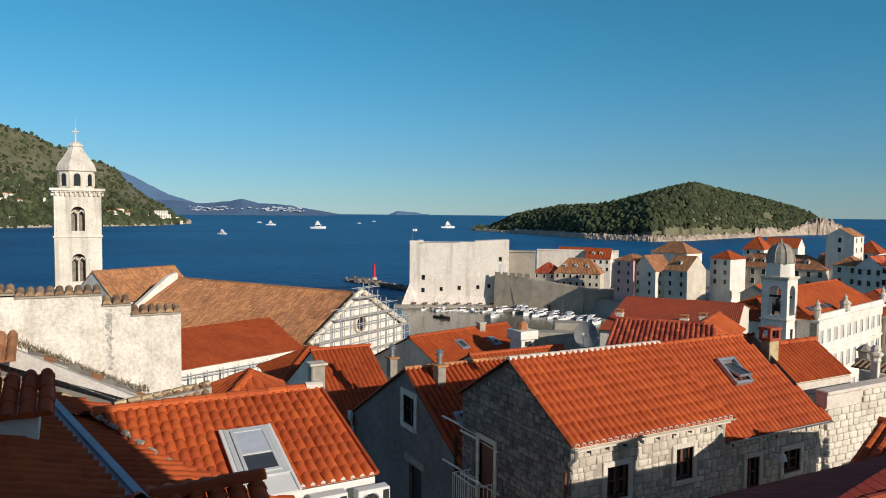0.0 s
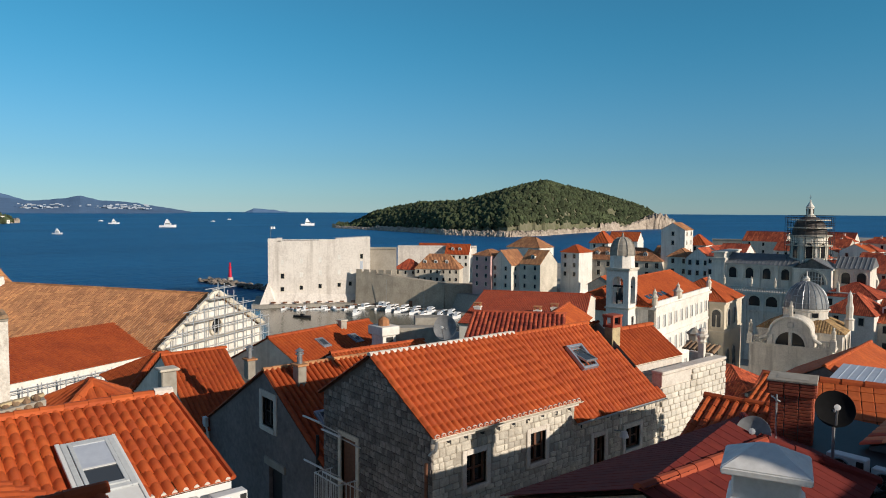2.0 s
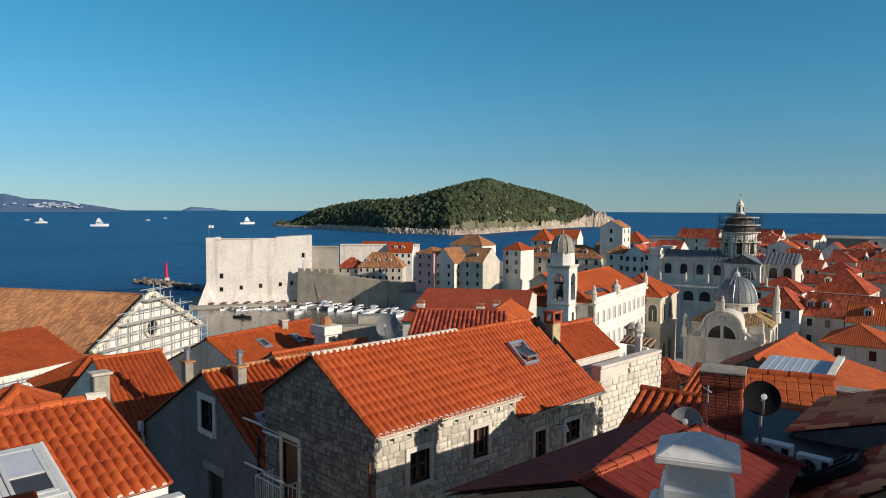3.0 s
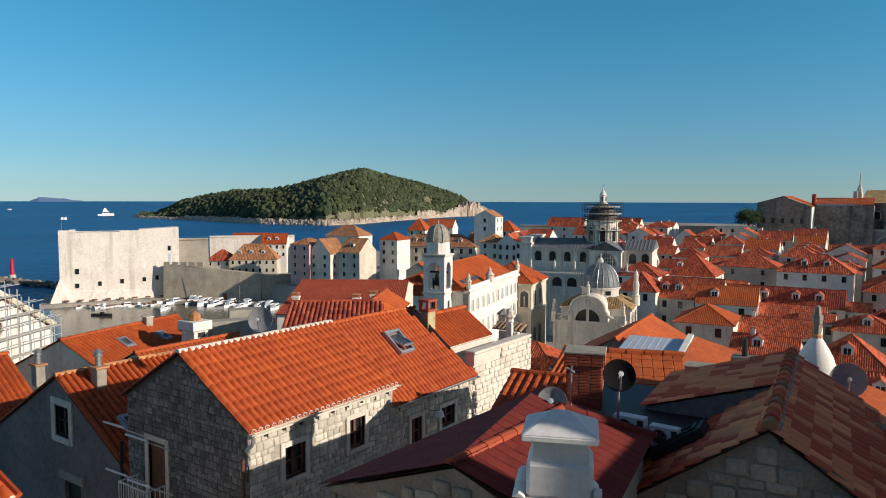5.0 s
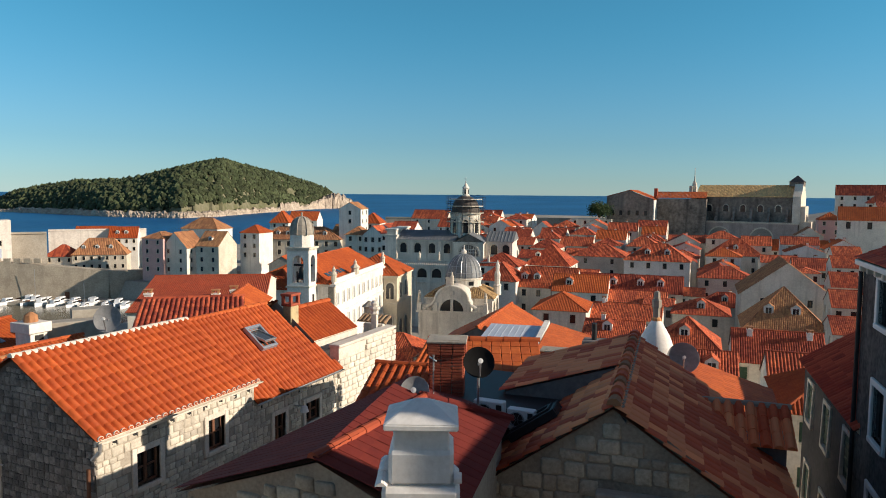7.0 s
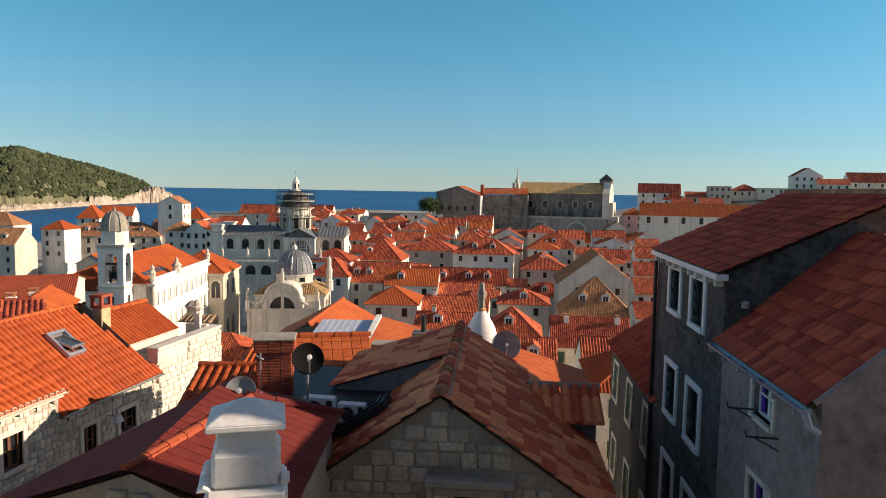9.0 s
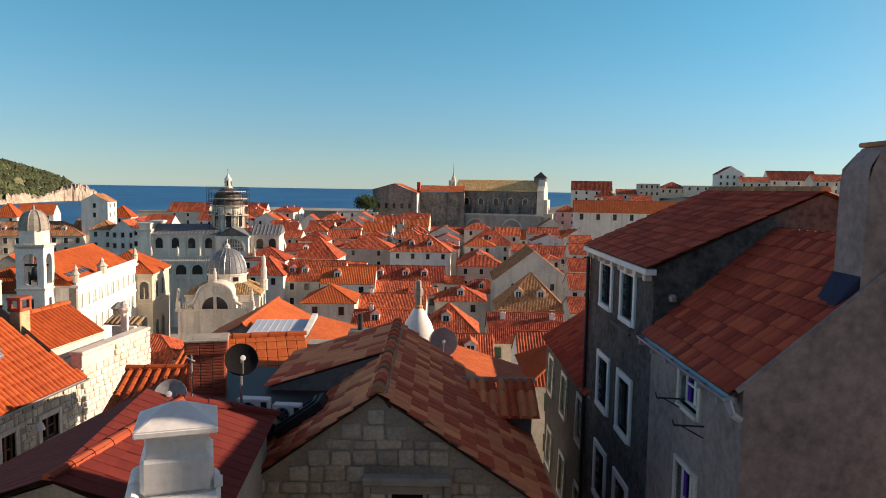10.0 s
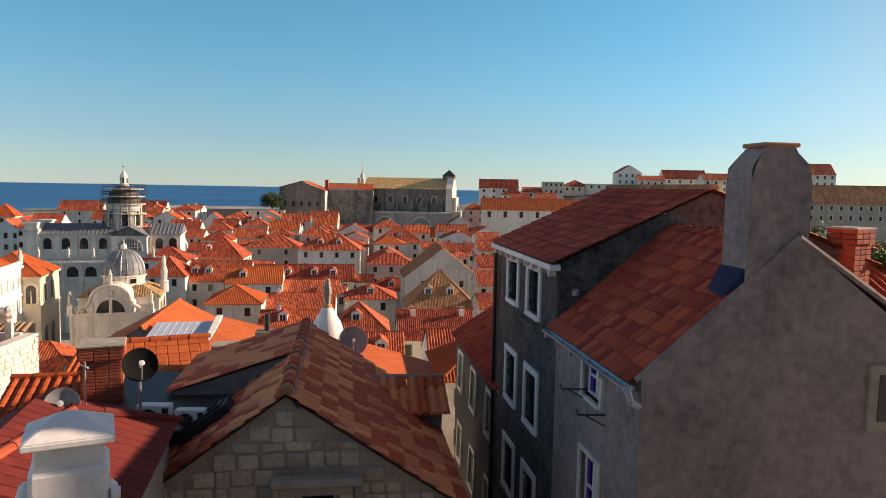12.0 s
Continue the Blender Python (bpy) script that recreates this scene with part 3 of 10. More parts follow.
    for face, s in dormers:
        f = 0.35
        if face == "n":
            dormer_part(ob, -X + w * s, -Y * (1 - f), H + rise * f - 0.1, 0, tile)
        elif face == "e":
            dormer_part(ob, X * (1 - f), -Y + d * s, H + rise * f - 0.1, 90, tile)
        elif face == "w":
            dormer_part(ob, -X * (1 - f), Y - d * s, H + rise * f - 0.1, -90, tile)
    for s, t in chimneys:
        cx, cy = -X + w * s, -Y + d * t
        z = H + rise * (1 - (abs(cy) / Y if roof == "x" else abs(cx) / X if roof == "y" else max(abs(cx) / X, abs(cy) / Y)))
        chimney_part(ob, cx, cy, z - 0.8, z + 0.9)
    return ob

# ---- the sea, the land and the distance ----
def lerp_table(table, x):
    for (a, va), (b, vb) in zip(table, table[1:]):
        if x <= b:
            return va + (vb - va) * max(0.0, (x - a) / (b - a))
    return table[-1][1]


def build_sea():
    radii = (0, 120, 300, 700, 1500, 2600, 3300, 3800, 4300, 4700, 4960)
    verts, faces = [(0, 0, 0)], []
    n = 96
    for r in radii[1:]:
        z = 0 if r <= 3300 else 20.3 * ((r - 3300) / 1660) ** 1.3
        verts += [(r * math.cos(2 * math.pi * i / n), r * math.sin(2 * math.pi * i / n), z) for i in range(n)]
    for k in range(len(radii) - 1):
        for i in range(n):
            j = (i + 1) % n
            if k == 0:
                faces.append((0, 1 + i, 1 + j))
            else:
                a, b = 1 + (k - 1) * n, 1 + k * n
                faces.append((a + i, b + i, b + j, a + j))
    tagged(mesh("water", verts, faces, SEA, None, smooth=True), "deep blue rippled sea reaching the horizon", "sea", kind="structure")


GROUND_Y = ((-80, 36), (-10, 28), (12, 23), (30, 17), (55, 10), (85, 4), (165, 4), (200, 7), (250, 13), (310, 20), (380, 26), (430, 6), (470, -6))


def ground_height(x, y):
    z = lerp_table(GROUND_Y, y)
    if y > 200:
        z += min(1.0, max(0.0, (x - 5) / 80)) * 14 * min(1, (y - 200) / 120)
    if x < -150:
        k = min(1.0, (-150 - x) / 30)
        inside = 172 < y < 330 and x > -290
        z = z * (1 - k) + k * (6.5 if inside else -6.0)
    elif x < -95 and 60 < y < 172:
        z = min(z, 1.3)
    if y < 60 and -170 < x < -60:
        z = min(z, 12 if x > -130 else 12 * (170 + x) / 40 - 2)
    return z


def build_ground():
    xs, ys = [-330 + 6 * i for i in range(92)], [-90 + 6 * i for i in range(98)]
    verts = [(x, y, ground_height(x, y)) for y in ys for x in xs]
    n = len(xs)
    faces = [(j * n + i, j * n + i + 1, (j + 1) * n + i + 1, (j + 1) * n + i) for j in range(len(ys) - 1) for i in range(n - 1)]
    tagged(mesh("ground", verts, faces, PAVING, None), "stone paved ground of the old town", "ground", kind="structure")


def blob(verts, faces, c, rx, ry, rz, rng, template):
    base = len(verts)
    tv, tf = template
    for v in tv:
        k = rng.uniform(0.72, 1.25)
        verts.append((c[0] + v[0] * rx * k, c[1] + v[1] * ry * k, c[2] + v[2] * rz * k))
    faces.extend([tuple(base + i for i in f) for f in tf])


def ico(sub):
    bm = bmesh.new()
    bmesh.ops.create_icosphere(bm, subdivisions=sub, radius=1)
    bm.verts.ensure_lookup_table()
    out = [tuple(v.co) for v in bm.verts], [tuple(v.index for v in f.verts) for f in bm.faces]
    bm.free()
    return out


ICO1, ICO2 = ico(1), ico(2)
RIDGE = ((31.6, 6), (32.5, 20), (33.2, 32), (33.8, 42), (34.9, 52), (36.6, 63), (38.0, 71), (39.6, 79), (41.0, 87), (41.8, 92), (43.0, 88), (44.5, 79), (46.3, 69), (48.1, 57), (50.0, 53), (51.9, 52), (54.1, 43), (55.8, 35), (56.4, 28), (58.2, 9), (59.2, 1))
SHORE = ((31.6, 1640), (34, 1560), (38, 1300), (42, 1080), (45, 1015), (50, 1090), (54, 1250), (59.2, 1480))


def polar(az, r, z):
    a = radians(az)
    return Vector((-r * math.sin(a), r * math.cos(a), z))


def island_height(az, s):
    """Height at the share s (0 shore, 1 far side) of the island's depth."""
    crest = lerp_table(RIDGE, az)
    r = lerp_table(SHORE, az) + 200
    top = max(1.0, 38 + (crest - 38) * r / 1250 - 5)
    if s < 0.06:
        return top * 0.02
    f = math.sin(min(1, (s - 0.02) / 0.48) * math.pi / 2) ** 0.8 if s < 0.5 else math.cos((s - 0.5) * math.pi)
    return max(-3, top * f)


def build_island():
    verts, faces = [], []
    na, ns = 110, 26
    for i in range(na + 1):
        az = 31.6 + (59.2 - 31.6) * i / na
        shore = lerp_table(SHORE, az)
        for j in range(ns + 1):
            s = j / ns
            r = shore + 440 * s + 14 * noise.noise((az * 2, s * 5, 0))
            z = island_height(az, s) + (4 * noise.noise((az * 1.5, s * 8, 3)) if 0.1 < s < 0.95 else 0) - (4 if j in (0, ns) else 0)
            verts.append(polar(az, r, z))
    for i in range(na):
        for j in range(ns):
            a = i * (ns + 1) + j
            faces.append((a, a + 1, a + ns + 2, a + ns + 1))
    isl = thing("island", "wooded rocky island lying across the water", "island", Matrix(), kind="structure")
    mesh("slope", verts, faces, SCRUB, isl)
    # pale cliffs along the shore, high at the open-sea end
    verts, faces = [], []
    n = 420
    for i in range(n + 1):
        az = 31.7 + (58.9 - 31.7) * i / n
        shore = lerp_table(SHORE, az)
        h = 8 + 3 * noise.noise((az * 3, 0, 0)) + (25 * max(0, 1 - abs(az - 33.2) / 2.4)) + (8 if 36 < az < 37.5 else 0)
        if az > 56:
            h *= 0.6
        for k, (dr, f) in enumerate(((-6, -0.3), (-3, 0.25), (2, 0.55), (5, 0.8), (14, 1.0), (40, 1.05))):
            q = noise.noise((az * 9, k * 2.1, 5)) * 5
            verts.append(polar(az + noise.noise((az * 6, k, 9)) * 0.12, shore + dr * (1 + h / 25) + q, h * f * (1 + 0.22 * noise.noise((az * 7, k * 0.7, 1)))))
    for i in range(n):
        for k in range(5):
            a = i * 6 + k
            faces.append((a, a + 1, a + 7, a + 6))
    mesh("cliff", verts, faces, CLIFF, isl, "pale limestone cliffs along the shore")
    verts, faces = [], []
    rng = random.Random(3)
    for _ in range(9000):
        az, s = rng.uniform(32.2, 58.8), rng.uniform(0.05, 0.62)
        if 36.3 < az < 37.0 and 0.12 < s < 0.2:
            continue
        z = island_height(az, s)
        if 33.8 > az and s < 0.3:
            continue
        p = polar(az, lerp_table(SHORE, az) + 440 * s, z)
        r = rng.uniform(2.2, 5.2)
        blob(verts, faces, p + Vector((0, 0, r * 0.5)), r, r, r * rng.uniform(0.8, 1.5), rng, ICO1)
    tagged(mesh("woods", verts, faces, FOLIAGE, isl, "dense dark pine woods"), kind="stuff")


HILL = ((72, -5), (80.0, -5), (82.3, 12), (83.2, 40), (85.2, 92), (86.7, 140), (90.3, 190), (94, 228), (100, 270))


def build_headland():
    verts, faces = [], []
    na, ns = 70, 24
    def height(az, s):
        top = 38 + (lerp_table(HILL, az) - 38) * 2350 / 2000
        f = min(1, s / 0.65)
        return (-6 if s == 0 else 3 + (top - 3) * f ** 1.25 + 14 * noise.noise((az * 1.3, s * 7, 2)) * f) if az > 81.6 else -6
    def place(az, s):
        r = 1830 + 900 * s + (84 - az) * 22 if az > 84 else 1830 + 900 * s + (84 - az) * 120
        return polar(az, r, height(az, s))
    for i in range(na + 1):
        az = 81.0 + 21 * i / na
        for j in range(ns + 1):
            verts.append(place(az, j / ns))
    for i in range(na):
        for j in range(ns):
            a = i * (ns + 1) + j
            faces.append((a, a + 1, a + ns + 2, a + ns + 1))
    head = thing("headland", "scrub-covered headland with villas and a rocky shore", "hill", Matrix(), kind="structure")
    mesh("slope", verts, faces, SCRUB, head)
    rng = random.Random(8)
    verts, faces = [], []
    for _ in range(2600):
        az, s = rng.uniform(81.9, 98), rng.random() ** 1.6 * 0.7
        p = place(az, s)
        r = rng.uniform(4, 9) * (1 if s < 0.35 else 0.6)
        blob(verts, faces, p + Vector((0, 0, r * 0.4)), r, r, r * rng.uniform(0.7, 1.8), rng, ICO1)
    tagged(mesh("woods", verts, faces, FOLIAGE, head), kind="stuff")
    verts, faces = [], []
    n = 160
    for i in range(n + 1):
        az = 81.4 + 17 * i / n
        for k, (ds, z) in enumerate(((-0.012, -2), (0.0, 5), (0.012, 9), (0.05, 12))):
            p = place(az, max(0.001, ds))
            q = polar(az, p.xy.length + (ds - 0.006) * 500 + 6 * noise.noise((az * 9, k, 0)), z * (1 + 0.6 * noise.noise((az * 6, k, 4))))
            verts.append(q)
    for i in range(n):
        for k in range(3):
            a = i * 4 + k
            faces.append((a, a + 1, a + 5, a + 4))
    mesh("cliff", verts, faces, CLIFF, head)
    for i in range(34):
        az, s = rng.uniform(82.3, 96.5), rng.uniform(0.06, 0.3)
        w, d, h = rng.uniform(10, 26), rng.uniform(9, 12), rng.uniform(6, 11)
        villa(place(az, s), w, d, h, rng.uniform(-15, 15) + 90, rng.random() < 0.7)
    for az, s, w, d, h in ((83.6, 0.14, 34, 14, 30), (83.2, 0.1, 22, 14, 24), (82.7, 0.07, 30, 12, 18), (82.2, 0.06, 16, 12, 12), (82.5, 0.03, 34, 10, 9)):
        villa(place(az, s), w, d, h, 90, False)


def villa(p, w, d, h, turn, roofed):
    ob = thing("villa", "white villa among trees on the headland", "house", pose(p.x, p.y, p.z - 3, 0, 0, turn), "headland villas")
    bm = box(bmesh.new(), -w / 2, w / 2, -d / 2, d / 2, 0, h)
    part("wall", bm, WHITE, ob)
    bm = bmesh.new()
    floors = max(1, int((h - 3) / 3.2))
    for j in range(floors):
        for i in range(int(w / 4)):
            for side in (-1, 1):
                y = side * (d / 2 + 0.05)
                box(bm, -w / 2 + 1.2 + i * 4, -w / 2 + 3.0 + i * 4, y - 0.1, y + 0.1, 4 + j * 3.2, 5.6 + j * 3.2)
    tagged(part("window", bm, PANE, ob), kind="stuff")
    if roofed:
        bm = bmesh.new()
        box(bm, -w / 2 - 0.5, w / 2 + 0.5, -d / 2 - 0.5, d / 2 + 0.5, h, h + 2.6, 0, d * 0.4)
        part("roof", bm, TILE_OLD, ob)


def build_far_hills():
    def range_(name, table, r, depth):
        verts, faces = [], []
        n = 90
        a0, a1 = table[0][0], table[-1][0]
        for i in range(n + 1):
            az = a0 + (a1 - a0) * i / n
            h = lerp_table(table, az) + 5 * noise.noise((az * 1.7, r, 0)) * min(1, i / 6, (n - i) / 6)
            verts += [polar(az, r - depth, 0), polar(az, r - depth * 0.5, h * 0.5), polar(az, r, h), polar(az, r + 60, -10)]
        for i in range(n):
            for k in range(3):
                a = i * 4 + k
                faces.append((a, a + 4, a + 5, a + 1))
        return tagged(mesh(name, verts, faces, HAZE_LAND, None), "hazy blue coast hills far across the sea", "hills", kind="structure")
    range_("backdrop", ((70.0, 22), (71.5, 42), (72.8, 60), (74.5, 82), (76.5, 92), (77.6, 118), (79.0, 96), (80.8, 84), (82.5, 100), (86, 120)), 4800, 500)
    range_("backdrop", ((79.0, 30), (80.9, 84), (83.0, 140), (85.5, 255), (87.5, 330), (92, 420)), 4900, 300)
    range_("backdrop", ((62.6, 22), (63.2, 30), (64.8, 44), (65.4, 46), (65.9, 27), (66.0, 22)), 4850, 60)
    # far white resort along that coast
    rng = random.Random(4)
    verts, faces = [], []
    for _ in range(150):
        az = rng.choice((rng.uniform(72.3, 79.5), rng.uniform(73, 76), rng.uniform(79, 81.5)))
        z = 36 + rng.random() ** 2 * 26
        p = polar(az, 4545 - rng.uniform(0, 30), z)
        w, h = rng.uniform(3, 13), rng.uniform(3, 6)
        b = len(verts)
        for dz in (0, h):
            for dx, dy in ((-6, -w), (6, -w), (6, w), (-6, w)):
                verts.append((p.x + dx, p.y + dy, p.z + dz))
        faces += [(b, b + 1, b + 5, b + 4), (b + 1, b + 2, b + 6, b + 5), (b + 2, b + 3, b + 7, b + 6), (b + 3, b, b + 4, b + 7), (b + 4, b + 5, b + 6, b + 7)]
    tagged(mesh("distant_resort", verts, faces, HAZE_WHITE, None), "tiny white buildings along the far coast", "buildings", kind="stuff")


build_sea()
build_ground()
build_island()
build_headland()
build_far_hills()


# ---- harbour: fortress, mole, sea wall, boats ----
def prism(bm, pts, z0, z1, inset=0.0):
    """An upright prism over plan points in anticlockwise order; inset: how far the top leans in."""
    c = sum((Vector((*p, 0)) for p in pts), Vector()) / len(pts)
    lo = [bm.verts.new((*p, z0)) for p in pts]
    hi = []
    for p in pts:
        q = Vector((*p, 0))
        q = q + (c - q).normalized() * inset
        hi.append(bm.verts.new((q.x, q.y, z1)))
    n = len(pts)
    for i in range(n):
        bm.faces.new((lo[i], lo[(i + 1) % n], hi[(i + 1) % n], hi[i]))
    bm.faces.new(hi)
    bm.faces.new(lo[::-1])


FORT_STONE = streaked(mat("washed_fort_limestone", (0.78, 0.71, 0.63), (0.54, 0.47, 0.41), 0.9, 0.12, 1.5, 0.22, 0.3, 0.05), (0.34, 0.28, 0.23), 0.55, 0.45)


def build_fort():
    fort = thing("fortress", "massive pale limestone harbour fortress with few small windows", "fortress", Matrix())
    a, b = Vector((-252.4, 121.8, 0)), Vector((-233.5, 156.9, 0))
    u = (b - a).normalized()
    back = Vector((-u.y, u.x, 0))
    L = (b - a).length
    holes = []
    for s, z, w, h in ((5.5, 11.0, 1.3, 1.9), (5.4, 6.0, 1.3, 1.6), (12.7, 6.5, 1.2, 1.6), (20.0, 7.0, 1.2, 1.6), (27.5, 7.4, 1.2, 1.5), (31.9, 7.8, 1.1, 1.6), (36.4, 18.6, 1.1, 1.8)):
        holes.append((s - w / 2, s + w / 2, z, z + h))
    bm = bmesh.new()
    wall_panel(bm, a.xy, b.xy, 1.0, 25.4, holes, 0.6)
    c, d = b + back * 22, a + back * 24
    for p, q in ((b, c), (c, d), (d, a)):
        wall_panel(bm, p.xy, q.xy, -1, 25.4, [], 0.5)
    part("wall", bm, FORT_STONE, fort, "pale washed limestone face")
    for k, (s, z) in enumerate(((5.5, 16.4), (12.8, 16.9), (20.1, 17.3), (27.5, 18.3), (12.7, 11.4), (20.1, 12.2), (27.5, 12.3), (32.1, 12.6))):
        q = a + u * s - back * 0.05
        ob = part("blocked_window", box(bmesh.new(), -0.6, 0.6, 0, 0.2, 0, 1.9, 0.03), WHITE, fort)
        ob.matrix_basis = Matrix.Translation((q.x, q.y, z)) @ Matrix((u, back, Vector((0, 0, 1)))).transposed().to_4x4()
    bm = bmesh.new()
    prism(bm, [(a + back * 0.6 + u * 0.5).xy, (b + back * 0.6 - u * 0.5).xy, (c - back * 0.6).xy, (d - back * 0.6).xy], 20, 25.2)
    part("roof_terrace", bm, PAVING, fort)
    bm = bmesh.new()
    for s0, s1, z in ((-0.05, 3.4, 26.7), (3.4, 19.6, 25.9), (19.6, 26.2, 26.4)):
        p, q = a + u * s0, a + u * s1
        prism(bm, [p.xy, q.xy, (q + back * 1.4).xy, (p + back * 1.4).xy], 25.4, z)
    prism(bm, [(a + u * 3.4).xy, (a + u * 5.4).xy, (a + u * 5.4 + back * 5).xy, (a + u * 3.4 + back * 5).xy], 25.4, 26.9)
    p, q = a + u * 26.2, b
    lo = [bm.verts.new((*v.xy, 25.4)) for v in (p, q, q + back * 8, p + back * 8)]
    hi = [bm.verts.new((*v.xy, z)) for v, z in ((p, 26.7), (q, 27.4), (q + back * 8, 27.4), (p + back * 8, 26.7))]
    bm.faces.new(hi)
    for i in range(4):
        bm.faces.new((lo[i], lo[(i + 1) % 4], hi[(i + 1) % 4], hi[i]))
    part("parapet", bm, FORT_STONE, fort)
    # battered foot at the seaward corner and along the base
    bm = bmesh.new()
    vs = []
    for s, out, z in ((-3.2, 3.0, 1.0), (3.0, 2.6, 1.0), (L, 0.7, 1.0), (L, 0.02, 4.0), (2.2, 0.02, 5.5), (-0.02, 0.02, 9.5)):
        q = a + u * s - back * out
        vs.append(bm.verts.new((q.x, q.y, z)))
    bm.faces.new(vs)
    q1, q2, q3 = (a - u * 3.2 - back * 3.0), (a - u * 3.2 + back * 24), (a - u * 0.02 + back * 24)
    bm.faces.new([bm.verts.new(p) for p in ((*q1.xy, 1.0), (*(a - u * 0.02 - back * 0.02).xy, 9.5), (*q3.xy, 9.5), (*q2.xy, 1.0))])
    part("battered_base", bm, FORT_STONE, fort)
    for h in holes:
        window_parts(fort, a, u, Vector((-u.y, u.x, 0)) * 0.6, h, STONE, "bare")
    bm = bmesh.new()
    prism(bm, [(a + u * 35.9 - back * 0.06).xy, (a + u * 36.9 - back * 0.06).xy, (a + u * 36.9 + back * 0.1).xy, (a + u * 35.9 + back * 0.1).xy], 14.4, 17.6)
    part("shutter", bm, BLUE_SHEET, fort, "pale blue window shutter")
    bm = rod(bmesh.new(), a + u * 1 + back * 3 + Vector((0, 0, 25)), a + u * 1 + back * 3 + Vector((0, 0, 31.5)), 0.08)
    part("flagpole", bm, METAL, fort)
    bm = bmesh.new()
    p = a + u * 1 + back * 3 + Vector((0, 0, 30.4))
    grid = [[bm.verts.new(p + u * (0.25 * i) + back * (0.15 * math.sin(i)) + Vector((0, 0, k * 0.9))) for k in range(2)] for i in range(8)]
    for g, h in zip(grid, grid[1:]):
        bm.faces.new((g[0], h[0], h[1], g[1]))
    part("flag", bm, BOAT_WHITE, fort)
    # quay round its foot
    q = thing("quay", "stone quay at the foot of the fortress", "quay", Matrix(), kind="structure")
    bm = bmesh.new()
    prism(bm, [(a - u * 6 - back * 5).xy, (a + u * 3 - back * 6).xy, (a + u * 20 - back * 6).xy, (b - u * 2 - back * 8).xy, (b + u * 12 - back * 8).xy, (b + u * 14 + back * 8).xy, (a - u * 6 + back * 26).xy], -3, 1.3)
    part("quay_wall", bm, PAVING, q)
    # benches, bollards and small things along the quay edge
    for i in range(9):
        s = 2 + i * 4.4
        p = a + u * s - back * 3.2
        bench = thing("bench", "dark bench on the fortress quay", "bench", pose(p.x, p.y, 1.3, 0, 0, math.degrees(math.atan2(u.y, u.x))), "quay benches")
        bm = bmesh.new()
        box(bm, -0.9, 0.9, -0.25, 0.25, 0.4, 0.48)
        box(bm, -0.9, 0.9, 0.2, 0.26, 0.5, 0.95)
        part("seat", bm, WOOD, bench)
        for sx in (-0.7, 0.7):
            part("leg", box(bmesh.new(), sx - 0.05, sx + 0.05, -0.2, 0.2, 0, 0.4), DARK, bench)


HARBOUR_STONE = streaked(mat("tan_harbour_masonry", (0.50, 0.43, 0.33), (0.30, 0.25, 0.19), 0.9, 0.3, 2.2, 0.45, 0.5, 0.08), (0.24, 0.20, 0.16), 0.4, 0.4)


def build_sea_wall():
    w = thing("wall_harbour", "grey stone harbour wall", "town wall", Matrix(), kind="structure")
    pts = [(-233, 150, 13.6), (-219, 158, 12.4), (-201.5, 169, 10.4), (-191.2, 202.3, 8.0), (-120, 216, 8.0)]
    for (x0, y0, z0), (x1, y1, z1) in zip(pts, pts[1:]):
        a, b = Vector((x0, y0, 0)), Vector((x1, y1, 0))
        n = Vector((-(b - a).normalized().y, (b - a).normalized().x, 0))
        bm = bmesh.new()
        v = [(*(a - n * 0.9).xy, 0), (*(b - n * 0.9).xy, 0), (*b.xy, z1), (*a.xy, z0), (*(a + n * 4).xy, 0), (*(b + n * 4).xy, 0), (*(b + n * 4).xy, z1), (*(a + n * 4).xy, z0)]
        v = [bm.verts.new(p) for p in v]
        for f in ((0, 1, 2, 3), (5, 4, 7, 6), (3, 2, 6, 7), (0, 3, 7, 4), (1, 5, 6, 2)):
            bm.faces.new([v[i] for i in f])
        part("wall_section", bm, HARBOUR_STONE, w)
        bm = bmesh.new()
        k = int((b - a).length / 3)
        if x0 < -220:
            for i in range(k):
                p = a.lerp(b, i / k)
                q = a.lerp(b, (i + 0.7) / k)
                prism(bm, [p.xy, q.xy, (q + n * 0.6).xy, (p + n * 0.6).xy], z0 - 0.5, z0 + 1.1)
            part("merlon", bm, HARBOUR_STONE, w)
    bm = bmesh.new()
    prism(bm, [(-238, 143), (-222, 147), (-201, 160), (-172, 163), (-110, 168), (-110, 176), (-172, 171), (-203, 168), (-236, 152)], -3, 1.1)
    part("quay_strip", bm, PAVING, w)
    door = box(bmesh.new(), -0.7, 0.7, -0.15, 0.15, 1.0, 3.4, 0.02)
    ob = part("gate", door, WOOD, w)
    ob.matrix_basis = pose(-212.3, 161.2, 0, 0, 0, 35)


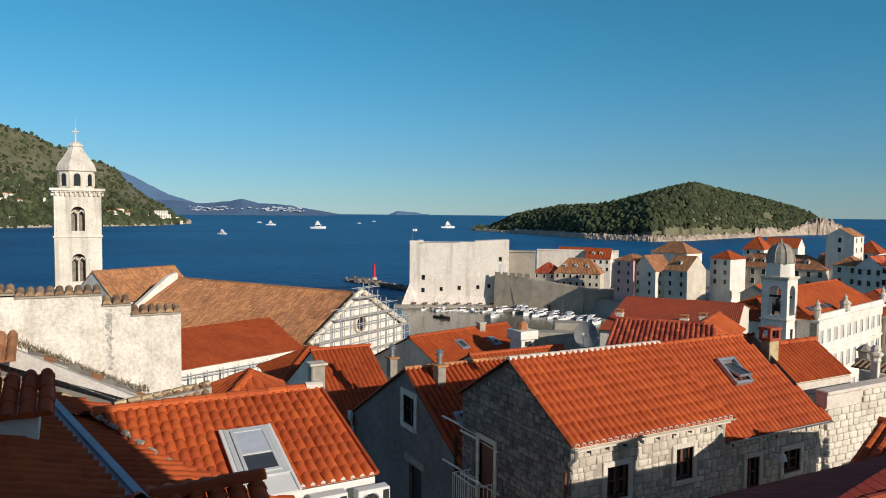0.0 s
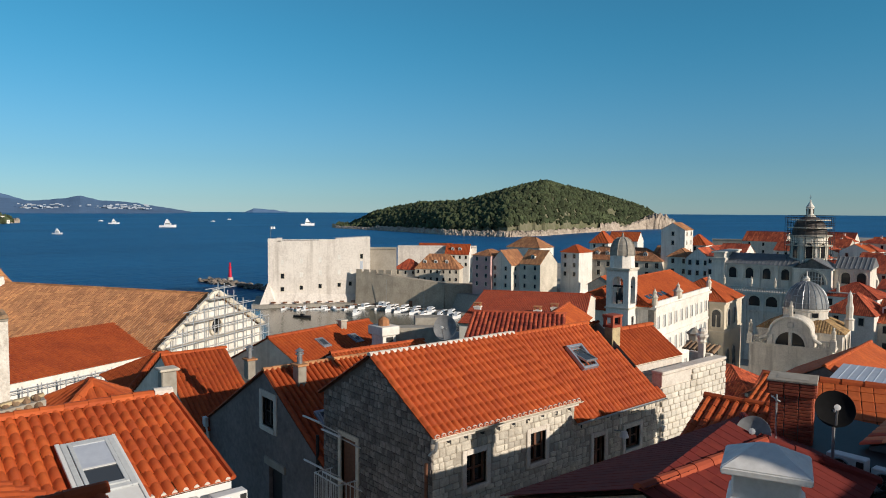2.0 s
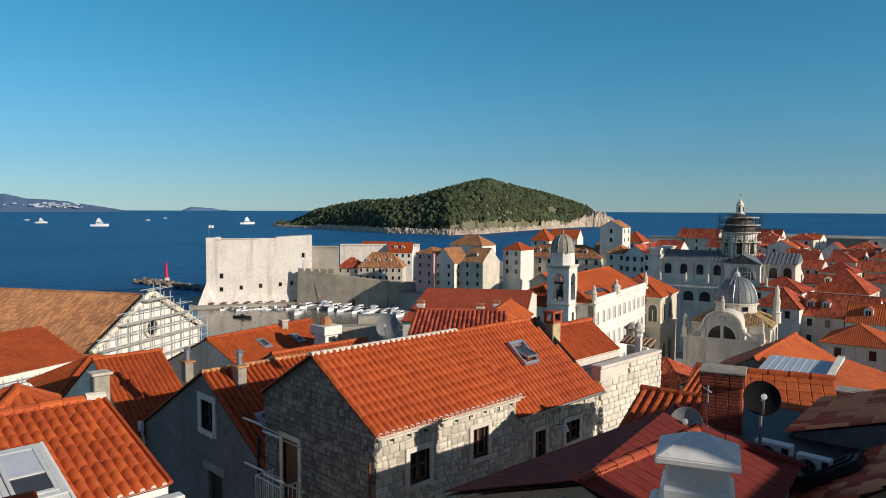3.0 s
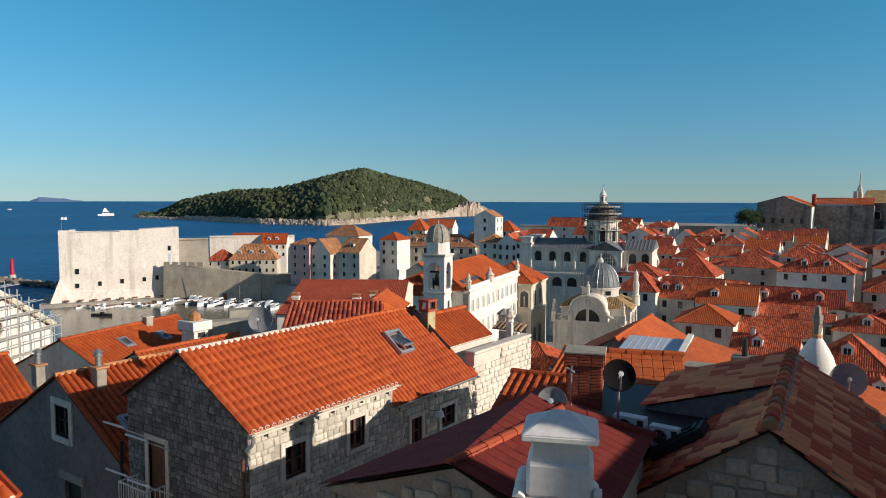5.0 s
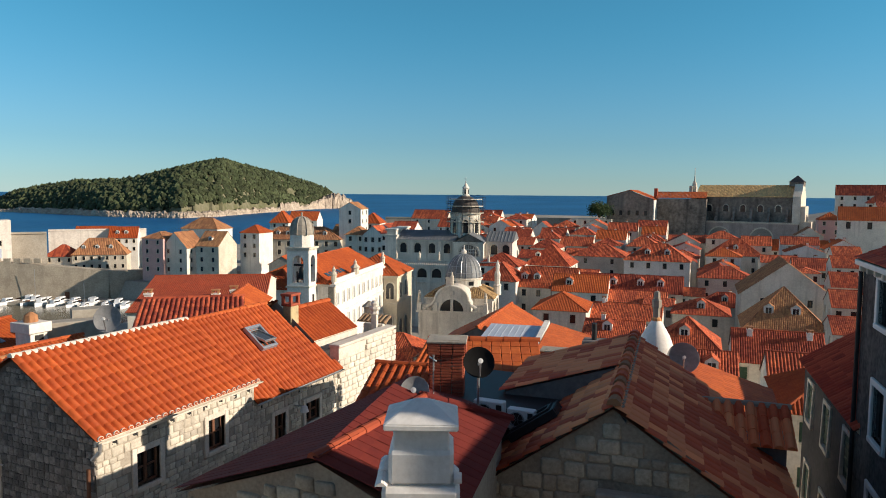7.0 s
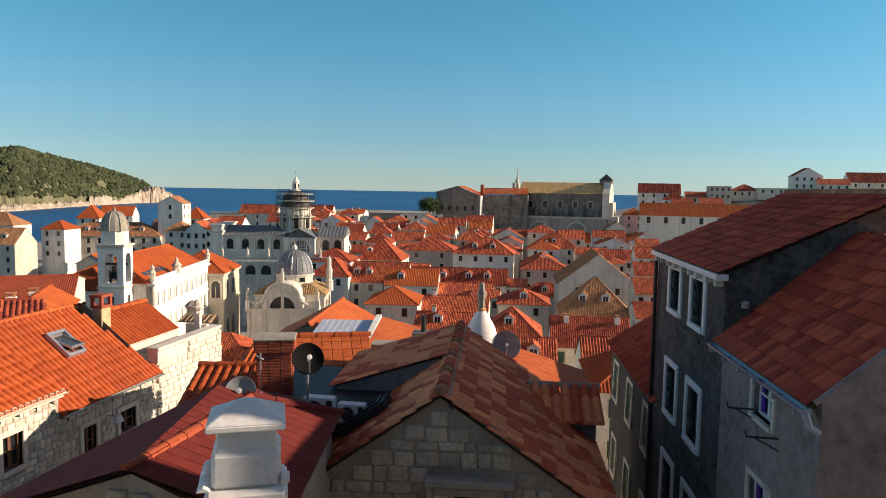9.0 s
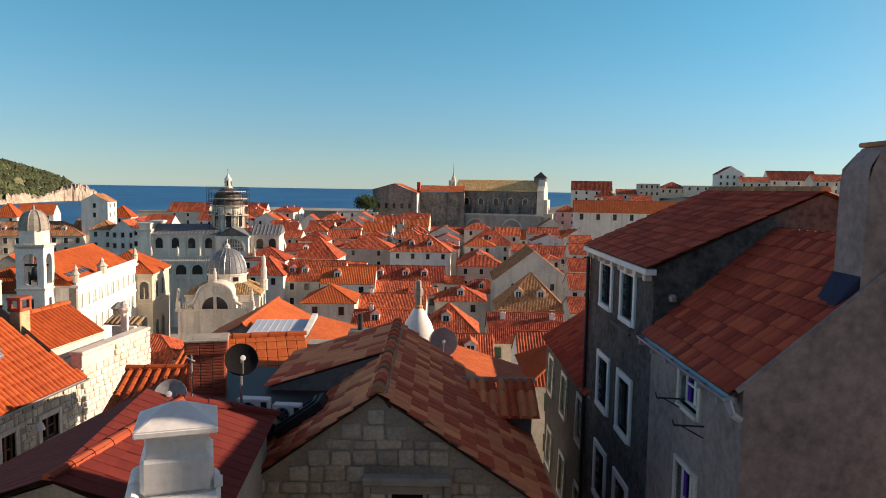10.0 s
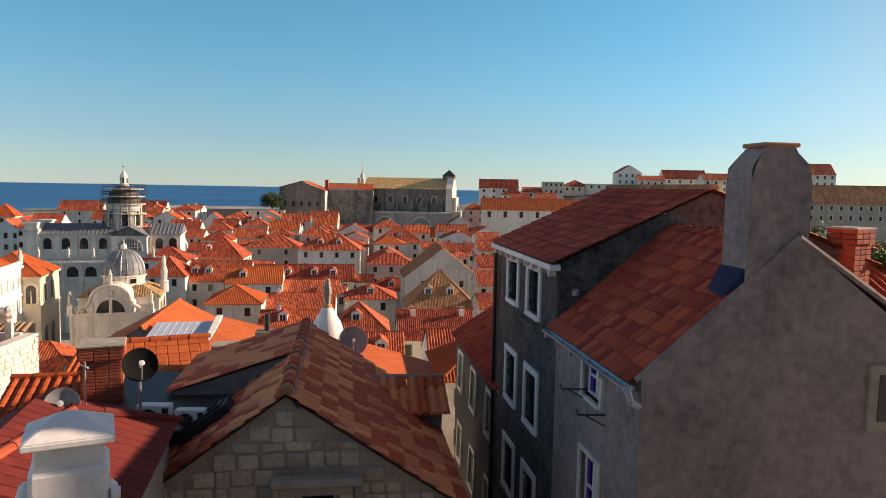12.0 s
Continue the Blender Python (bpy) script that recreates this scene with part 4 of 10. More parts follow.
def build_mole():
    m = thing("breakwater", "low dark rock breakwater with a beacon", "breakwater", Matrix(), kind="structure")
    verts, faces = [], []
    rng = random.Random(2)
    for i in range(260):
        k = i / 260
        p = Vector((-362 + 85 * k, 138 + 14 * k, 0))
        blob(verts, faces, (p.x + rng.uniform(-3, 3), p.y + rng.uniform(-4, 4), rng.uniform(-0.5, 1.6)), rng.uniform(0.8, 1.8), rng.uniform(0.8, 1.8), rng.uniform(0.6, 1.2), rng, ICO1)
    mesh("rock", verts, faces, STONE_WEATHERED, m)
    b = thing("beacon", "red harbour beacon tower on the breakwater", "beacon", pose(-349, 147, 1.5))
    part("base", lathe(bmesh.new(), [(1.6, -1), (1.5, 1.2), (0, 1.2)]), STONE, b)
    part("tower", lathe(bmesh.new(), [(0.9, 1.2), (0.65, 6.2), (1.1, 6.4), (1.1, 6.7), (0.5, 6.7), (0.5, 8.2), (0.7, 8.3), (0.0, 9.2)]), RED_PAINT, b)


def boat(x, y, turn, L, kind):
    """A moored boat: hull with a sheer, deck, cabin, windscreen, perhaps a mast."""
    ob = thing("boat", {"cabin": "white motor cruiser moored in the harbour", "open": "small open boat moored in the harbour", "sail": "white sailing boat with a bare mast", "yacht": "white motor yacht out at sea", "dark": "dark grey rigid boat on the harbour water"}[kind], "boat", pose(x, y, 0.0, 0, 0, turn), "boats")
    bm = bmesh.new()
    W, h = L * (0.3 if kind != "yacht" else 0.22), L * 0.12
    rows = []
    for i in range(9):
        k = i / 8
        half = W / 2 * (1 - max(0, (k - 0.45) / 0.55) ** 2.2) * (0.85 + 0.15 * min(1, k * 4))
        sheer = h * (1 + 0.35 * k * k)
        rows.append([bm.verts.new((L * (k - 0.5), s * half * f, z)) for s, f, z in ((-1, 1, sheer), (-1, 0.75, -0.1), (1, 0.75, -0.1), (1, 1, sheer))])
    for a, b in zip(rows, rows[1:]):
        for j in range(3):
            bm.faces.new((a[j], a[j + 1], b[j + 1], b[j]))
        bm.faces.new((a[3], a[0], b[0], b[3]))
    bm.faces.new(rows[0][::-1])
    part("hull", bm, DARK if kind == "dark" else BOAT_WHITE, ob)
    if kind in ("cabin", "yacht", "sail"):
        bm = box(bmesh.new(), -L * 0.2, L * 0.2, -W * 0.34, W * 0.34, h, h * 2.3, 0.05, W * 0.08)
        if kind == "yacht":
            box(bm, -L * 0.16, L * 0.1, -W * 0.28, W * 0.28, h * 2.2, h * 3.4, 0.05, W * 0.06)
            box(bm, -L * 0.1, L * 0.02, -W * 0.2, W * 0.2, h * 3.4, h * 4.2, 0.05, W * 0.05)
        part("cabin", bm, BOAT_WHITE, ob)
        bm = box(bmesh.new(), -L * 0.16, L * 0.17, -W * 0.355, W * 0.355, h * 1.5, h * 1.95)
        part("cabin_window", bm, PANE, ob)
    if kind == "sail":
        bm = rod(bmesh.new(), (L * 0.05, 0, h), (L * 0.05, 0, L * 1.25), 0.07)
        rod(bm, (L * 0.05, 0, h * 2.4), (-L * 0.35, 0, h * 2.4), 0.06)
        part("mast", bm, METAL, ob)
    if kind in ("open", "dark"):
        bm = box(bmesh.new(), -L * 0.1, L * 0.06, -W * 0.2, W * 0.2, h, h + 0.6, 0.05)
        part("console", bm, WOOD if kind == "open" else DARK, ob)
    return ob


def build_boats():
    rng = random.Random(11)
    for i in range(26):  # stern-to along the sea wall
        k = i / 26
        x, y = -231 + 48 * k + rng.uniform(-0.6, 0.6), 151.5 + 13 * k + rng.uniform(-1.5, 1.5) - (4.5 if i % 3 == 1 else 0)
        boat(x, y, -66 + rng.uniform(-9, 9), rng.uniform(6.5, 10.5), "sail" if i in (6, 19) else rng.choice(("cabin", "cabin", "open")))
    for i in range(18):  # small boats before the fortress quay
        k = i / 18
        boat(-239 + 14 * k + rng.uniform(-1.5, 1.5), 122 + 20 * k + rng.uniform(-2.5, 2.5), rng.uniform(-90, 90), rng.uniform(4.5, 7), rng.choice(("open", "open", "cabin")))
    boat(-218.5, 118.5, 20, 7.5, "dark")
    boat(-213, 137, -50, 8, "cabin")
    boat(-1491, 493, 60, 34, "yacht")
    boat(-1506, 829, 75, 34, "yacht")
    boat(-1154, 222, 40, 17, "yacht")
    boat(-1862, 484, 60, 26, "yacht")
    for x, y in ((-2300, 560), (-2500, 1050), (-2100, 830)):
        boat(x, y, rng.uniform(0, 90), 14, "cabin")


build_fort()
build_sea_wall()
build_mole()
build_boats()


HARBOUR = mat("harbour_water", (0.115, 0.105, 0.07), (0.075, 0.075, 0.052), 0.18, 0.05, 0.6, 0.5, 0.2, 0.2, spec=0.3)
mesh("harbour_water", [(-246, 92, 0.3), (-246, 118, 0.3), (-254, 171, 0.3), (-190, 182, 0.3), (-120, 130, 0.3), (-150, 70, 0.3), (-190, 80, 0.3)], [(0, 6, 5, 4, 3, 2, 1)], HARBOUR)
tagged(bpy.data.objects["harbour_water"], "calm greenish brown harbour water", "water", kind="structure")


OUTER = ((-241.7, 160.9), (-234.8, 170.9), (-250.7, 183.1), (-228.4, 210.2))


def far_wall(label, p, q, top, thick=6.0, stone=None):
    w = thing("sea_wall", label, "wall", Matrix(), kind="structure")
    p, q = Vector(p), Vector(q)
    n = Vector((-(q - p).y, (q - p).x)).normalized() * thick
    bm = bmesh.new()
    prism(bm, [p, q, q + n, p + n], -1, top)
    part("wall", bm, stone or FORT_STONE, w)
    bm = bmesh.new()
    prism(bm, [p - n * 0.05, q - n * 0.05, q + n * 0.2, p + n * 0.2], top, top + 0.6)
    part("parapet", bm, stone or FORT_STONE, w)


far_wall("pale harbour bastion wall behind the fortress", OUTER[0], OUTER[1], 22.0, 12.0, STONE_GREY)
far_wall("long pale outer sea wall by the water", OUTER[2], OUTER[3], 21.8)
for (p, q), z in zip((((-162.7, 293.0), (-111.2, 316.2)), ((-111.2, 316.2), (-57.6, 325.2))), (25.5, 25.9)):
    far_wall("grey southern town wall above the sea", p, q, z, 4.0, STONE_GREY)

# ---- landmarks ----
def arch_hole_mesh(bm, w, h, d, n=10):
    """A dark arched recess face, w wide and h high to the crown, at depth d."""
    pts = [(-w / 2, 0), (w / 2, 0)] + [(w / 2 * math.cos(math.pi * i / n), h - w / 2 + w / 2 * math.sin(math.pi * i / n)) for i in range(n + 1)]
    bm.faces.new([bm.verts.new((x, d, z)) for x, z in pts])


def arch_frame(bm, w, h, t, d, n=12):
    """An arched surround of width t standing proud by d."""
    inner = [(w / 2, 0)] + [(w / 2 * math.cos(math.pi * i / n), h - w / 2 + w / 2 * math.sin(math.pi * i / n)) for i in range(n + 1)] + [(-w / 2, 0)]
    outer = [(w / 2 + t, 0)] + [((w / 2 + t) * math.cos(math.pi * i / n), h - w / 2 + (w / 2 + t) * math.sin(math.pi * i / n)) for i in range(n + 1)] + [(-w / 2 - t, 0)]
    a = [bm.verts.new((x, -d, z)) for x, z in inner]
    b = [bm.verts.new((x, -d, z)) for x, z in outer]
    c = [bm.verts.new((x, 0.05, z)) for x, z in inner]
    e = [bm.verts.new((x, 0.05, z)) for x, z in outer]
    for i in range(len(a) - 1):
        bm.faces.new((a[i], b[i], b[i + 1], a[i + 1]))
        bm.faces.new((a[i], a[i + 1], c[i + 1], c[i]))
        bm.faces.new((b[i + 1], b[i], e[i], e[i + 1]))


def arched_window(parent, m, w, h, frame_mat=None, pane=None):
    bm = bmesh.new()
    arch_frame(bm, w, h, 0.16 + w * 0.05, 0.1)
    ob = part("arched_window", bm, frame_mat or STONE, parent)
    ob.matrix_basis = m
    bm = bmesh.new()
    arch_hole_mesh(bm, w, h, -0.02)
    part("pane", bm, pane or PANE, ob)
    return ob


def arch_wall(bm, x0, x1, z0, z1, w, h0, h1, y0, y1, n=10):
    """A wall slab in x-z between y0 and y1 with one arched opening in its middle, sill h0, crown h1."""
    cx = (x0 + x1) / 2
    arc = [(cx + w / 2 * math.cos(math.pi * i / n), h1 - w / 2 + w / 2 * math.sin(math.pi * i / n)) for i in range(n + 1)]
    for y in (y0, y1):
        V = lambda x, z: bm.verts.new((x, y, z))
        bm.faces.new((V(x0, z0), V(x1, z0), V(x1, h0), V(x0, h0)))
        bm.faces.new((V(x0, h0), V(cx - w / 2, h0), V(cx - w / 2, h1 - w / 2), V(x0, h1 - w / 2)))
        bm.faces.new((V(cx + w / 2, h0), V(x1, h0), V(x1, h1 - w / 2), V(cx + w / 2, h1 - w / 2)))
        for (ax, az), (bx, bz) in zip(arc, arc[1:]):
            bm.faces.new((V(ax, az), V(ax, z1), V(bx, z1), V(bx, bz)))
        bm.faces.new((V(x0, h1 - w / 2), V(cx - w / 2, h1 - w / 2), V(cx - w / 2, z1), V(x0, z1)))
        bm.faces.new((V(cx + w / 2, h1 - w / 2), V(x1, h1 - w / 2), V(x1, z1), V(cx + w / 2, z1)))
    ring = [(cx + w / 2, h0)] + arc + [(cx - w / 2, h0)]
    for (ax, az), (bx, bz) in zip(ring, ring[1:] + ring[:1]):
        bm.faces.new([bm.verts.new(p) for p in ((ax, y0, az), (bx, y0, bz), (bx, y1, bz), (ax, y1, az))])


def tower_stage(parent, w, z0, z1, opening, material, t=0.6, name="stage"):
    """One open square stage of a tower: four arched walls. opening: (width, sill, crown)."""
    bm = bmesh.new()
    for k in range(4):
        sub = bmesh.new()
        arch_wall(sub, -w / 2, w / 2, z0, z1, *opening, -w / 2, -w / 2 + t)
        bmesh.ops.rotate(sub, verts=sub.verts, cent=(0, 0, 0), matrix=Matrix.Rotation(k * math.pi / 2, 3, "Z"))
        me = bpy.data.meshes.new("tmp")
        sub.to_mesh(me), sub.free()
        bm.from_mesh(me)
        bpy.data.meshes.remove(me)
    return part(name, bm, material, parent)


CHURCH_STONE = streaked(mat("grey_washed_church_stone", (0.82, 0.76, 0.66), (0.54, 0.49, 0.42), 0.9, 0.35, 5, 0.4, 0.4, 0.04, rnd=0.12), (0.20, 0.17, 0.14), 0.6, 0.9)


def build_monastery_tower():
    t = thing("bell_tower", "weathered pale stone monastery bell tower with a ribbed cap", "bell tower", pose(-113.2, 1.85, 0, 0, 0, 2))
    W = 5.9
    bm = bmesh.new()
    box(bm, -W / 2, W / 2, -W / 2, W / 2, 8, 27.0)
    part("shaft", bm, CHURCH_STONE, t)
    for z0, z1, w, sill, crown in ((27.0, 34.2, 1.7, 27.9, 31.8), (34.2, 40.6, 1.7, 35.0, 38.4)):
        tower_stage(t, W, z0, z1, (w, sill, crown), CHURCH_STONE)
        bm = bmesh.new()
        box(bm, -W / 2 + 1.2, W / 2 - 1.2, -W / 2 + 1.2, W / 2 - 1.2, z0, z1)
        part("core", bm, STONE_WEATHERED, t)
        for k in range(4):
            bm = bmesh.new()
            lathe(bm, [(0.13, sill), (0.11, crown - 1.0), (0.2, crown - 0.9)], 8, 0, -W / 2 + 0.3)
            arch = [(-0.85, crown - 0.95), (-0.42, crown - 0.5), (0, crown - 0.95), (0.42, crown - 0.5), (0.85, crown - 0.95)]
            for (x0, y0), (x1, y1) in zip(arch, arch[1:]):
                rod(bm, (x0, -W / 2 + 0.3, y0), (x1, -W / 2 + 0.3, y1), 0.1, 5)
            ob = part("mullion", bm, CHURCH_STONE, t)
            ob.matrix_basis = pose(0, 0, 0, 0, 0, 90 * k)
    for z, g, h in ((27.0, 0.15, 0.25), (34.1, 0.15, 0.25), (40.6, 0.5, 0.35)):
        part("cornice", box(bmesh.new(), -W / 2 - g, W / 2 + g, -W / 2 - g, W / 2 + g, z, z + h), CHURCH_STONE, t)
    bm = bmesh.new()
    box(bm, -W / 2 - 0.28, W / 2 + 0.28, -W / 2 - 0.28, W / 2 + 0.28, 40.4, 40.6)
    for k in range(10):  # corbel table
        for sx in (-1, 1):
            s = -W / 2 + 0.3 + k * 0.59
            box(bm, s - 0.12, s + 0.12, sx * (W / 2 + 0.2) - 0.12, sx * (W / 2 + 0.2) + 0.12, 39.9, 40.6)
            box(bm, sx * (W / 2 + 0.2) - 0.12, sx * (W / 2 + 0.2) + 0.12, s - 0.12, s + 0.12, 39.9, 40.6)
    part("corbel_table", bm, CHURCH_STONE, t)
    # octagonal lantern with arched lights
    bm = lathe(bmesh.new(), [(2.4, 40.9), (2.4, 43.3), (2.7, 43.45), (2.7, 43.7)], 8, 0, 0, math.pi / 8)
    part("lantern", bm, CHURCH_STONE, t)
    for k in range(8):
        arched_window(t, pose(0, 0, 0, 0, 0, 45 * k) @ pose(0, -2.24, 41.3), 0.85, 1.75)
    prof = [(2.72, 43.7), (2.66, 43.95), (2.4, 44.55), (1.95, 45.2), (1.5, 45.8), (1.15, 46.35), (0.9, 46.75), (0.85, 46.85), (1.05, 47.0), (1.0, 47.2), (0.6, 47.45), (0.25, 47.65), (0, 47.75)]
    part("cap", lathe(bmesh.new(), prof, 8, 0, 0, math.pi / 8), CHURCH_STONE, t)
    bm = rod(bmesh.new(), (0, 0, 47.6), (0, 0, 49.6), 0.11)
    rod(bm, (0, -0.45, 49.05), (0, 0.45, 49.05), 0.1)
    rod(bm, (0, 0, 49.6), (0, 0, 51.2), 0.025)
    part("cross", bm, CHURCH_STONE, t)


def scaffold(parent, a, b, z0, z1, step=2.2, lift=2.0, out=0.9):
    """A tube scaffold along a wall from a to b."""
    a, b = Vector((*a, 0)), Vector((*b, 0))
    u = (b - a).normalized()
    n = Vector((u.y, -u.x, 0))
    k = max(1, round((b - a).length / step))
    bm = bmesh.new()
    for i in range(k + 1):
        for o in (0.15, out):
            p = a.lerp(b, i / k) + n * o
            rod(bm, (p.x, p.y, z0), (p.x, p.y, z1(i / k) if callable(z1) else z1), 0.05, 4)
    top = max(z1(i / 8) for i in range(9)) if callable(z1) else z1
    z = z0 + lift
    decks = bmesh.new()
    while z < top:
        ks = [i / 24 for i in range(25) if not callable(z1) or z1(i / 24) > z]
        if len(ks) > 1:
            p, q = a.lerp(b, ks[0]), a.lerp(b, ks[-1])
            for o in (0.15, out):
                rod(bm, p + n * o + Vector((0, 0, z)), q + n * o + Vector((0, 0, z)), 0.045, 4)
                rod(bm, p + n * o + Vector((0, 0, z + 1)), q + n * o + Vector((0, 0, z + 1)), 0.04, 4)
            prism(decks, [(p + n * 0.15).xy, (p + n * out).xy, (q + n * out).xy, (q + n * 0.15).xy], z - 0.05, z)
        z += lift
    s = tagged(part("scaffold_tube", bm, PALE_TUBE, parent), kind="stuff")
    tagged(part("scaffold_deck", decks, PLANK, parent), kind="stuff")
    return s


def build_monastery_church():
    c = thing("church", "monastery church with a large weathered brown tile roof", "church", Matrix())
    # ridge runs away from the gabled front, which stands behind scaffolding
    R0, R1 = Vector((-94.0, 13.0, 29.4)), Vector((-68.8, 27.8, 29.4))
    u = (R1 - R0).normalized()
    n = Vector((u.y, -u.x, 0))  # towards the camera
    half, drop = 8.1, 4.4
    e0, e1 = R0 + n * half - Vector((0, 0, drop)), R1 + n * half - Vector((0, 0, drop))
    f0, f1 = R0 - n * half - Vector((0, 0, drop)), R1 - n * half - Vector((0, 0, drop))
    tile_field("roof", [(e0, e1, R0, R1), (f1, f0, R1, R0)], 0.3, 0.6, TILE_OLD, c)
    ridge_caps("ridge", [(R0, R1)], TILE_OLD, c, 0.18, 0.6)
    bm = bmesh.new()
    i = 0.35
    front = [R1 - u * i + n * (half - i) - Vector((0, 0, drop)), R1 - u * i - n * (half - i) - Vector((0, 0, drop))]
    v = [bm.verts.new((p.x, p.y, 8)) for p in front[::-1]] + [bm.verts.new(front[0]), bm.verts.new(R1 - u * i + Vector((0, 0, 0.35))), bm.verts.new(front[1])]
    bm.faces.new(v)
    for p, q in ((e0, e1), (f1, f0)):
        k = -n * i if p == e0 else n * i
        bm.faces.new([bm.verts.new(w) for w in ((p.x + k.x, p.y + k.y, 8), (q.x + k.x, q.y + k.y, 8), (q.x + k.x, q.y + k.y, q.z), (p.x + k.x, p.y + k.y, p.z))])
    part("wall", bm, WHITE, c, "pale gabled church front")
    bm = bmesh.new()
    for s in (1, -1):
        p, q = R1 + Vector((0, 0, 0.35)), R1 + n * (half * s) - Vector((0, 0, drop - 0.25))
        rod(bm, p, q, 0.28, 6)
    part("gable_coping", bm, STONE, c)
    bm = bmesh.new()  # white parapet standing above the far gable
    side = [[bm.verts.new(p - u * o) for p in (R0 - Vector((0, 0, 0.3)), R0 + Vector((0, 0, 0.75)) + n * 0.3, R0 + n * 1.6 + Vector((0, 0, 0.35)), e0 + Vector((0, 0, 0.2)), e0 - Vector((0, 0, 0.3)))] for o in (0.0, 0.6)]
    bm.faces.new(side[0])
    bm.faces.new(side[1][::-1])
    for k in range(5):
        bm.faces.new((side[0][k], side[1][k], side[1][(k + 1) % 5], side[0][(k + 1) % 5]))
    part("gable_parapet", bm, WHITE, c)
    bm = lathe(bmesh.new(), [(1.0, 0), (1.0, 0.25), (0.75, 0.3), (0.75, 0.05)], 20)
    rose = part("round_window", bm, STONE, c)
    rose.matrix_basis = Matrix.Translation(R1 - u * 0.3 - Vector((0, 0, 3.2))) @ u.to_track_quat("Z", "Y").to_matrix().to_4x4()
    part("pane", lathe(bmesh.new(), [(0.0, 0.08), (0.76, 0.08)], 20), PANE, rose)
    s = thing("scaffold", "grey tube scaffolding before the church front", "scaffold", Matrix())
    scaffold(s, (front[0] + u * 0.4).xy, (front[1] + u * 0.4).xy, 12, lambda k: 26.0 + 4.6 * (1 - abs(2 * k - 1)), 1.5, 1.9)
    # lower wing with a fresh red roof in front
    w = thing("house", "monastery wing with a fresh red tile roof", "house", Matrix(), "monastery")
    a0, a1 = Vector((-57.3, 2.2, 25.0)), Vector((-64.2, 20.2, 25.0))
    b0, b1 = Vector((-67.6, 3.6, 26.8)), Vector((-74.2, 19.0, 26.8))
    v = (a1 - a0).normalized()
    m = Vector((v.y, -v.x, 0))
    tile_field("roof", [(a0, a1, b0, b1)], 0.24, 0.5, TILE_ORANGE, w)
    bm = bmesh.new()
    k = -m * 0.4
    for p, q in ((a0, a1), (a1, b1)):
        bm.faces.new([bm.verts.new(t) for t in ((p.x + k.x, p.y + k.y, 8), (q.x + k.x, q.y + k.y, 8), (q.x + k.x, q.y + k.y, q.z), (p.x + k.x, p.y + k.y, p.z))])
    part("wall", bm, WHITE, w)
    s = thing("scaffold", "tube scaffolding along the monastery wing", "scaffold", Matrix())
    scaffold(s, (a0 + m * 0.1).xy, (a1 + m * 0.1).xy, 14, a0.z - 0.3, 1.5, 1.9)
    # transept roof with a white gable edge
    house("old monastery wing with brown tiles and white gable edge", -101, 8.5, 9, 12, 10, 26.8, 3.4, "y", 30, WHITE, TILE_OLD, group="monastery")


def build_clock_tower():
    t = thing("clock_tower", "slender white stone town bell tower with a ribbed lead dome", "bell tower", pose(-60.9, 84.9, 0, 0, 0, 13.7))
    W = 3.35
    part("shaft", box(bmesh.new(), -W / 2, W / 2, -W / 2, W / 2, 3, 24.2), WHITE, t)
    tower_stage(t, W, 24.2, 29.6, (1.75, 24.7, 28.7), WHITE, 0.6)
    part("stage_roof", box(bmesh.new(), -W / 2, W / 2, -W / 2, W / 2, 29.4, 29.7), STONE, t)
    for z, g, h in ((24.0, 0.15, 0.25), (29.6, 0.2, 0.3), (31.6, -0.35, 0.2)):
        part("cornice", box(bmesh.new(), -W / 2 - g, W / 2 + g, -W / 2 - g, W / 2 + g, z, z + h), STONE, t)
    bm = lathe(bmesh.new(), [(1.75, 29.9), (1.7, 31.7)], 8, 0, 0, math.pi / 8)
    part("drum", bm, WHITE, t)
    part("dome", lathe(bmesh.new(), [(1.8, 31.7), (1.78, 32.4), (1.6, 33.2), (1.25, 33.8), (0.7, 34.2), (0.15, 34.4), (0.1, 34.9), (0, 35.0)], 16), STONE_GREY, t, smooth=False)
    bm = bmesh.new()
    for i in range(8):
        a = 2 * math.pi * i / 8
        prev = None
        for r, z in ((1.84, 31.7), (1.82, 32.4), (1.64, 33.2), (1.29, 33.8), (0.7, 34.24)):
            p = (r * math.cos(a), r * math.sin(a), z)
            if prev:
                rod(bm, prev, p, 0.07, 4)
            prev = p
    tagged(part("rib", bm, STONE_GREY, t), kind="stuff")
    part("bell", lathe(bmesh.new(), [(0.75, 25.2), (0.6, 25.6), (0.48, 26.4), (0.35, 26.9), (0, 27.0)], 16), DARK, t, "dark bronze bell")
    bm = box(bmesh.new(), -1.6, 1.6, -0.1, 0.1, 27.0, 27.3)
    rod(bm, (0.5, -0.6, 24.6), (0.5, -0.6, 26.3), 0.16)
    rod(bm, (-0.5, -0.6, 24.6), (-0.5, -0.6, 26.3), 0.16)
    part("bell_yoke", bm, DARK, t)
    for k in (0, 1):
        bm = box(bmesh.new(), -0.35, 0.35, -W / 2 - 0.05, -W / 2 + 0.05, 21.6, 22.9)
        ob = part("slit_window", bm, PANE, t)
        ob.matrix_basis = pose(0, 0, 0, 0, 0, 90 * k)
        bm = box(bmesh.new(), -0.7, 0.7, -W / 2 - 0.06, -W / 2 + 0.05, 18.6, 20.0, 0.03)
        ob = part("clock_panel", bm, STONE, t)
        ob.matrix_basis = pose(0, 0, 0, 0, 0, 90 * k)


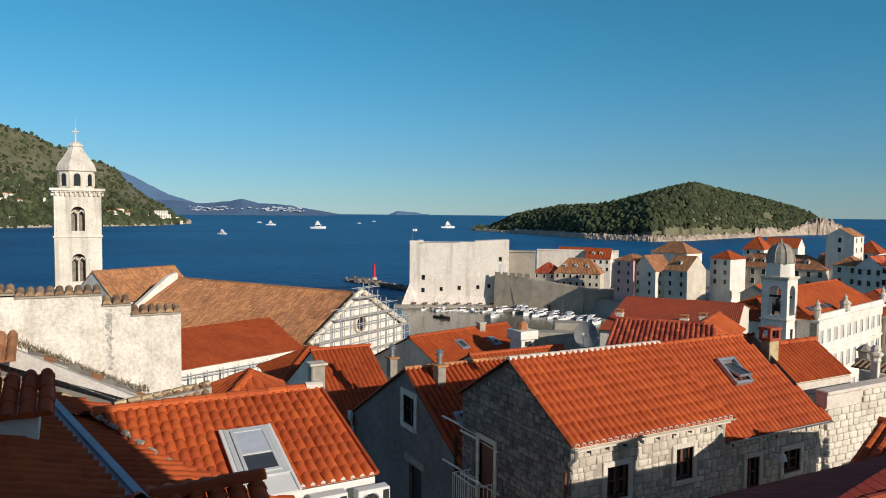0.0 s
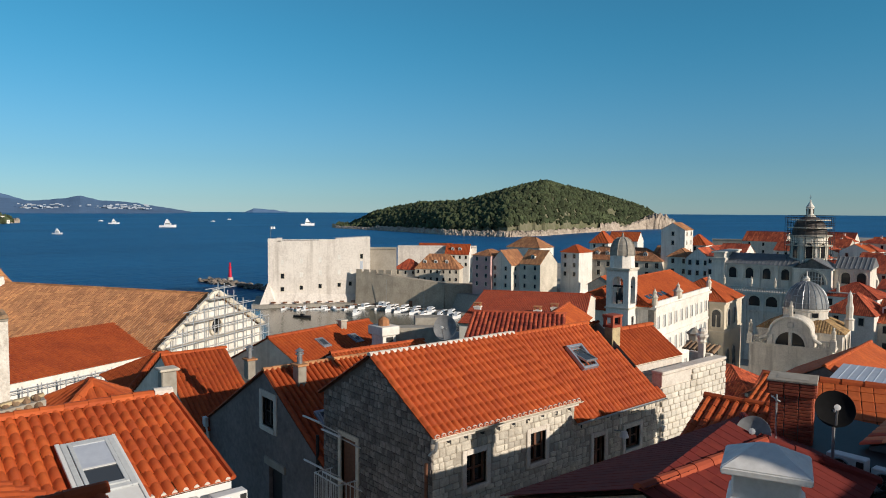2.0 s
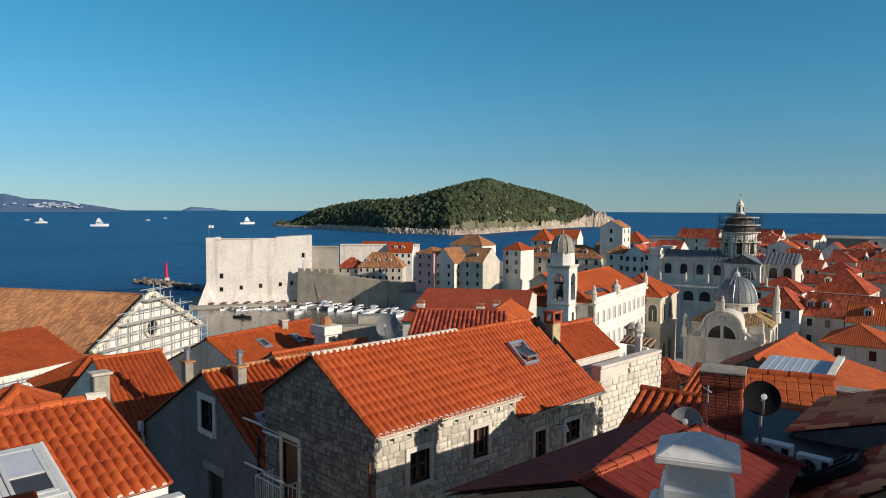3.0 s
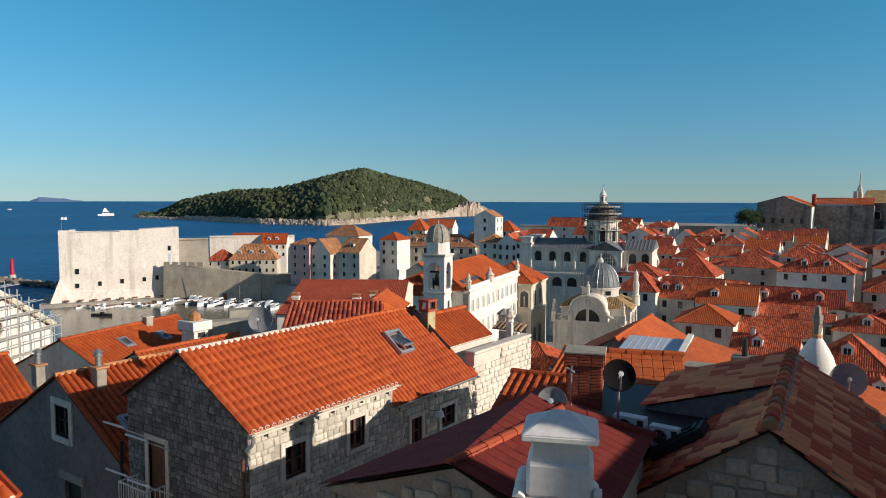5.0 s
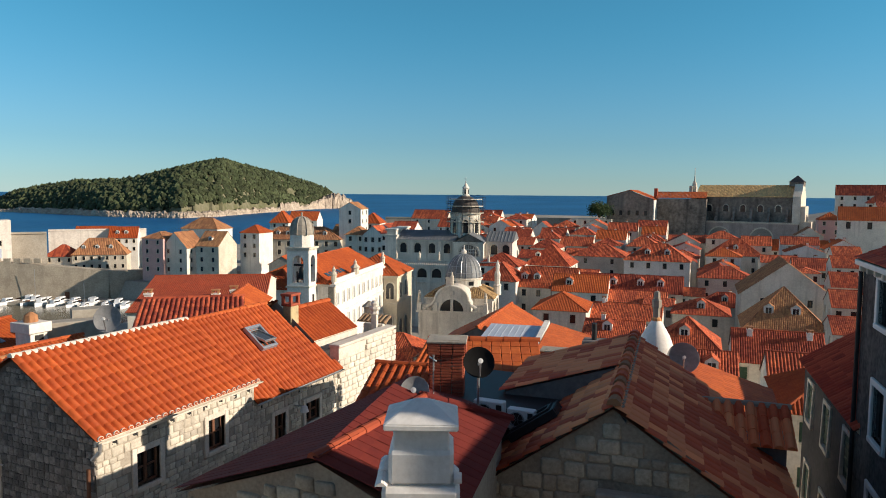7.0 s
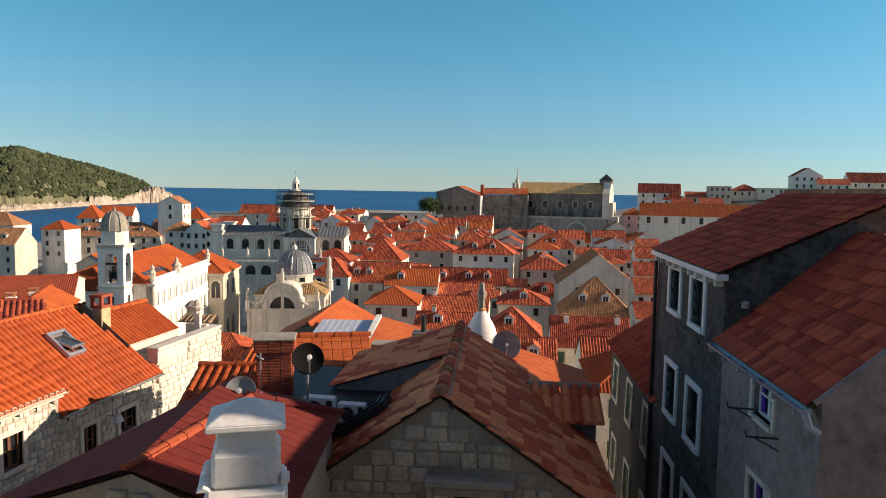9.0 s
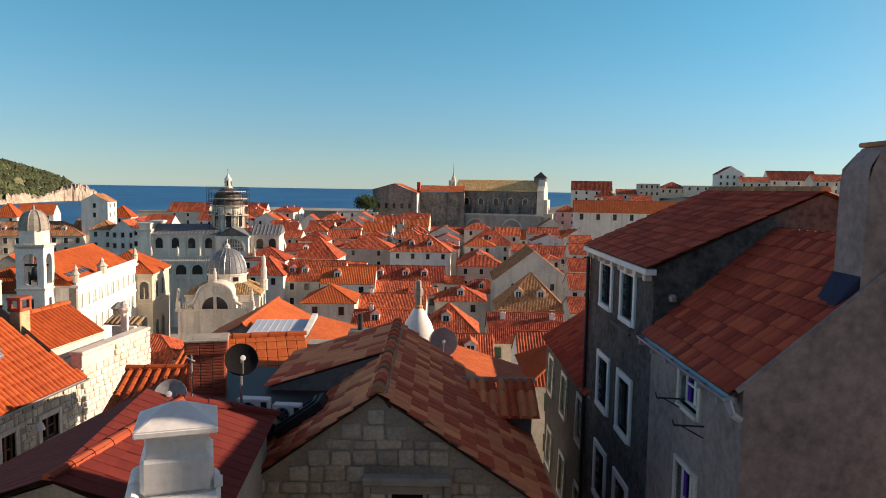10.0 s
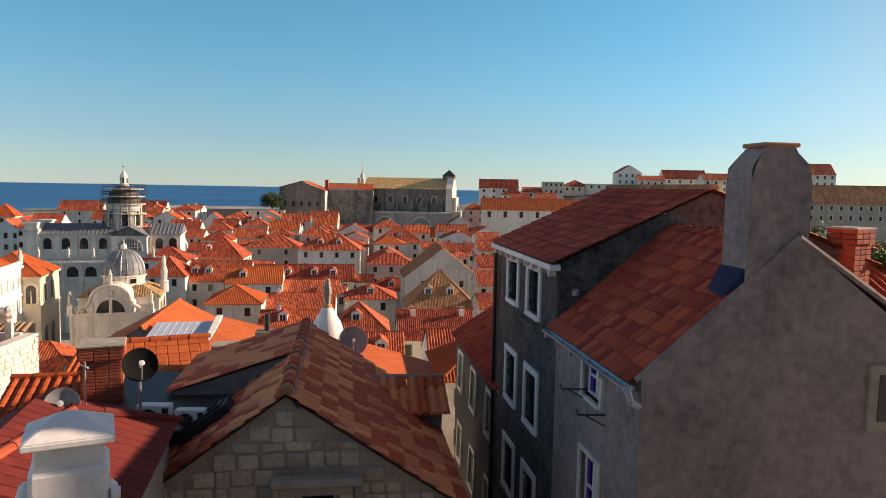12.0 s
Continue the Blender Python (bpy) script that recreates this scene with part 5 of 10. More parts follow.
TILE_STRIPED = mat("mossy_ochre_tile", (0.50, 0.32, 0.15), (0.26, 0.15, 0.07), 0.9, 0.6, 4, 0.45, 0.2, 0.02, island=0.4)
CREAM_STONE = mat("cream_stone", (0.70, 0.61, 0.46), (0.50, 0.43, 0.33), 0.9, 0.3, 4, 0.4, 0.25, 0.02)
DOME_BROWN = mat("weathered_brown_lead", (0.12, 0.10, 0.09), (0.06, 0.05, 0.045), 0.7, 0.4, 3, 0.45, 0.2, 0.02)
PALE_TUBE = mat("galvanised_scaffold_tube", (0.55, 0.56, 0.57), (0.40, 0.41, 0.42), 0.5, 1, 8, 0.4, 0.05, 0.005, metal=0.2)
PLANK = mat("pale_scaffold_plank", (0.62, 0.56, 0.46), (0.42, 0.37, 0.30), 0.85, 1, 6, 0.4, 0.1, 0.01)


def statue(parent_label, x, y, z, h):
    """A plain carved figure on a roofline, one smooth turned mass."""
    bm = lathe(bmesh.new(), [(0.42, 0), (0.42, 0.25), (0.3, 0.3), (0.36, 0.5), (0.3, h * 0.5), (0.34, h * 0.68), (0.16, h * 0.8), (0.17, h * 0.9), (0.1, h * 0.98), (0, h)], 8)
    ob = part("statue", bm, STONE)
    ob.matrix_basis = Matrix.Translation((x, y, z))
    return tagged(ob, parent_label, "statue", "roofline statues")


def dome_ribs(bm, prof, n, r):
    for i in range(n):
        a = 2 * math.pi * i / n
        pts = [(q * math.cos(a) * 1.01, q * math.sin(a) * 1.01, z) for q, z in prof]
        for p, q in zip(pts, pts[1:]):
            rod(bm, p, q, r, 4)


def build_baroque_church():
    """The domed church on the square, its round-gabled front to the camera."""
    c = thing("church", "baroque pale stone church with a grey lead dome", "church", pose(-49.9, 114.85, 0, 0, 0, 13.7))
    bm = bmesh.new()
    box(bm, -6.3, 6.0, 0.6, 3.2, 3, 16.2)
    part("front_wall", bm, CHURCH_STONE, c)
    bm = box(bmesh.new(), -5.4, 7.0, 3.2, 14.0, 3, 18.3)
    part("wall", bm, CHURCH_STONE, c)
    bm = box(bmesh.new(), -6.7, 6.4, 0.25, 3.2, 16.1, 16.5)
    part("cornice", bm, CHURCH_STONE, c)
    bm = box(bmesh.new(), -5.75, 7.35, 3.25, 14.35, 18.2, 18.55)
    part("cornice", bm, CHURCH_STONE, c)
    # round gable with the half-round light below its arch
    bm = bmesh.new()
    n = 16
    H, B = 3.45, 16.5
    arc = [(-H, B + 1.6)] + [(-(H - 0.35) * math.cos(math.pi * i / n), B + 1.9 + 2.7 * math.sin(math.pi * i / n)) for i in range(n + 1)] + [(H, B + 1.6)]
    outline = [(-H, B)] + arc + [(H, B)]
    half = [(2.2 * math.cos(math.pi * i / n), B + 2.25 * math.sin(math.pi * i / n)) for i in range(n + 1)]
    f = [bm.verts.new((x, 0.0, z)) for x, z in outline]
    g = [bm.verts.new((x, 9.0 if z > B + 2.2 else 3.2, z)) for x, z in outline]
    q = [bm.verts.new((x, 0.0, z)) for x, z in half]
    r = [bm.verts.new((x, 0.55, z)) for x, z in half]
    bm.faces.new([f[0]] + q[::-1][:9] + f[1:10][::-1])
    bm.faces.new([q[i] for i in range(8, -1, -1)] + [f[-1]] + [f[i] for i in range(len(f) - 2, 8, -1)])
    for i in range(len(f) - 1):
        bm.faces.new((f[i], f[i + 1], g[i + 1], g[i]))
    for i in range(n):
        bm.faces.new((q[i], q[i + 1], r[i + 1], r[i]))
    part("barrel_gable", bm, CHURCH_STONE, c)
    bm = bmesh.new()
    bm.faces.new([bm.verts.new((x, 0.4, z)) for x, z in half])
    part("half_round_window", bm, PANE, c)
    part("window_post", box(bmesh.new(), -0.25, 0.25, -0.05, 0.5, B, B + 2.2, 0.03), CHURCH_STONE, c)
    bm = bmesh.new()
    arch_frame(bm, 4.4, 2.25, 0.3, 0.15)
    ob = part("window_arch", bm, CHURCH_STONE, c)
    ob.matrix_basis = Matrix.Translation((0, 0, B))
    bm = bmesh.new()
    for (x0, z0), (x1, z1) in zip(arc, arc[1:]):
        rod(bm, (x0, -0.15, z0 + 0.06), (x1, -0.15, z1 + 0.06), 0.2, 6)
    part("gable_moulding", bm, CHURCH_STONE, c)
    for s in (-1, 1):
        bm = bmesh.new()
        rod(bm, (s * 3.3, -0.1, 17.9), (s * 4.5, -0.1, 17.2), 0.3, 8)
        part("scroll", bm, CHURCH_STONE, c)
        part("pilaster", box(bmesh.new(), s * 3.0 - 0.4, s * 3.0 + 0.4, -0.15, 0.1, 16.5, 18.1, 0.04), CHURCH_STONE, c)
        for i in range(7):
            part("baluster", lathe(bmesh.new(), [(0.12, 16.5), (0.17, 16.8), (0.09, 17.2), (0.12, 17.5)], 6, s * (3.9 + i * 0.33), 0.5), CHURCH_STONE, c)
        part("balustrade_rail", box(bmesh.new(), min(s * 3.6, s * 6.2), max(s * 3.6, s * 6.2), 0.3, 0.7, 17.5, 17.7), CHURCH_STONE, c)
        part("corner_post", box(bmesh.new(), s * 6.1 - 0.4, s * 6.1 + 0.4, 0.1, 0.9, 16.5, 17.9, 0.04), CHURCH_STONE, c)
    part("cartouche", box(bmesh.new(), -0.45, 0.45, -0.25, 0.05, 19.4, 20.3, 0.08), CHURCH_STONE, c)
    # old tiled roofs leaning on the drum
    X0, X1, Y0, Y1, e, t = -5.8, 7.4, 3.2, 14.4, 18.55, 20.3
    d0, d1, e0, e1 = -2.4, 4.1, 5.6, 11.0
    tile_field("roof", [((X0, Y0, e), (X1, Y0, e), (d0, e0, t), (d1, e0, t)), ((X1, Y0, e), (X1, Y1, e), (d1, e0, t), (d1, e1, t)), ((X0, Y1, e), (X0, Y0, e), (d0, e1, t), (d0, e0, t))], 0.4, 0.6, TILE_STRIPED, c)
    part("drum", lathe(bmesh.new(), [(3.45, 18.4), (3.45, 21.6), (3.7, 21.7), (3.7, 22.0)], 24, 0.87, 8.23), CHURCH_STONE, c)
    prof = [(3.4, 22.0), (3.33, 22.9), (3.0, 24.1), (2.45, 25.1), (1.6, 25.9), (0.6, 26.3), (0.5, 26.4)]
    dome = part("dome", lathe(bmesh.new(), prof, 32), LEAD, c, "grey lead-covered ribbed dome", True)
    dome.matrix_basis = Matrix.Translation((0.87, 8.23, 0))
    bm = bmesh.new()
    dome_ribs(bm, prof, 20, 0.045)
    for z, rr in ((22.9, 3.36), (24.1, 3.04), (25.1, 2.48)):
        for i in range(20):
            a, b = 2 * math.pi * i / 20, 2 * math.pi * (i + 1) / 20
            rod(bm, (rr * math.cos(a), rr * math.sin(a), z), (rr * math.cos(b), rr * math.sin(b), z), 0.035, 4)
    tagged(part("rib", bm, METAL, dome), kind="stuff")
    part("lantern", lathe(bmesh.new(), [(0.5, 26.3), (0.45, 26.7), (0.6, 26.75), (0.25, 27.1), (0.1, 27.3), (0.08, 28.0), (0, 28.0)], 10), CHURCH_STONE, dome)
    for k in range(6):
        ob = part("drum_window", box(bmesh.new(), -0.5, 0.5, -3.5, -3.3, 20.6, 21.4, 0.02), PANE, c)
        ob.matrix_basis = Matrix.Translation((0.87, 8.23, 0)) @ pose(0, 0, 0, 0, 0, 60 * k + 33)
    for k in range(2):
        arched_window(c, pose(0, 0, 0, 0, 0, 90) @ pose(6.0 + 4.5 * k, -7.05, 13.5), 2.0, 4.2)
    # carved pinnacle with a figure on the lit corner
    part("pinnacle", lathe(bmesh.new(), [(0.75, 18.5), (0.7, 20.2), (0.85, 20.3), (0.5, 20.6), (0.6, 22.4), (0.35, 23.2), (0.4, 24.2), (0.12, 24.9), (0, 25.2)], 8, 7.2, 9.5), CHURCH_STONE, c)
    for x, y, z, h in ((0, 0.2, 21.1, 2.6), (-6.1, 0.5, 17.9, 2.3), (6.1, 0.5, 17.9, 2.1)):
        p = c.matrix_basis @ Vector((x, y, z))
        statue("weathered stone figure on the church front", p.x, p.y, p.z, h)


def build_cathedral():
    c = thing("cathedral", "pale stone cathedral with lead roofs and a scaffolded dome", "cathedral", pose(-71.1, 172.0, 0, 0, 0, 13.4))
    for name, dims in (("nave_wall", (-17.0, 13.2, -6.9, 6.9, 3, 25.4)), ("transept_wall", (-1.35, 6.15, -9.5, 9, 3, 25.2)), ("aisle_wall", (-18, 14.0, -13.0, -6.9, 3, 19.6)), ("front_block", (-20.0, -17.0, -7.5, 8, 3, 26.4))):
        part(name, box(bmesh.new(), *dims), CHURCH_STONE, c)
    for dims in ((-17.3, 13.5, -7.3, 7.3, 25.3, 25.65), (-1.65, 6.45, -9.9, 9.3, 25.15, 25.5), (-18.3, 14.3, -13.4, -6.9, 19.4, 19.85), (-20.3, -16.8, -7.8, 8.2, 26.3, 26.9), (-20.1, -16.9, -7.6, 8.1, 28.0, 28.4)):
        part("cornice", box(bmesh.new(), *dims), CHURCH_STONE, c)
    part("front_attic", box(bmesh.new(), -19.7, -17.2, -7.2, 7.6, 26.9, 28.0), CHURCH_STONE, c)
    for x0, x1 in ((-17.3, -1.4), (6.2, 13.6)):
        bm = bmesh.new()
        v = [bm.verts.new(p) for p in ((x0, -7.4, 25.65), (x1, -7.4, 25.65), (x1, 0, 27.9), (x0, 0, 27.9), (x1, 7.4, 25.65), (x0, 7.4, 25.65))]
        bm.faces.new((v[0], v[1], v[2], v[3]))
        bm.faces.new((v[3], v[2], v[4], v[5]))
        bm.faces.new((v[0], v[3], v[5]))
        bm.faces.new((v[1], v[4], v[2]))
        part("roof", bm, LEAD, c, "grey seamed lead roof")
        for i in range(int((x1 - x0) / 0.9)):
            x = x0 + 0.5 + i * 0.9
            part("roof_seam", rod(bmesh.new(), (x, -7.4, 25.7), (x, 0, 27.95), 0.07, 4), LEAD, c)
    bm = bmesh.new()
    v = [bm.verts.new(p) for p in ((-1.8, -10, 25.5), (6.6, -10, 25.5), (2.4, -10, 27.7), (2.4, 0, 27.7), (-1.8, 0, 25.5), (6.6, 0, 25.5))]
    bm.faces.new((v[0], v[2], v[3], v[4]))
    bm.faces.new((v[1], v[5], v[3], v[2]))
    part("roof", bm, LEAD, c, "dark transept roof")
    bm = bmesh.new()
    bm.faces.new([bm.verts.new(p) for p in ((-1.6, -9.7, 25.5), (6.4, -9.7, 25.5), (2.4, -9.7, 27.5))])
    part("pediment", bm, STONE_WEATHERED, c)
    for x in (-15.2, -11.4, -7.6, -3.6, 8.6, 11.6):
        arched_window(c, Matrix.Translation((x, -6.95, 22.3)), 1.7, 2.5)
        part("pilaster", box(bmesh.new(), x - 2.0, x - 1.5, -7.15, -6.9, 19.6, 25.3), CHURCH_STONE, c)
    arched_window(c, Matrix.Translation((2.4, -9.55, 21.9)), 4.9, 2.9, None, STONE_WEATHERED)
    for i in range(7):
        x = 2.4 - 1.8 + i * 0.6
        hh = math.sqrt(max(0.1, 2.4 ** 2 - (x - 2.4) ** 2))
        part("window_bar", rod(bmesh.new(), (x, -9.65, 21.9), (x, -9.65, 22.3 + hh), 0.09, 5), CHURCH_STONE, c)
    for z, w in ((22.8, 2.3), (23.6, 1.9)):
        part("window_bar", rod(bmesh.new(), (2.4 - w, -9.65, z), (2.4 + w, -9.65, z), 0.08, 5), CHURCH_STONE, c)
    for i in range(9):
        x = -16.2 + i * 3.7
        arched_window(c, Matrix.Translation((x, -13.05, 16.6)), 2.4, 2.3)
        part("pilaster", box(bmesh.new(), x + 1.6, x + 2.1, -13.3, -12.9, 8, 19.4), CHURCH_STONE, c)
    part("string_course", box(bmesh.new(), -18.2, 14.2, -13.35, -13.0, 15.2, 15.6), CHURCH_STONE, c)
    bm = bmesh.new()
    for i in range(62):
        lathe(bm, [(0.1, 19.85), (0.17, 20.1), (0.09, 20.5), (0.13, 20.75)], 6, -17.8 + i * 0.52, -13.1)
    tagged(part("baluster", bm, CHURCH_STONE, c), kind="stuff")
    part("balustrade_rail", box(bmesh.new(), -18.2, 14.2, -13.35, -12.9, 20.75, 20.95), CHURCH_STONE, c)
    for x in (-15.5, -9.5, -4.5, 1.5, 8):
        p = c.matrix_basis @ Vector((x, -13.1, 20.95))
        statue("weathered stone figure on the cathedral balustrade", p.x, p.y, p.z, 2.3)
    # dome on its drum
    d = part("drum", lathe(bmesh.new(), [(3.9, 25), (3.9, 32.0), (4.15, 32.1), (4.15, 32.4)], 20), CHURCH_STONE, c)
    for k in range(8):
        arched_window(d, pose(0, 0, 0, 0, 0, 45 * k + 10) @ pose(0, -3.95, 27.4), 1.3, 3.4)
        ob = part("pilaster", box(bmesh.new(), -0.3, 0.3, -4.05, -3.7, 26, 32), CHURCH_STONE, d)
        ob.matrix_basis = pose(0, 0, 0, 0, 0, 45 * k + 32)
    part("dome", lathe(bmesh.new(), [(3.8, 32.4), (3.75, 33.6), (3.3, 35.2), (2.4, 36.4), (1.3, 37.0), (1.0, 37.1)], 20), DOME_BROWN, c, "dark brown dome under repair")
    bm = lathe(bmesh.new(), [(1.2, 36.9), (1.15, 37.3), (0.85, 37.4), (0.8, 39.0), (1.0, 39.15), (0.65, 39.7), (0.3, 40.3), (0.12, 40.6), (0.22, 40.8), (0, 41.0)], 10)
    part("lantern", bm, CHURCH_STONE, c)
    for k in range(5):
        ob = part("lantern_window", box(bmesh.new(), -0.2, 0.2, -0.84, -0.7, 37.6, 38.8), PANE, c)
        ob.matrix_basis = pose(0, 0, 0, 0, 0, 72 * k)
    bm = rod(bmesh.new(), (0, 0, 40.9), (0, 0, 42.0), 0.05)
    rod(bm, (-0.3, 0, 41.6), (0.3, 0, 41.6), 0.05)
    part("cross", bm, METAL, c)
    s = thing("scaffold", "scaffold with pale plank decks round the cathedral dome", "scaffold", pose(-71.1, 172.0, 0))
    for k in range(14):
        a = 2 * math.pi * k / 14
        for r in (4.4, 5.2):
            part("standard", rod(bmesh.new(), (r * math.cos(a), r * math.sin(a), 26), (r * math.cos(a), r * math.sin(a), 36.9), 0.045, 4), DARK, s)
    for z, r in ((30.2, 5.0), (32.5, 4.9), (34.3, 4.7), (36.1, 4.4)):
        part("deck", lathe(bmesh.new(), [(r - 1.1, z), (r, z), (r, z + 0.22), (r - 1.1, z + 0.22), (r - 1.1, z)], 14), PLANK, s)
        for zz in (0.7, 1.2):
            bm = bmesh.new()
            for k in range(14):
                a, b = 2 * math.pi * k / 14, 2 * math.pi * (k + 1) / 14
                rod(bm, (5.2 * math.cos(a), 5.2 * math.sin(a), z + zz), (5.2 * math.cos(b), 5.2 * math.sin(b), z + zz), 0.045, 4)
            tagged(part("guard_rail", bm, DARK, s), kind="stuff")


ROSE_STONE = streaked(mat("rose_grey_stone", (0.52, 0.42, 0.37), (0.34, 0.27, 0.24), 0.9, 0.3, 4, 0.4, 0.3, 0.03), (0.16, 0.13, 0.115), 0.5, 0.6)
# ochre brightened so the colour carries the sunlight on the roof
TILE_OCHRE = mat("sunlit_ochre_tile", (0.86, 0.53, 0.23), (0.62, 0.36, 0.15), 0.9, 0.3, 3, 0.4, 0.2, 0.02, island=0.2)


def build_hill_church():
    """The large church on the southern height, its side towards the camera."""
    c = thing("church", "large weathered stone church with a brown tile roof", "church", pose(-4.5, 318, 0, 0, 0, -8))
    bm = bmesh.new()
    box(bm, -19.5, 17, -5, 12, 16, 37.0)
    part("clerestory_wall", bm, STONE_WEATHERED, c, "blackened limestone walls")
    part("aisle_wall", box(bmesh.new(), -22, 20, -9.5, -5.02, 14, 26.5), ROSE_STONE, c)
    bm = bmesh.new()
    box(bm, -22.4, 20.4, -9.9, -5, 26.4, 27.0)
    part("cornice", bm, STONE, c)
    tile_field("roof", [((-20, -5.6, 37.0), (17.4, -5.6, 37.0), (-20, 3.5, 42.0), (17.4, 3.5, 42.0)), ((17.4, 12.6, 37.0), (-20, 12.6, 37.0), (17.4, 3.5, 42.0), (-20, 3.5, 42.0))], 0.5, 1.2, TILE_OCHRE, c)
    # curved buttress walls between the side chapels
    for i in range(6):
        x = -17.5 + i * 6.6
        bm = bmesh.new()
        prof = [(-9, 26.6), (-8.2, 28), (-7, 29), (-6, 31), (-5, 33), (-5, 26.6)]
        f, g = [bm.verts.new((x - 0.5, y, z)) for y, z in prof], [bm.verts.new((x + 0.5, y, z)) for y, z in prof]
        bm.faces.new(f)
        bm.faces.new(g[::-1])
        for k in range(len(prof)):
            j = (k + 1) % len(prof)
            bm.faces.new((f[k], f[j], g[j], g[k]))
        part("buttress", bm, STONE_WEATHERED, c)
    for i in range(5):
        arched_window(c, Matrix.Translation((-14.2 + i * 6.6, -5.05, 31)), 2.0, 2.8)
    for i in range(2):
        arched_window(c, Matrix.Translation((-9 + i * 16, -9.55, 18.5)), 8.0, 6.0, STONE, STONE_GREY)
    bm = bmesh.new()   # front gable wall at the +x end with its bright side, taller than the roof
    side = ((-6.4, 16), (13.4, 16), (13.4, 37.4), (9.5, 39.5), (6.5, 42.4), (0.5, 42.4), (-2.5, 39.5), (-6.4, 37.4))
    v, w = [bm.verts.new((17.4, y, z)) for y, z in side], [bm.verts.new((20.4, y, z)) for y, z in side]
    bm.faces.new(v[::-1])
    bm.faces.new(w)
    for k in range(8):
        bm.faces.new((v[k], v[(k + 1) % 8], w[(k + 1) % 8], w[k]))
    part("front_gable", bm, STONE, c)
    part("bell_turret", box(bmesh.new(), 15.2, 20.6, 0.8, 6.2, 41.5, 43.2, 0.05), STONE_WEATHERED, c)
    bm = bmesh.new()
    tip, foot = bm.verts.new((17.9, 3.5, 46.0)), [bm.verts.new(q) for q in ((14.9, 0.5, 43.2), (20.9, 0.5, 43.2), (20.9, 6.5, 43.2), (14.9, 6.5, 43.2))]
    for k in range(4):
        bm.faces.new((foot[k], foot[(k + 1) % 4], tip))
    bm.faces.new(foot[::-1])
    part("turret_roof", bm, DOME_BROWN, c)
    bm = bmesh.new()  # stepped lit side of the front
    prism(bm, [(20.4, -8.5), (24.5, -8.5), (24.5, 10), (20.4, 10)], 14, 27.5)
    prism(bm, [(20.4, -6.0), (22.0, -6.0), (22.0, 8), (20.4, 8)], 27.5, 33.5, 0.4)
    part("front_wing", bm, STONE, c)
    bm = bmesh.new()
    box(bm, -21.5, -19.5, -6, -4, 30, 41)
    lathe(bm, [(1.1, 41), (0.9, 42.5), (0.3, 44), (0.15, 46), (0.1, 49), (0, 49)], 8, -20.5, -5)
    box(bm, -22.2, -20.8, -7, -5.5, 38, 41.5)
    part("bell_gable", bm, STONE, c)
    # college block beside it
    b = thing("house", "large old stone college building with red roofs", "house", pose(-44, 305, 0), "hill buildings")
    bm = bmesh.new()
    box(bm, -15, 4, -6, 14, 12, 35.8)
    box(bm, 4, 24, 2, 14, 12, 36.0)
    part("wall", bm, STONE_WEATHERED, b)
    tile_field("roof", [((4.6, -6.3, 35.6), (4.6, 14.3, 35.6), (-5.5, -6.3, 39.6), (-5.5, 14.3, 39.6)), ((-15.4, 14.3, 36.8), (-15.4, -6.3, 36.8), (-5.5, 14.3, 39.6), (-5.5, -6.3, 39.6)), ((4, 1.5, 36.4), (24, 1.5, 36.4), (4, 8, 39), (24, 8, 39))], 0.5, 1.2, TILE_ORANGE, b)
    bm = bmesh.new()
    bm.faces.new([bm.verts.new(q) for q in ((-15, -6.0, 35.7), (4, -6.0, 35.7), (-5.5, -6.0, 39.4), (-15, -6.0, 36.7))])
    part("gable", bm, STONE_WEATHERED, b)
    # thin white slab over the dark wall, painting in its sunlit side
    part("lit_side", box(bmesh.new(), 4.0, 4.4, -6.0, 2.0, 12, 35.4), WHITE, b, "side wall in a paler colour for its sunlight")
    for i in range(5):
        for j in range(3):
            bm = box(bmesh.new(), -0.6, 0.6, -0.06, 0.1, 0, 2.0, 0.03)
            ob = part("window", bm, PANE, b)
            ob.matrix_basis = Matrix.Translation((-12.5 + i * 3.4, -6.0, 18 + j * 5.5))
    bm = box(bmesh.new(), 3.0, 4.4, 3, 5, 36, 40.4, 0.05)
    part("chimney", bm, BRICK, b)


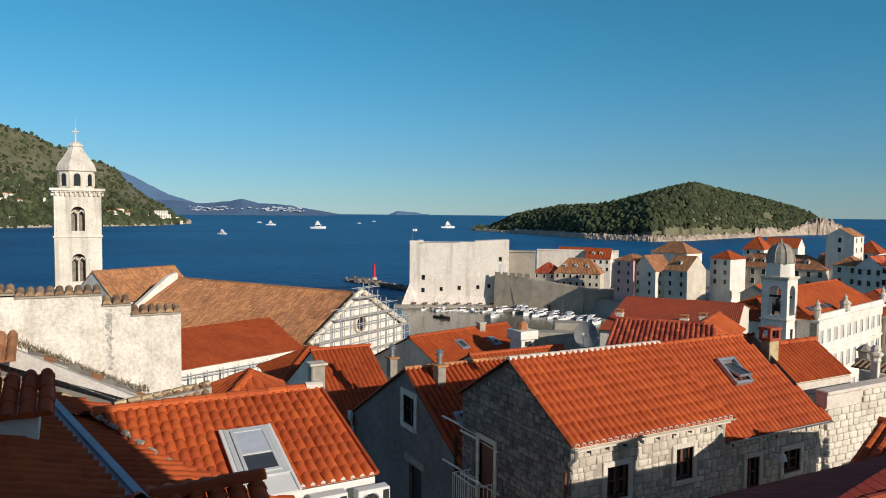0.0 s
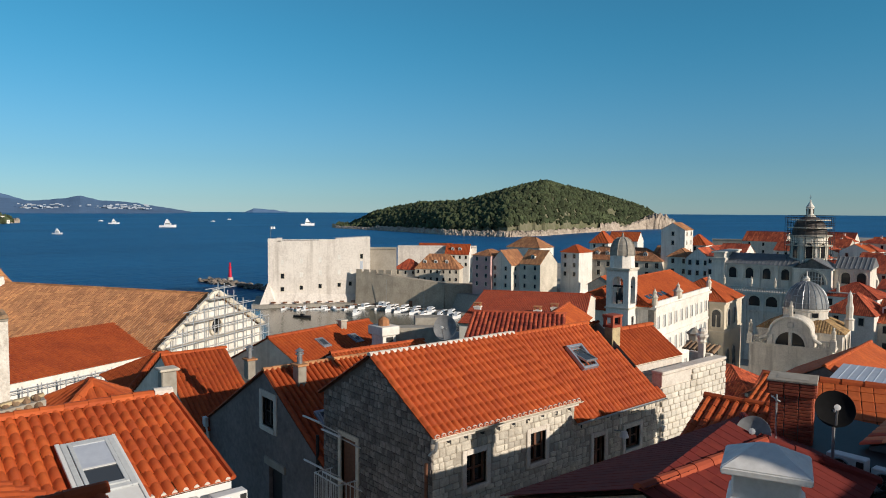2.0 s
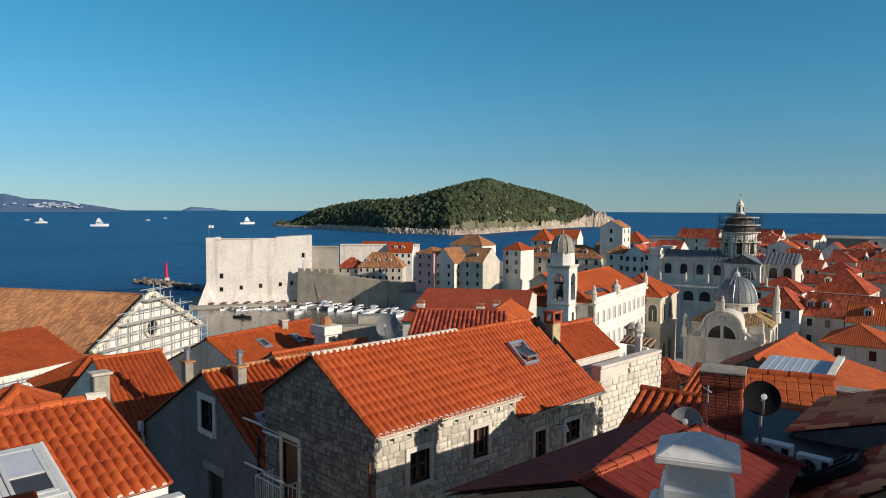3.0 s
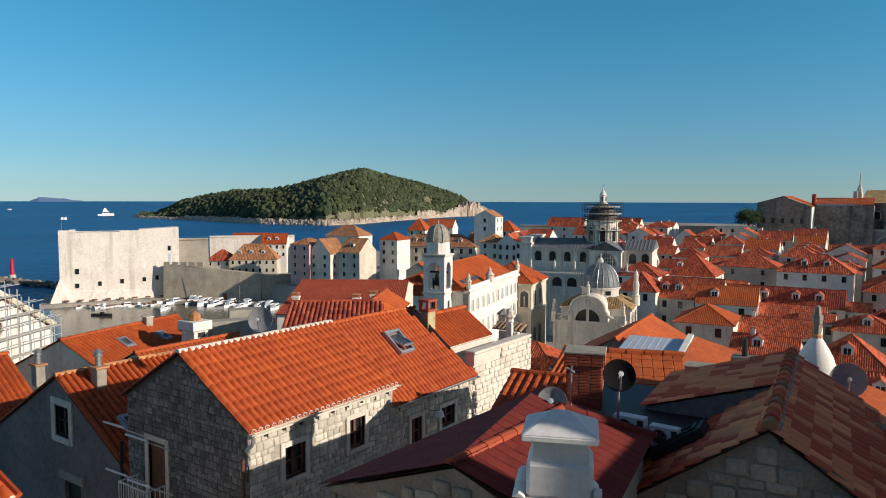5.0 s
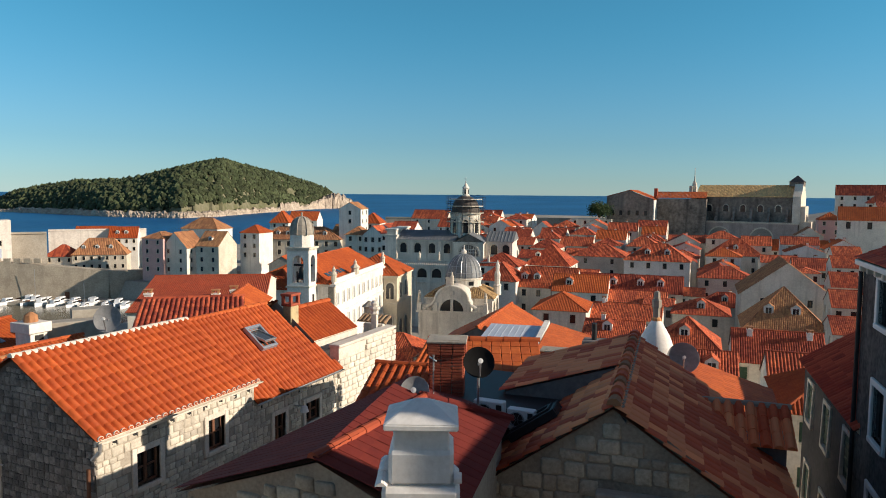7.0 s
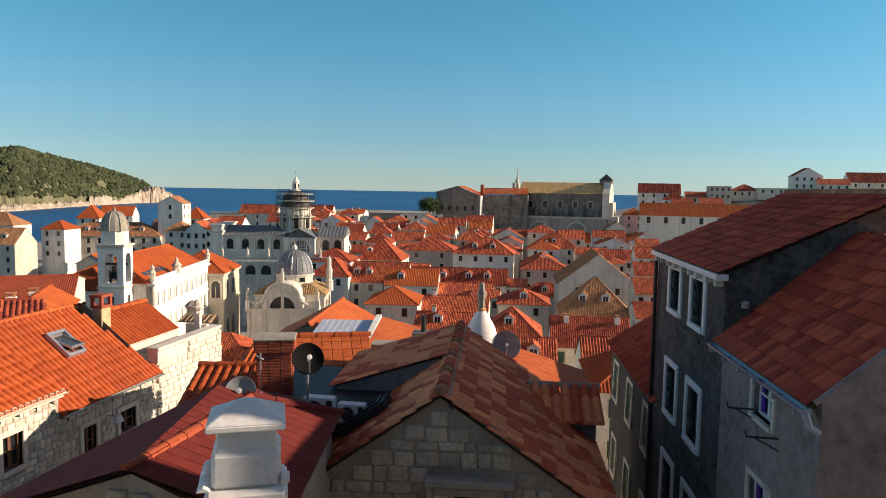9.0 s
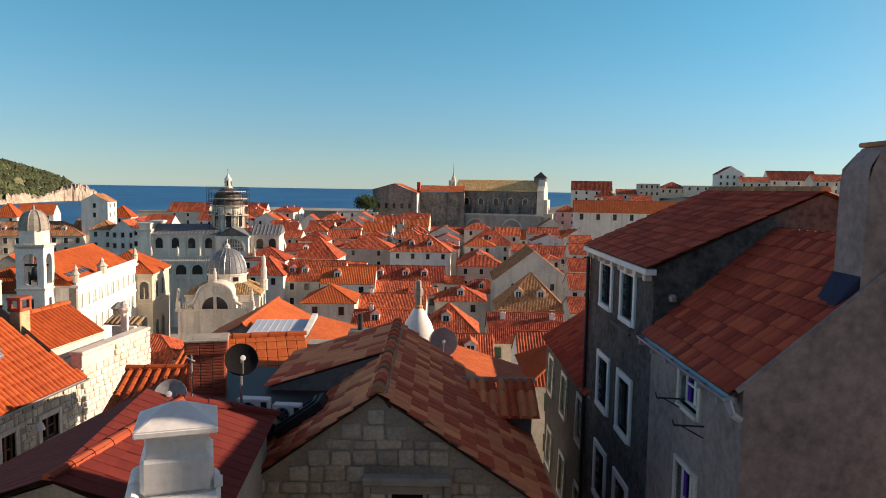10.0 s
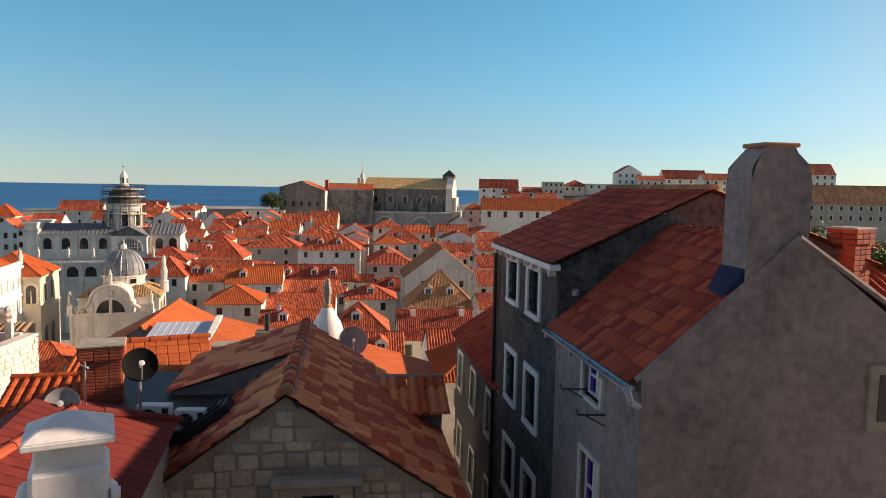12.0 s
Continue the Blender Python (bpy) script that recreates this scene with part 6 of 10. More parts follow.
def build_town_hall():
    h = thing("town_hall", "white civic building with a long orange roof and roofline urns", "civic building", pose(-57.1, 87.35, 0, 0, 0, 13.7))
    # long side on local x = 0, looking to +x
    L, D, top, zr = 27.4, 13.0, 24.0, 27.6
    holes = []
    for i in range(10):
        for z0, z1 in ((20.9, 22.7), (16.8, 18.9), (12.2, 14.4)):
            s = 1.9 + i * 2.62
            holes.append((round(s - 0.5, 2), round(s + 0.5, 2), z0, z1))
    bm = bmesh.new()
    a, u, inn = wall_panel(bm, (0, 0), (0, L), 3, top, holes, 0.25)
    for p, q in (((-D, 0), (0, 0)), ((0, L), (-D, L)), ((-D, L), (-D, 0))):
        wall_panel(bm, p, q, 3, top, [])
    part("wall", bm, WHITE, h)
    for k in holes:
        window_parts(h, a, u, inn, k, WHITE, "pale")
    part("cornice", box(bmesh.new(), -0.4, 0.45, -0.3, L, 23.9, 24.25), WHITE, h)
    part("cornice", box(bmesh.new(), -D, -0.4, -0.35, 0.1, 23.9, 24.2), STONE, h)
    part("parapet", box(bmesh.new(), -0.15, 0.2, -0.1, L, 24.25, 25.0, 0.02), WHITE, h)
    part("string_course", box(bmesh.new(), 0.0, 0.18, 0, L, 19.4, 19.7), WHITE, h)
    part("string_course", box(bmesh.new(), 0.0, 0.18, 0, L, 15.0, 15.25), WHITE, h)
    part("corner_quoin", box(bmesh.new(), -0.8, 0.12, -0.12, 0.6, 3, 23.9, 0.02), STONE_GREY, h)
    for y, g in ((0.2, 1.0), (10.5, 1.6), (L - 0.3, 1.0)):
        bm = lathe(bmesh.new(), [(0.42 * g, 24.6), (0.42 * g, 25.6), (0.55 * g, 25.7), (0.22, 26.0 + 0.2 * g), (0.3, 26.3 + 0.2 * g), (0.1, 26.8), (0, 27.1)], 8, 0.02, y)
        part("urn", bm, STONE, h)
    hh = D / 2
    A, B, C2, E2 = (-0.4, -0.3, 24.25), (-0.4, L, 24.25), (-hh, hh - 2.5, zr), (-hh, L - 1.0, zr)
    W0, W1 = (-D - 0.3, L, 24.2), (-D - 0.3, -0.3, 24.2)
    tile_field("roof", [(A, B, C2, E2), (W1, A, C2, (-hh + 0.1, hh - 2.5, zr)), (W0, W1, E2, C2)], 0.28, 0.5, TILE_ORANGE, h)
    mesh("roof_deck", [Vector(p) - Vector((0, 0, 0.03)) for p in (A, B, E2, C2, W1, W0)], [(0, 1, 2, 3), (4, 0, 3), (5, 4, 3, 2)], WOOD, h)
    ridge_caps("ridge", [(C2, E2), (A, C2), (W1, C2)], TILE_ORANGE, h, 0.16, 0.6)
    for i in range(5):
        ob = part("skylight", box(bmesh.new(), -0.45, 0.45, -0.6, 0.6, 0, 0.14, 0.02), SKYPANE, h)
        ob.matrix_basis = pose(-2.1, 3.2 + i * 1.7, 25.2, 0, 29.5, 0)
    # the cream palace beyond it
    p = thing("palace", "cream stone palace with arched twin windows and orange roof", "palace", pose(-63.6, 114.0, 0, 0, 0, 13.7))
    part("wall", box(bmesh.new(), -8, 2.65, 0, 12, 3, 22.1), CREAM_STONE, p)
    part("cornice", box(bmesh.new(), -8.2, 2.95, -0.3, 12.2, 22.0, 22.4), STONE, p)
    e = 22.4
    tile_field("roof", [((3.1, -0.4, e), (3.1, 12.4, e), (-2.6, 5.0, 25.8), (-2.6, 8, 25.8)), ((-8.4, -0.4, e), (3.1, -0.4, e), (-2.7, 5.0, 25.8), (-2.6, 5.0, 25.8)), ((-8.4, 12.4, e), (-8.4, -0.4, e), (-2.7, 8, 25.8), (-2.7, 5, 25.8))], 0.28, 0.5, TILE_ORANGE, p)
    ridge_caps("ridge", [((3.1, -0.4, e), (-2.6, 5, 25.8)), ((-2.6, 5, 25.8), (-2.6, 8, 25.8))], TILE_ORANGE, p, 0.16, 0.6)
    w = arched_window(p, Matrix.Translation((1.35, -0.06, 18.0)), 1.5, 3.0)
    part("mullion", lathe(bmesh.new(), [(0.08, 0), (0.07, 1.9), (0.15, 2.0)], 6, 0, -0.1), STONE, w)
    for k in range(2):
        arched_window(p, pose(0, 0, 0, 0, 0, 90) @ pose(2.5 + k * 4, -2.7, 18.0), 1.5, 3.0)
        arched_window(p, pose(0, 0, 0, 0, 0, 90) @ pose(2.5 + k * 4, -2.7, 9.0), 2.2, 5.0)
    part("string_course", box(bmesh.new(), -8.1, 2.8, -0.12, 12, 17.0, 17.25), STONE, p)
    fr = part("window", box(bmesh.new(), 0.6, 2.0, -0.12, 0.05, 12.8, 15.0, 0.03), STONE, p)
    part("pane", box(bmesh.new(), 0.8, 1.8, -0.14, -0.11, 13.0, 14.8), PANE, fr)
    # stone column on the square
    q = thing("column", "tall stone square column with a carved lantern top", "column", pose(-25.2, 43.5, 0))
    part("shaft", box(bmesh.new(), -0.22, 0.22, -0.22, 0.22, 12, 28.9, 0.03), STONE, q)
    part("lantern_top", lathe(bmesh.new(), [(0.3, 28.9), (0.55, 29.0), (0.55, 29.2), (0.35, 29.3), (0.4, 29.7), (0.55, 29.8), (0.2, 30.1), (0, 30.2)], 8), STONE_GREY, q)


build_monastery_tower()
build_monastery_church()
build_clock_tower()
build_town_hall()
build_baroque_church()
build_cathedral()
build_hill_church()


def broad_tree(label, x, y, z, height, r, seed):
    """A broadleaf tree: tapered trunk, limbs and a crown of many leaf clumps."""
    t = thing("tree", label, "tree", pose(x, y, z))
    rng = random.Random(seed)
    bm = bmesh.new()
    rod(bm, (0, 0, 0), (0.1, 0, height * 0.5), 0.3, 8)
    part("trunk", bm, WOOD, t)
    bm = bmesh.new()
    tips = []
    for k in range(9):
        a, e = rng.uniform(0, 6.3), rng.uniform(0.3, 1.2)
        q = Vector((math.cos(a) * math.cos(e) * r * 0.7, math.sin(a) * math.cos(e) * r * 0.7, height * 0.55 + math.sin(e) * r * 0.7))
        rod(bm, (0.1, 0, height * 0.45), q, 0.1, 5)
        tips.append(q)
    part("limb", bm, WOOD, t)
    verts, faces = [], []
    for q in tips + [Vector((0, 0, height * 0.75))] * 2:
        for _ in range(420):
            p = q + Vector((rng.gauss(0, 0.3), rng.gauss(0, 0.3), rng.gauss(0, 0.26))) * r
            d = Vector((rng.uniform(-1, 1), rng.uniform(-1, 1), rng.uniform(-1, 1))).normalized()
            u = d.orthogonal().normalized() * 0.2
            b = len(verts)
            verts += [p - d * 0.3, p + u, p + d * 0.3, p - u]
            faces.append((b, b + 1, b + 2, b + 3))
    tagged(mesh("crown", verts, faces, LEAF, t), kind="stuff")


broad_tree("dark green broadleaf tree before the college", -61.0, 294.0, 23.0, 11.5, 4.2, 5)

# ---- near houses ----
def stone_meshes():
    """Six rough dressed stones of unit size, to be scaled into a wall; the face looks to -y."""
    out = []
    rng = random.Random(17)
    for _ in range(6):
        bm = bmesh.new()
        b = 0.1
        ring0 = [(-0.5, 0.5), (0.5, 0.5), (0.5, -0.5), (-0.5, -0.5)]
        pts = []
        for x, z in ring0:  # chamfered outline with uneven corners
            jx, jz = rng.uniform(0, 0.08), rng.uniform(0, 0.08)
            pts += [(x * (1 - 2 * b * rng.uniform(0.5, 1.5)) , z * (1 - jz)), (x * (1 - jx), z * (1 - 2 * b * rng.uniform(0.5, 1.5)))] if x * z < 0 else [(x * (1 - jx), z * (1 - 2 * b * rng.uniform(0.5, 1.5))), (x * (1 - 2 * b * rng.uniform(0.5, 1.5)), z * (1 - jz))]
        pts.sort(key=lambda p: math.atan2(p[1], p[0]))
        back = [bm.verts.new((x, 0.5, z)) for x, z in pts]
        mid = [bm.verts.new((x, -0.25, z)) for x, z in pts]
        rim = [bm.verts.new((x * 0.96, -0.42 + rng.uniform(-0.05, 0.05), z * 0.96)) for x, z in pts]
        face = [bm.verts.new((x * 0.74, -0.52 + rng.uniform(-0.07, 0.07), z * 0.74)) for x, z in pts]
        n = len(pts)
        for p, q in ((back, mid), (mid, rim), (rim, face)):
            for i in range(n):
                bm.faces.new((p[i], p[(i + 1) % n], q[(i + 1) % n], q[i]))
        c = bm.verts.new((0, -0.55, 0))
        for i in range(n):
            bm.faces.new((face[i], face[(i + 1) % n], c))
        bmesh.ops.recalc_face_normals(bm, faces=bm.faces)
        me = bpy.data.meshes.new("stone")
        bm.to_mesh(me)
        bm.free()
        me.polygons.foreach_set("use_smooth", [True] * len(me.polygons))
        out.append(me)
    return out


STONE_PIECE = mat("rubble_stone", (0.70, 0.64, 0.54), (0.46, 0.40, 0.33), 0.92, 1.2, 14, 0.4, 0.5, 0.02, rnd=0.28, island=0.28)
# small dark rubble whose colour also carries the gable's shade
STONE_SHADED = mat("shaded_dark_rubble", (0.30, 0.27, 0.245), (0.13, 0.115, 0.105), 0.92, 1.2, 12, 0.4, 0.5, 0.02, island=0.4)
STONE_BROWN = mat("brown_rubble_stone", (0.56, 0.475, 0.365), (0.30, 0.25, 0.19), 0.92, 1.2, 12, 0.4, 0.5, 0.02, rnd=0.3, island=0.25)
STONES = stone_meshes()
for me in STONES:
    me.materials.append(STONE_PIECE)
STONE_SETS = {}


def stone_set(material):
    """The rough stones in another stone's material."""
    if material is None:
        return STONES
    if material.name not in STONE_SETS:
        STONE_SETS[material.name] = [me.copy() for me in STONES]
        for me in STONE_SETS[material.name]:
            me.materials.clear()
            me.materials.append(material)
    return STONE_SETS[material.name]


def stone_wall(parent, a, b, z0, z1, holes, course=0.24, width=0.36, top=None, limit=300, seed=1, proud=0.05, stone=None):
    """Courses of stones on a wall face from a to b (plan), the first as single pieces, the rest joined; top(s) limits the height."""
    a, b = Vector((*a, 0)), Vector((*b, 0))
    u = (b - a).normalized()
    L = (b - a).length
    inn = Vector((-u.y, u.x, 0))
    rot = Matrix((u, inn, Vector((0, 0, 1)))).transposed().to_4x4()
    rng = random.Random(seed)
    verts, faces = [], []
    made = 0
    z = z1 + (max(top(k * L / 10) for k in range(11)) - z1 if top else 0)
    while z > z0:
        h = course * rng.uniform(0.7, 1.4)
        s = -rng.uniform(0, 0.1)
        while s < L:
            w = width * rng.uniform(0.55, 1.5)
            e = min(s + w, L)
            m0, m1 = max(s, 0), e
            cz, cs = z - h / 2, (m0 + m1) / 2
            ok = m1 - m0 > 0.08 and (top is None or cz + h * 0.35 < top(cs))
            for q in holes:
                if m1 > q[0] - 0.12 and m0 < q[1] + 0.12 and cz > q[2] - 0.15 and cz < q[3] + 0.15:
                    ok = False
            if ok:
                turn = 4
                m = Matrix.Translation(a + u * cs + Vector((0, 0, cz + rng.uniform(-0.07, 0.07) * h)) + inn * (0.06 - proud)) @ rot @ pose(0, 0, 0, 0, rng.uniform(-turn, turn), 0) @ Matrix.Diagonal(((m1 - m0) * rng.uniform(0.9, 1.0), 0.14, h * rng.uniform(0.88, 1.04), 1))
                me = rng.choice(stone_set(stone))
                if made < limit:
                    shared("stone", me, parent, m)
                else:
                    base = len(verts)
                    verts += [m @ v.co for v in me.vertices]
                    faces += [tuple(base + i for i in f.vertices) for f in me.polygons]
                made += 1
            s = e
        z -= h
    if verts:
        tagged(mesh("stonework", verts, faces, stone or STONE_PIECE, parent), kind="stuff")


def eave_mortar(parent, A, B, pitch, r=0.075):
    """Pale mortar plugs in the tile ends along an eave."""
    A, B = Vector(A), Vector(B)
    k = max(1, round((B - A).length / pitch))
    u = (B - A).normalized()
    n = u.cross(Vector((0, 0, 1))).normalized()
    bm = bmesh.new()
    for i in range(k):
        c = A.lerp(B, (i + 0.5) / k) + n * 0.045
        f = [bm.verts.new(c + u * (r * math.cos(math.pi * j / 6)) + Vector((0, 0, 0.03 + r * math.sin(math.pi * j / 6)))) for j in range(7)]
        g = [bm.verts.new(v.co - n * 0.08) for v in f]
        bm.faces.new(f)
        for j in range(6):
            bm.faces.new((f[j], f[j + 1], g[j + 1], g[j]))
    tagged(part("eave_mortar", bm, MORTAR_WHITE, parent), kind="stuff")


MORTAR_WHITE = mat("white_mortar", (0.72, 0.66, 0.58), (0.52, 0.45, 0.38), 0.95, 1.5, 14, 0.4, 0.4, 0.01)
# mortar darkened for the shaded gable; the sunlit wall keeps MORTAR
MORTAR_SHADED = mat("shaded_gable_mortar", (0.15, 0.135, 0.12), (0.08, 0.072, 0.065), 0.95, 1.5, 14, 0.4, 0.4, 0.01)
MORTAR_BROWN = mat("brown_old_mortar", (0.405, 0.338, 0.257), (0.230, 0.189, 0.149), 0.95, 1.5, 14, 0.4, 0.4, 0.01)
OCHRE_STONE = mat("ochre_wall_stone", (0.56, 0.43, 0.26), (0.33, 0.25, 0.15), 0.95, 1.5, 12, 0.4, 0.5, 0.01, rnd=0.25, island=0.2)
PALE_FRAME = mat("pale_grey_frame_paint", (0.56, 0.58, 0.58), (0.44, 0.46, 0.47), 0.5, 1, 8, 0.4, 0.05, 0.004)
FLASHING = mat("zinc_flashing", (0.40, 0.44, 0.50), (0.30, 0.33, 0.38), 0.45, 1, 8, 0.4, 0.05, 0.004, metal=0.5)


def deck(parent, slopes, drop=0.03):
    verts, faces = [], []
    for A, B, C, D in slopes:
        n = len(verts)
        verts += [Vector(p) - Vector((0, 0, drop)) for p in (A, B, D, C)]
        faces.append((n, n + 1, n + 2, n + 3) if (Vector(C) - Vector(D)).length > 1e-4 else (n, n + 1, n + 2))
    return mesh("roof_deck", verts, faces, WOOD, parent)


def roof_window(parent, m, w, h, opened=0.0, blind=False, frame_mat=None, low=1.0):
    """A roof light on a slope: zinc frame, glass, perhaps tilted open or half blinded; local y runs up the slope."""
    bm = bmesh.new()
    for x0, x1, y0, y1 in ((-w / 2 - 0.09, -w / 2, -0.1, h + 0.1), (w / 2, w / 2 + 0.09, -0.1, h + 0.1), (-w / 2, w / 2, -0.1, 0), (-w / 2, w / 2, h, h + 0.1)):
        box(bm, x0, x1, y0, y1, 0.0, 0.16, 0.01)
    f = part("skylight", bm, frame_mat or FLASHING, parent)
    f.matrix_basis = m @ Matrix.Diagonal((1, 1, low, 1))
    bm = bmesh.new()
    for x0, x1, y0, y1 in ((-w / 2 + 0.01, -w / 2 + 0.07, 0, h), (w / 2 - 0.07, w / 2 - 0.01, 0, h), (-w / 2 + 0.07, w / 2 - 0.07, 0.0, 0.07), (-w / 2 + 0.07, w / 2 - 0.07, h - 0.07, h)):
        box(bm, x0, x1, y0, y1, 0.12, 0.2, 0.008)
    s = part("sash", bm, frame_mat or METAL, f)
    bm = box(bmesh.new(), -w / 2 + 0.07, w / 2 - 0.07, 0.07, h - 0.07, 0.14, 0.16)
    g = part("pane", bm, SKYPANE, f)
    if opened:
        tilt = pose(0, h * 0.5, 0.12, -opened, 0, 0) @ pose(0, -h * 0.5, -0.12)
        s.matrix_basis = tilt
        g.matrix_basis = tilt
        part("shaft", box(bmesh.new(), -w / 2 + 0.02, w / 2 - 0.02, 0.02, h - 0.02, 0.0, 0.03), DARK, f)
    if blind:
        part("blind", box(bmesh.new(), -w / 2 + 0.07, w / 2 - 0.07, h * 0.42, h - 0.07, 0.165, 0.175), BLUE_SHEET, f, "pale half-drawn blind")
        part("blind_bar", box(bmesh.new(), -w / 2 + 0.07, w / 2 - 0.07, h * 0.40, h * 0.43, 0.165, 0.19), WHITE_PAINT, f)
    return f


def on_slope(A, B, C, s, v):
    """The pose of a thing on a roof slope at s metres along the eave A-B and v metres up towards C."""
    A, B, C = Vector(A), Vector(B), Vector(C)
    u = (B - A).normalized()
    n = u.cross(C - A).normalized()
    w = n.cross(u)
    return Matrix.Translation(A + u * s + w * v + n * 0.06) @ Matrix((u, w, n)).transposed().to_4x4()


def gutter(parent, A, B, r=0.07, material=None):
    A, B = Vector(A), Vector(B)
    u = (B - A).normalized()
    n = u.cross(Vector((0, 0, 1))).normalized()
    bm = bmesh.new()
    rows = [[bm.verts.new(p + n * (r * math.cos(a)) + Vector((0, 0, -abs(r * math.sin(a)) if i not in (0, 8) else 0.0))) for i, a in enumerate([math.pi * k / 8 for k in range(9)])] for p in (A, B)]
    for i in range(8):
        bm.faces.new((rows[0][i], rows[0][i + 1], rows[1][i + 1], rows[1][i]))
    bm.faces.new(rows[0])
    bm.faces.new(rows[1][::-1])
    return part("gutter", bm, material or METAL, parent)


def window_surround(parent, m, w, h, sash=None, t=0.16, bars=True):
    """A window set in a real opening: m at the opening's lower left outer corner, x along the wall, y inwards."""
    bm = bmesh.new()
    box(bm, -t, 0, -0.06, 0.1, -t * 0.8, h + t, 0.015)
    box(bm, w, w + t, -0.06, 0.1, -t * 0.8, h + t, 0.015)
    box(bm, 0, w, -0.06, 0.1, h, h + t, 0.015)
    box(bm, -t * 0.4, w + t * 0.4, -0.1, 0.1, -t * 0.8, 0, 0.015)
    win = part("window", bm, MORTAR_WHITE, parent)
    win.matrix_basis = m
    part("pane", box(bmesh.new(), 0, w, 0.15, 0.165, 0, h), PANE, win)
    for x0, x1, y0, y1 in () if not bars else ((0, 0.06, 0, h), (w - 0.06, w, 0, h), (w / 2 - 0.05, w / 2 + 0.05, 0, h), (0.06, w - 0.06, 0, 0.06), (0.06, w - 0.06, h - 0.06, h), (0.06, w - 0.06, h * 0.48, h * 0.48 + 0.045)):
        part("sash_bar", box(bmesh.new(), x0, x1, 0.09, 0.148, y0, y1, 0.006), sash or WOOD, win)
    return win


def build_stone_house():
    h = thing("house", "rubble stone house with a red clay tile roof", "house", Matrix(), "near houses")
    X0, X1, Y0, Y1, base, eave, ridge = -20.42, -14.62, 12.15, 18.1, 20.0, 31.93, 33.58
    xm = -17.52
    holes_e = [(1.22, 2.0, 30.12, 31.05), (3.85, 4.55, 30.2, 31.15), (1.22, 2.0, 26.4, 27.8), (3.85, 4.55, 26.4, 27.8)]
    holes_n = [(1.1, 2.0, 28.6, 30.7)]
    bm = bmesh.new()
    ae, ue, ie = wall_panel(bm, (X1, Y0), (X1, Y1), base, eave, holes_e, 0.2)
    wall_panel(bm, (X1, Y1), (X0, Y1), base, eave, [], top=ridge)
    wall_panel(bm, (X0, Y1), (X0, Y0), base, eave, [])
    part("wall", bm, MORTAR, h, "lime mortar joints behind the stones")
    bm = bmesh.new()
    an, un, _ = wall_panel(bm, (X0, Y0), (X1, Y0), base, eave, holes_n, 0.2, top=ridge)
    part("gable_wall", bm, MORTAR_SHADED, h, "dark mortar carrying the gable's shade in its colour")
    for q in holes_e:
        m = Matrix.Translation(ae + ue * q[0] + Vector((0, 0, q[2]))) @ Matrix((ue, ie.normalized(), Vector((0, 0, 1)))).transposed().to_4x4()
        window_surround(h, m, q[1] - q[0], q[3] - q[2])
    # balcony door on the gable
    m = Matrix.Translation(an + un * 1.1 + Vector((0, 0, 28.6)))
    d = part("door", box(bmesh.new(), 0, 0.9, 0.08, 0.14, 0, 2.1, 0.01), WOOD, h, "brown balcony door")
    d.matrix_basis = m
    bm = bmesh.new()
    for x in (-0.16, 0.9):
        box(bm, x, x + 0.16, -0.05, 0.1, -0.1, 2.26, 0.01)
    box(bm, 0, 0.9, -0.05, 0.1, 2.1, 2.26, 0.01)
    part("door_frame", bm, STONE, d)
    o = 0.14
    k = (ridge - eave) / (X1 - xm)
    ze = eave + 0.04 - k * 0.2
    e_slope = ((X1 + 0.2, Y0 - o, ze), (X1 + 0.2, Y1 + 0.05, ze), (xm, Y0 - o, ridge + 0.04), (xm, Y1 + 0.05, ridge + 0.04))
    w_slope = ((X0 - 0.2, Y1 + 0.05, ze), (X0 - 0.2, Y0 - o, ze), (xm, Y1 + 0.05, ridge + 0.04), (xm, Y0 - o, ridge + 0.04))
    tile_pieces([e_slope], 0.225, 0.4, TILE, h, 420)
    tile_field("roof", [w_slope], 0.26, 0.36, TILE, h)
    deck(h, [e_slope, w_slope])
    eave_mortar(h, e_slope[0], e_slope[1], 0.225, 0.085)
    ridge_caps("ridge", [(e_slope[2], e_slope[3])], MORTAR_WHITE, h, 0.11, 0.38, "whitewashed ridge tiles")
    # eave board with small dark vents between rafters
    bm = box(bmesh.new(), X1 + 0.06, X1 + 0.16, Y0 - 0.1, Y1 + 0.05, ze - 0.17, ze - 0.02, 0.01)
    part("fascia", bm, MORTAR_WHITE, h)
    for i in range(9):
        y = Y0 + 0.55 + i * 0.64
        part("rafter_end", box(bmesh.new(), X1 + 0.0, X1 + 0.035, y - 0.08, y + 0.08, ze - 0.34, ze - 0.22, 0.005), DARK, h)
    gutter(h, (X1 + 0.26, Y0 - 0.15, ze + 0.0), (X1 + 0.26, Y1 + 0.1, ze + 0.0), 0.06, STONE)
    bm = bmesh.new()
    pts = [(X1 + 0.24, Y0 - 0.05, ze - 0.02), (X1 + 0.22, Y0 - 0.06, ze - 0.3), (X1 + 0.1, Y0 - 0.1, ze - 0.42), (X1 + 0.02, Y0 - 0.12, ze - 0.5)]
    for p, q in zip(pts, pts[1:]):
        rod(bm, p, q, 0.05, 8)
    part("gutter_elbow", bm, METAL, h)
    bm = rod(bmesh.new(), (X1 - 0.1, Y0 - 0.14, ze - 0.75), (X1 - 0.1, Y0 - 0.14, 26), 0.05, 8)
    part("downpipe", bm, WOOD, h, "brown painted downpipe")
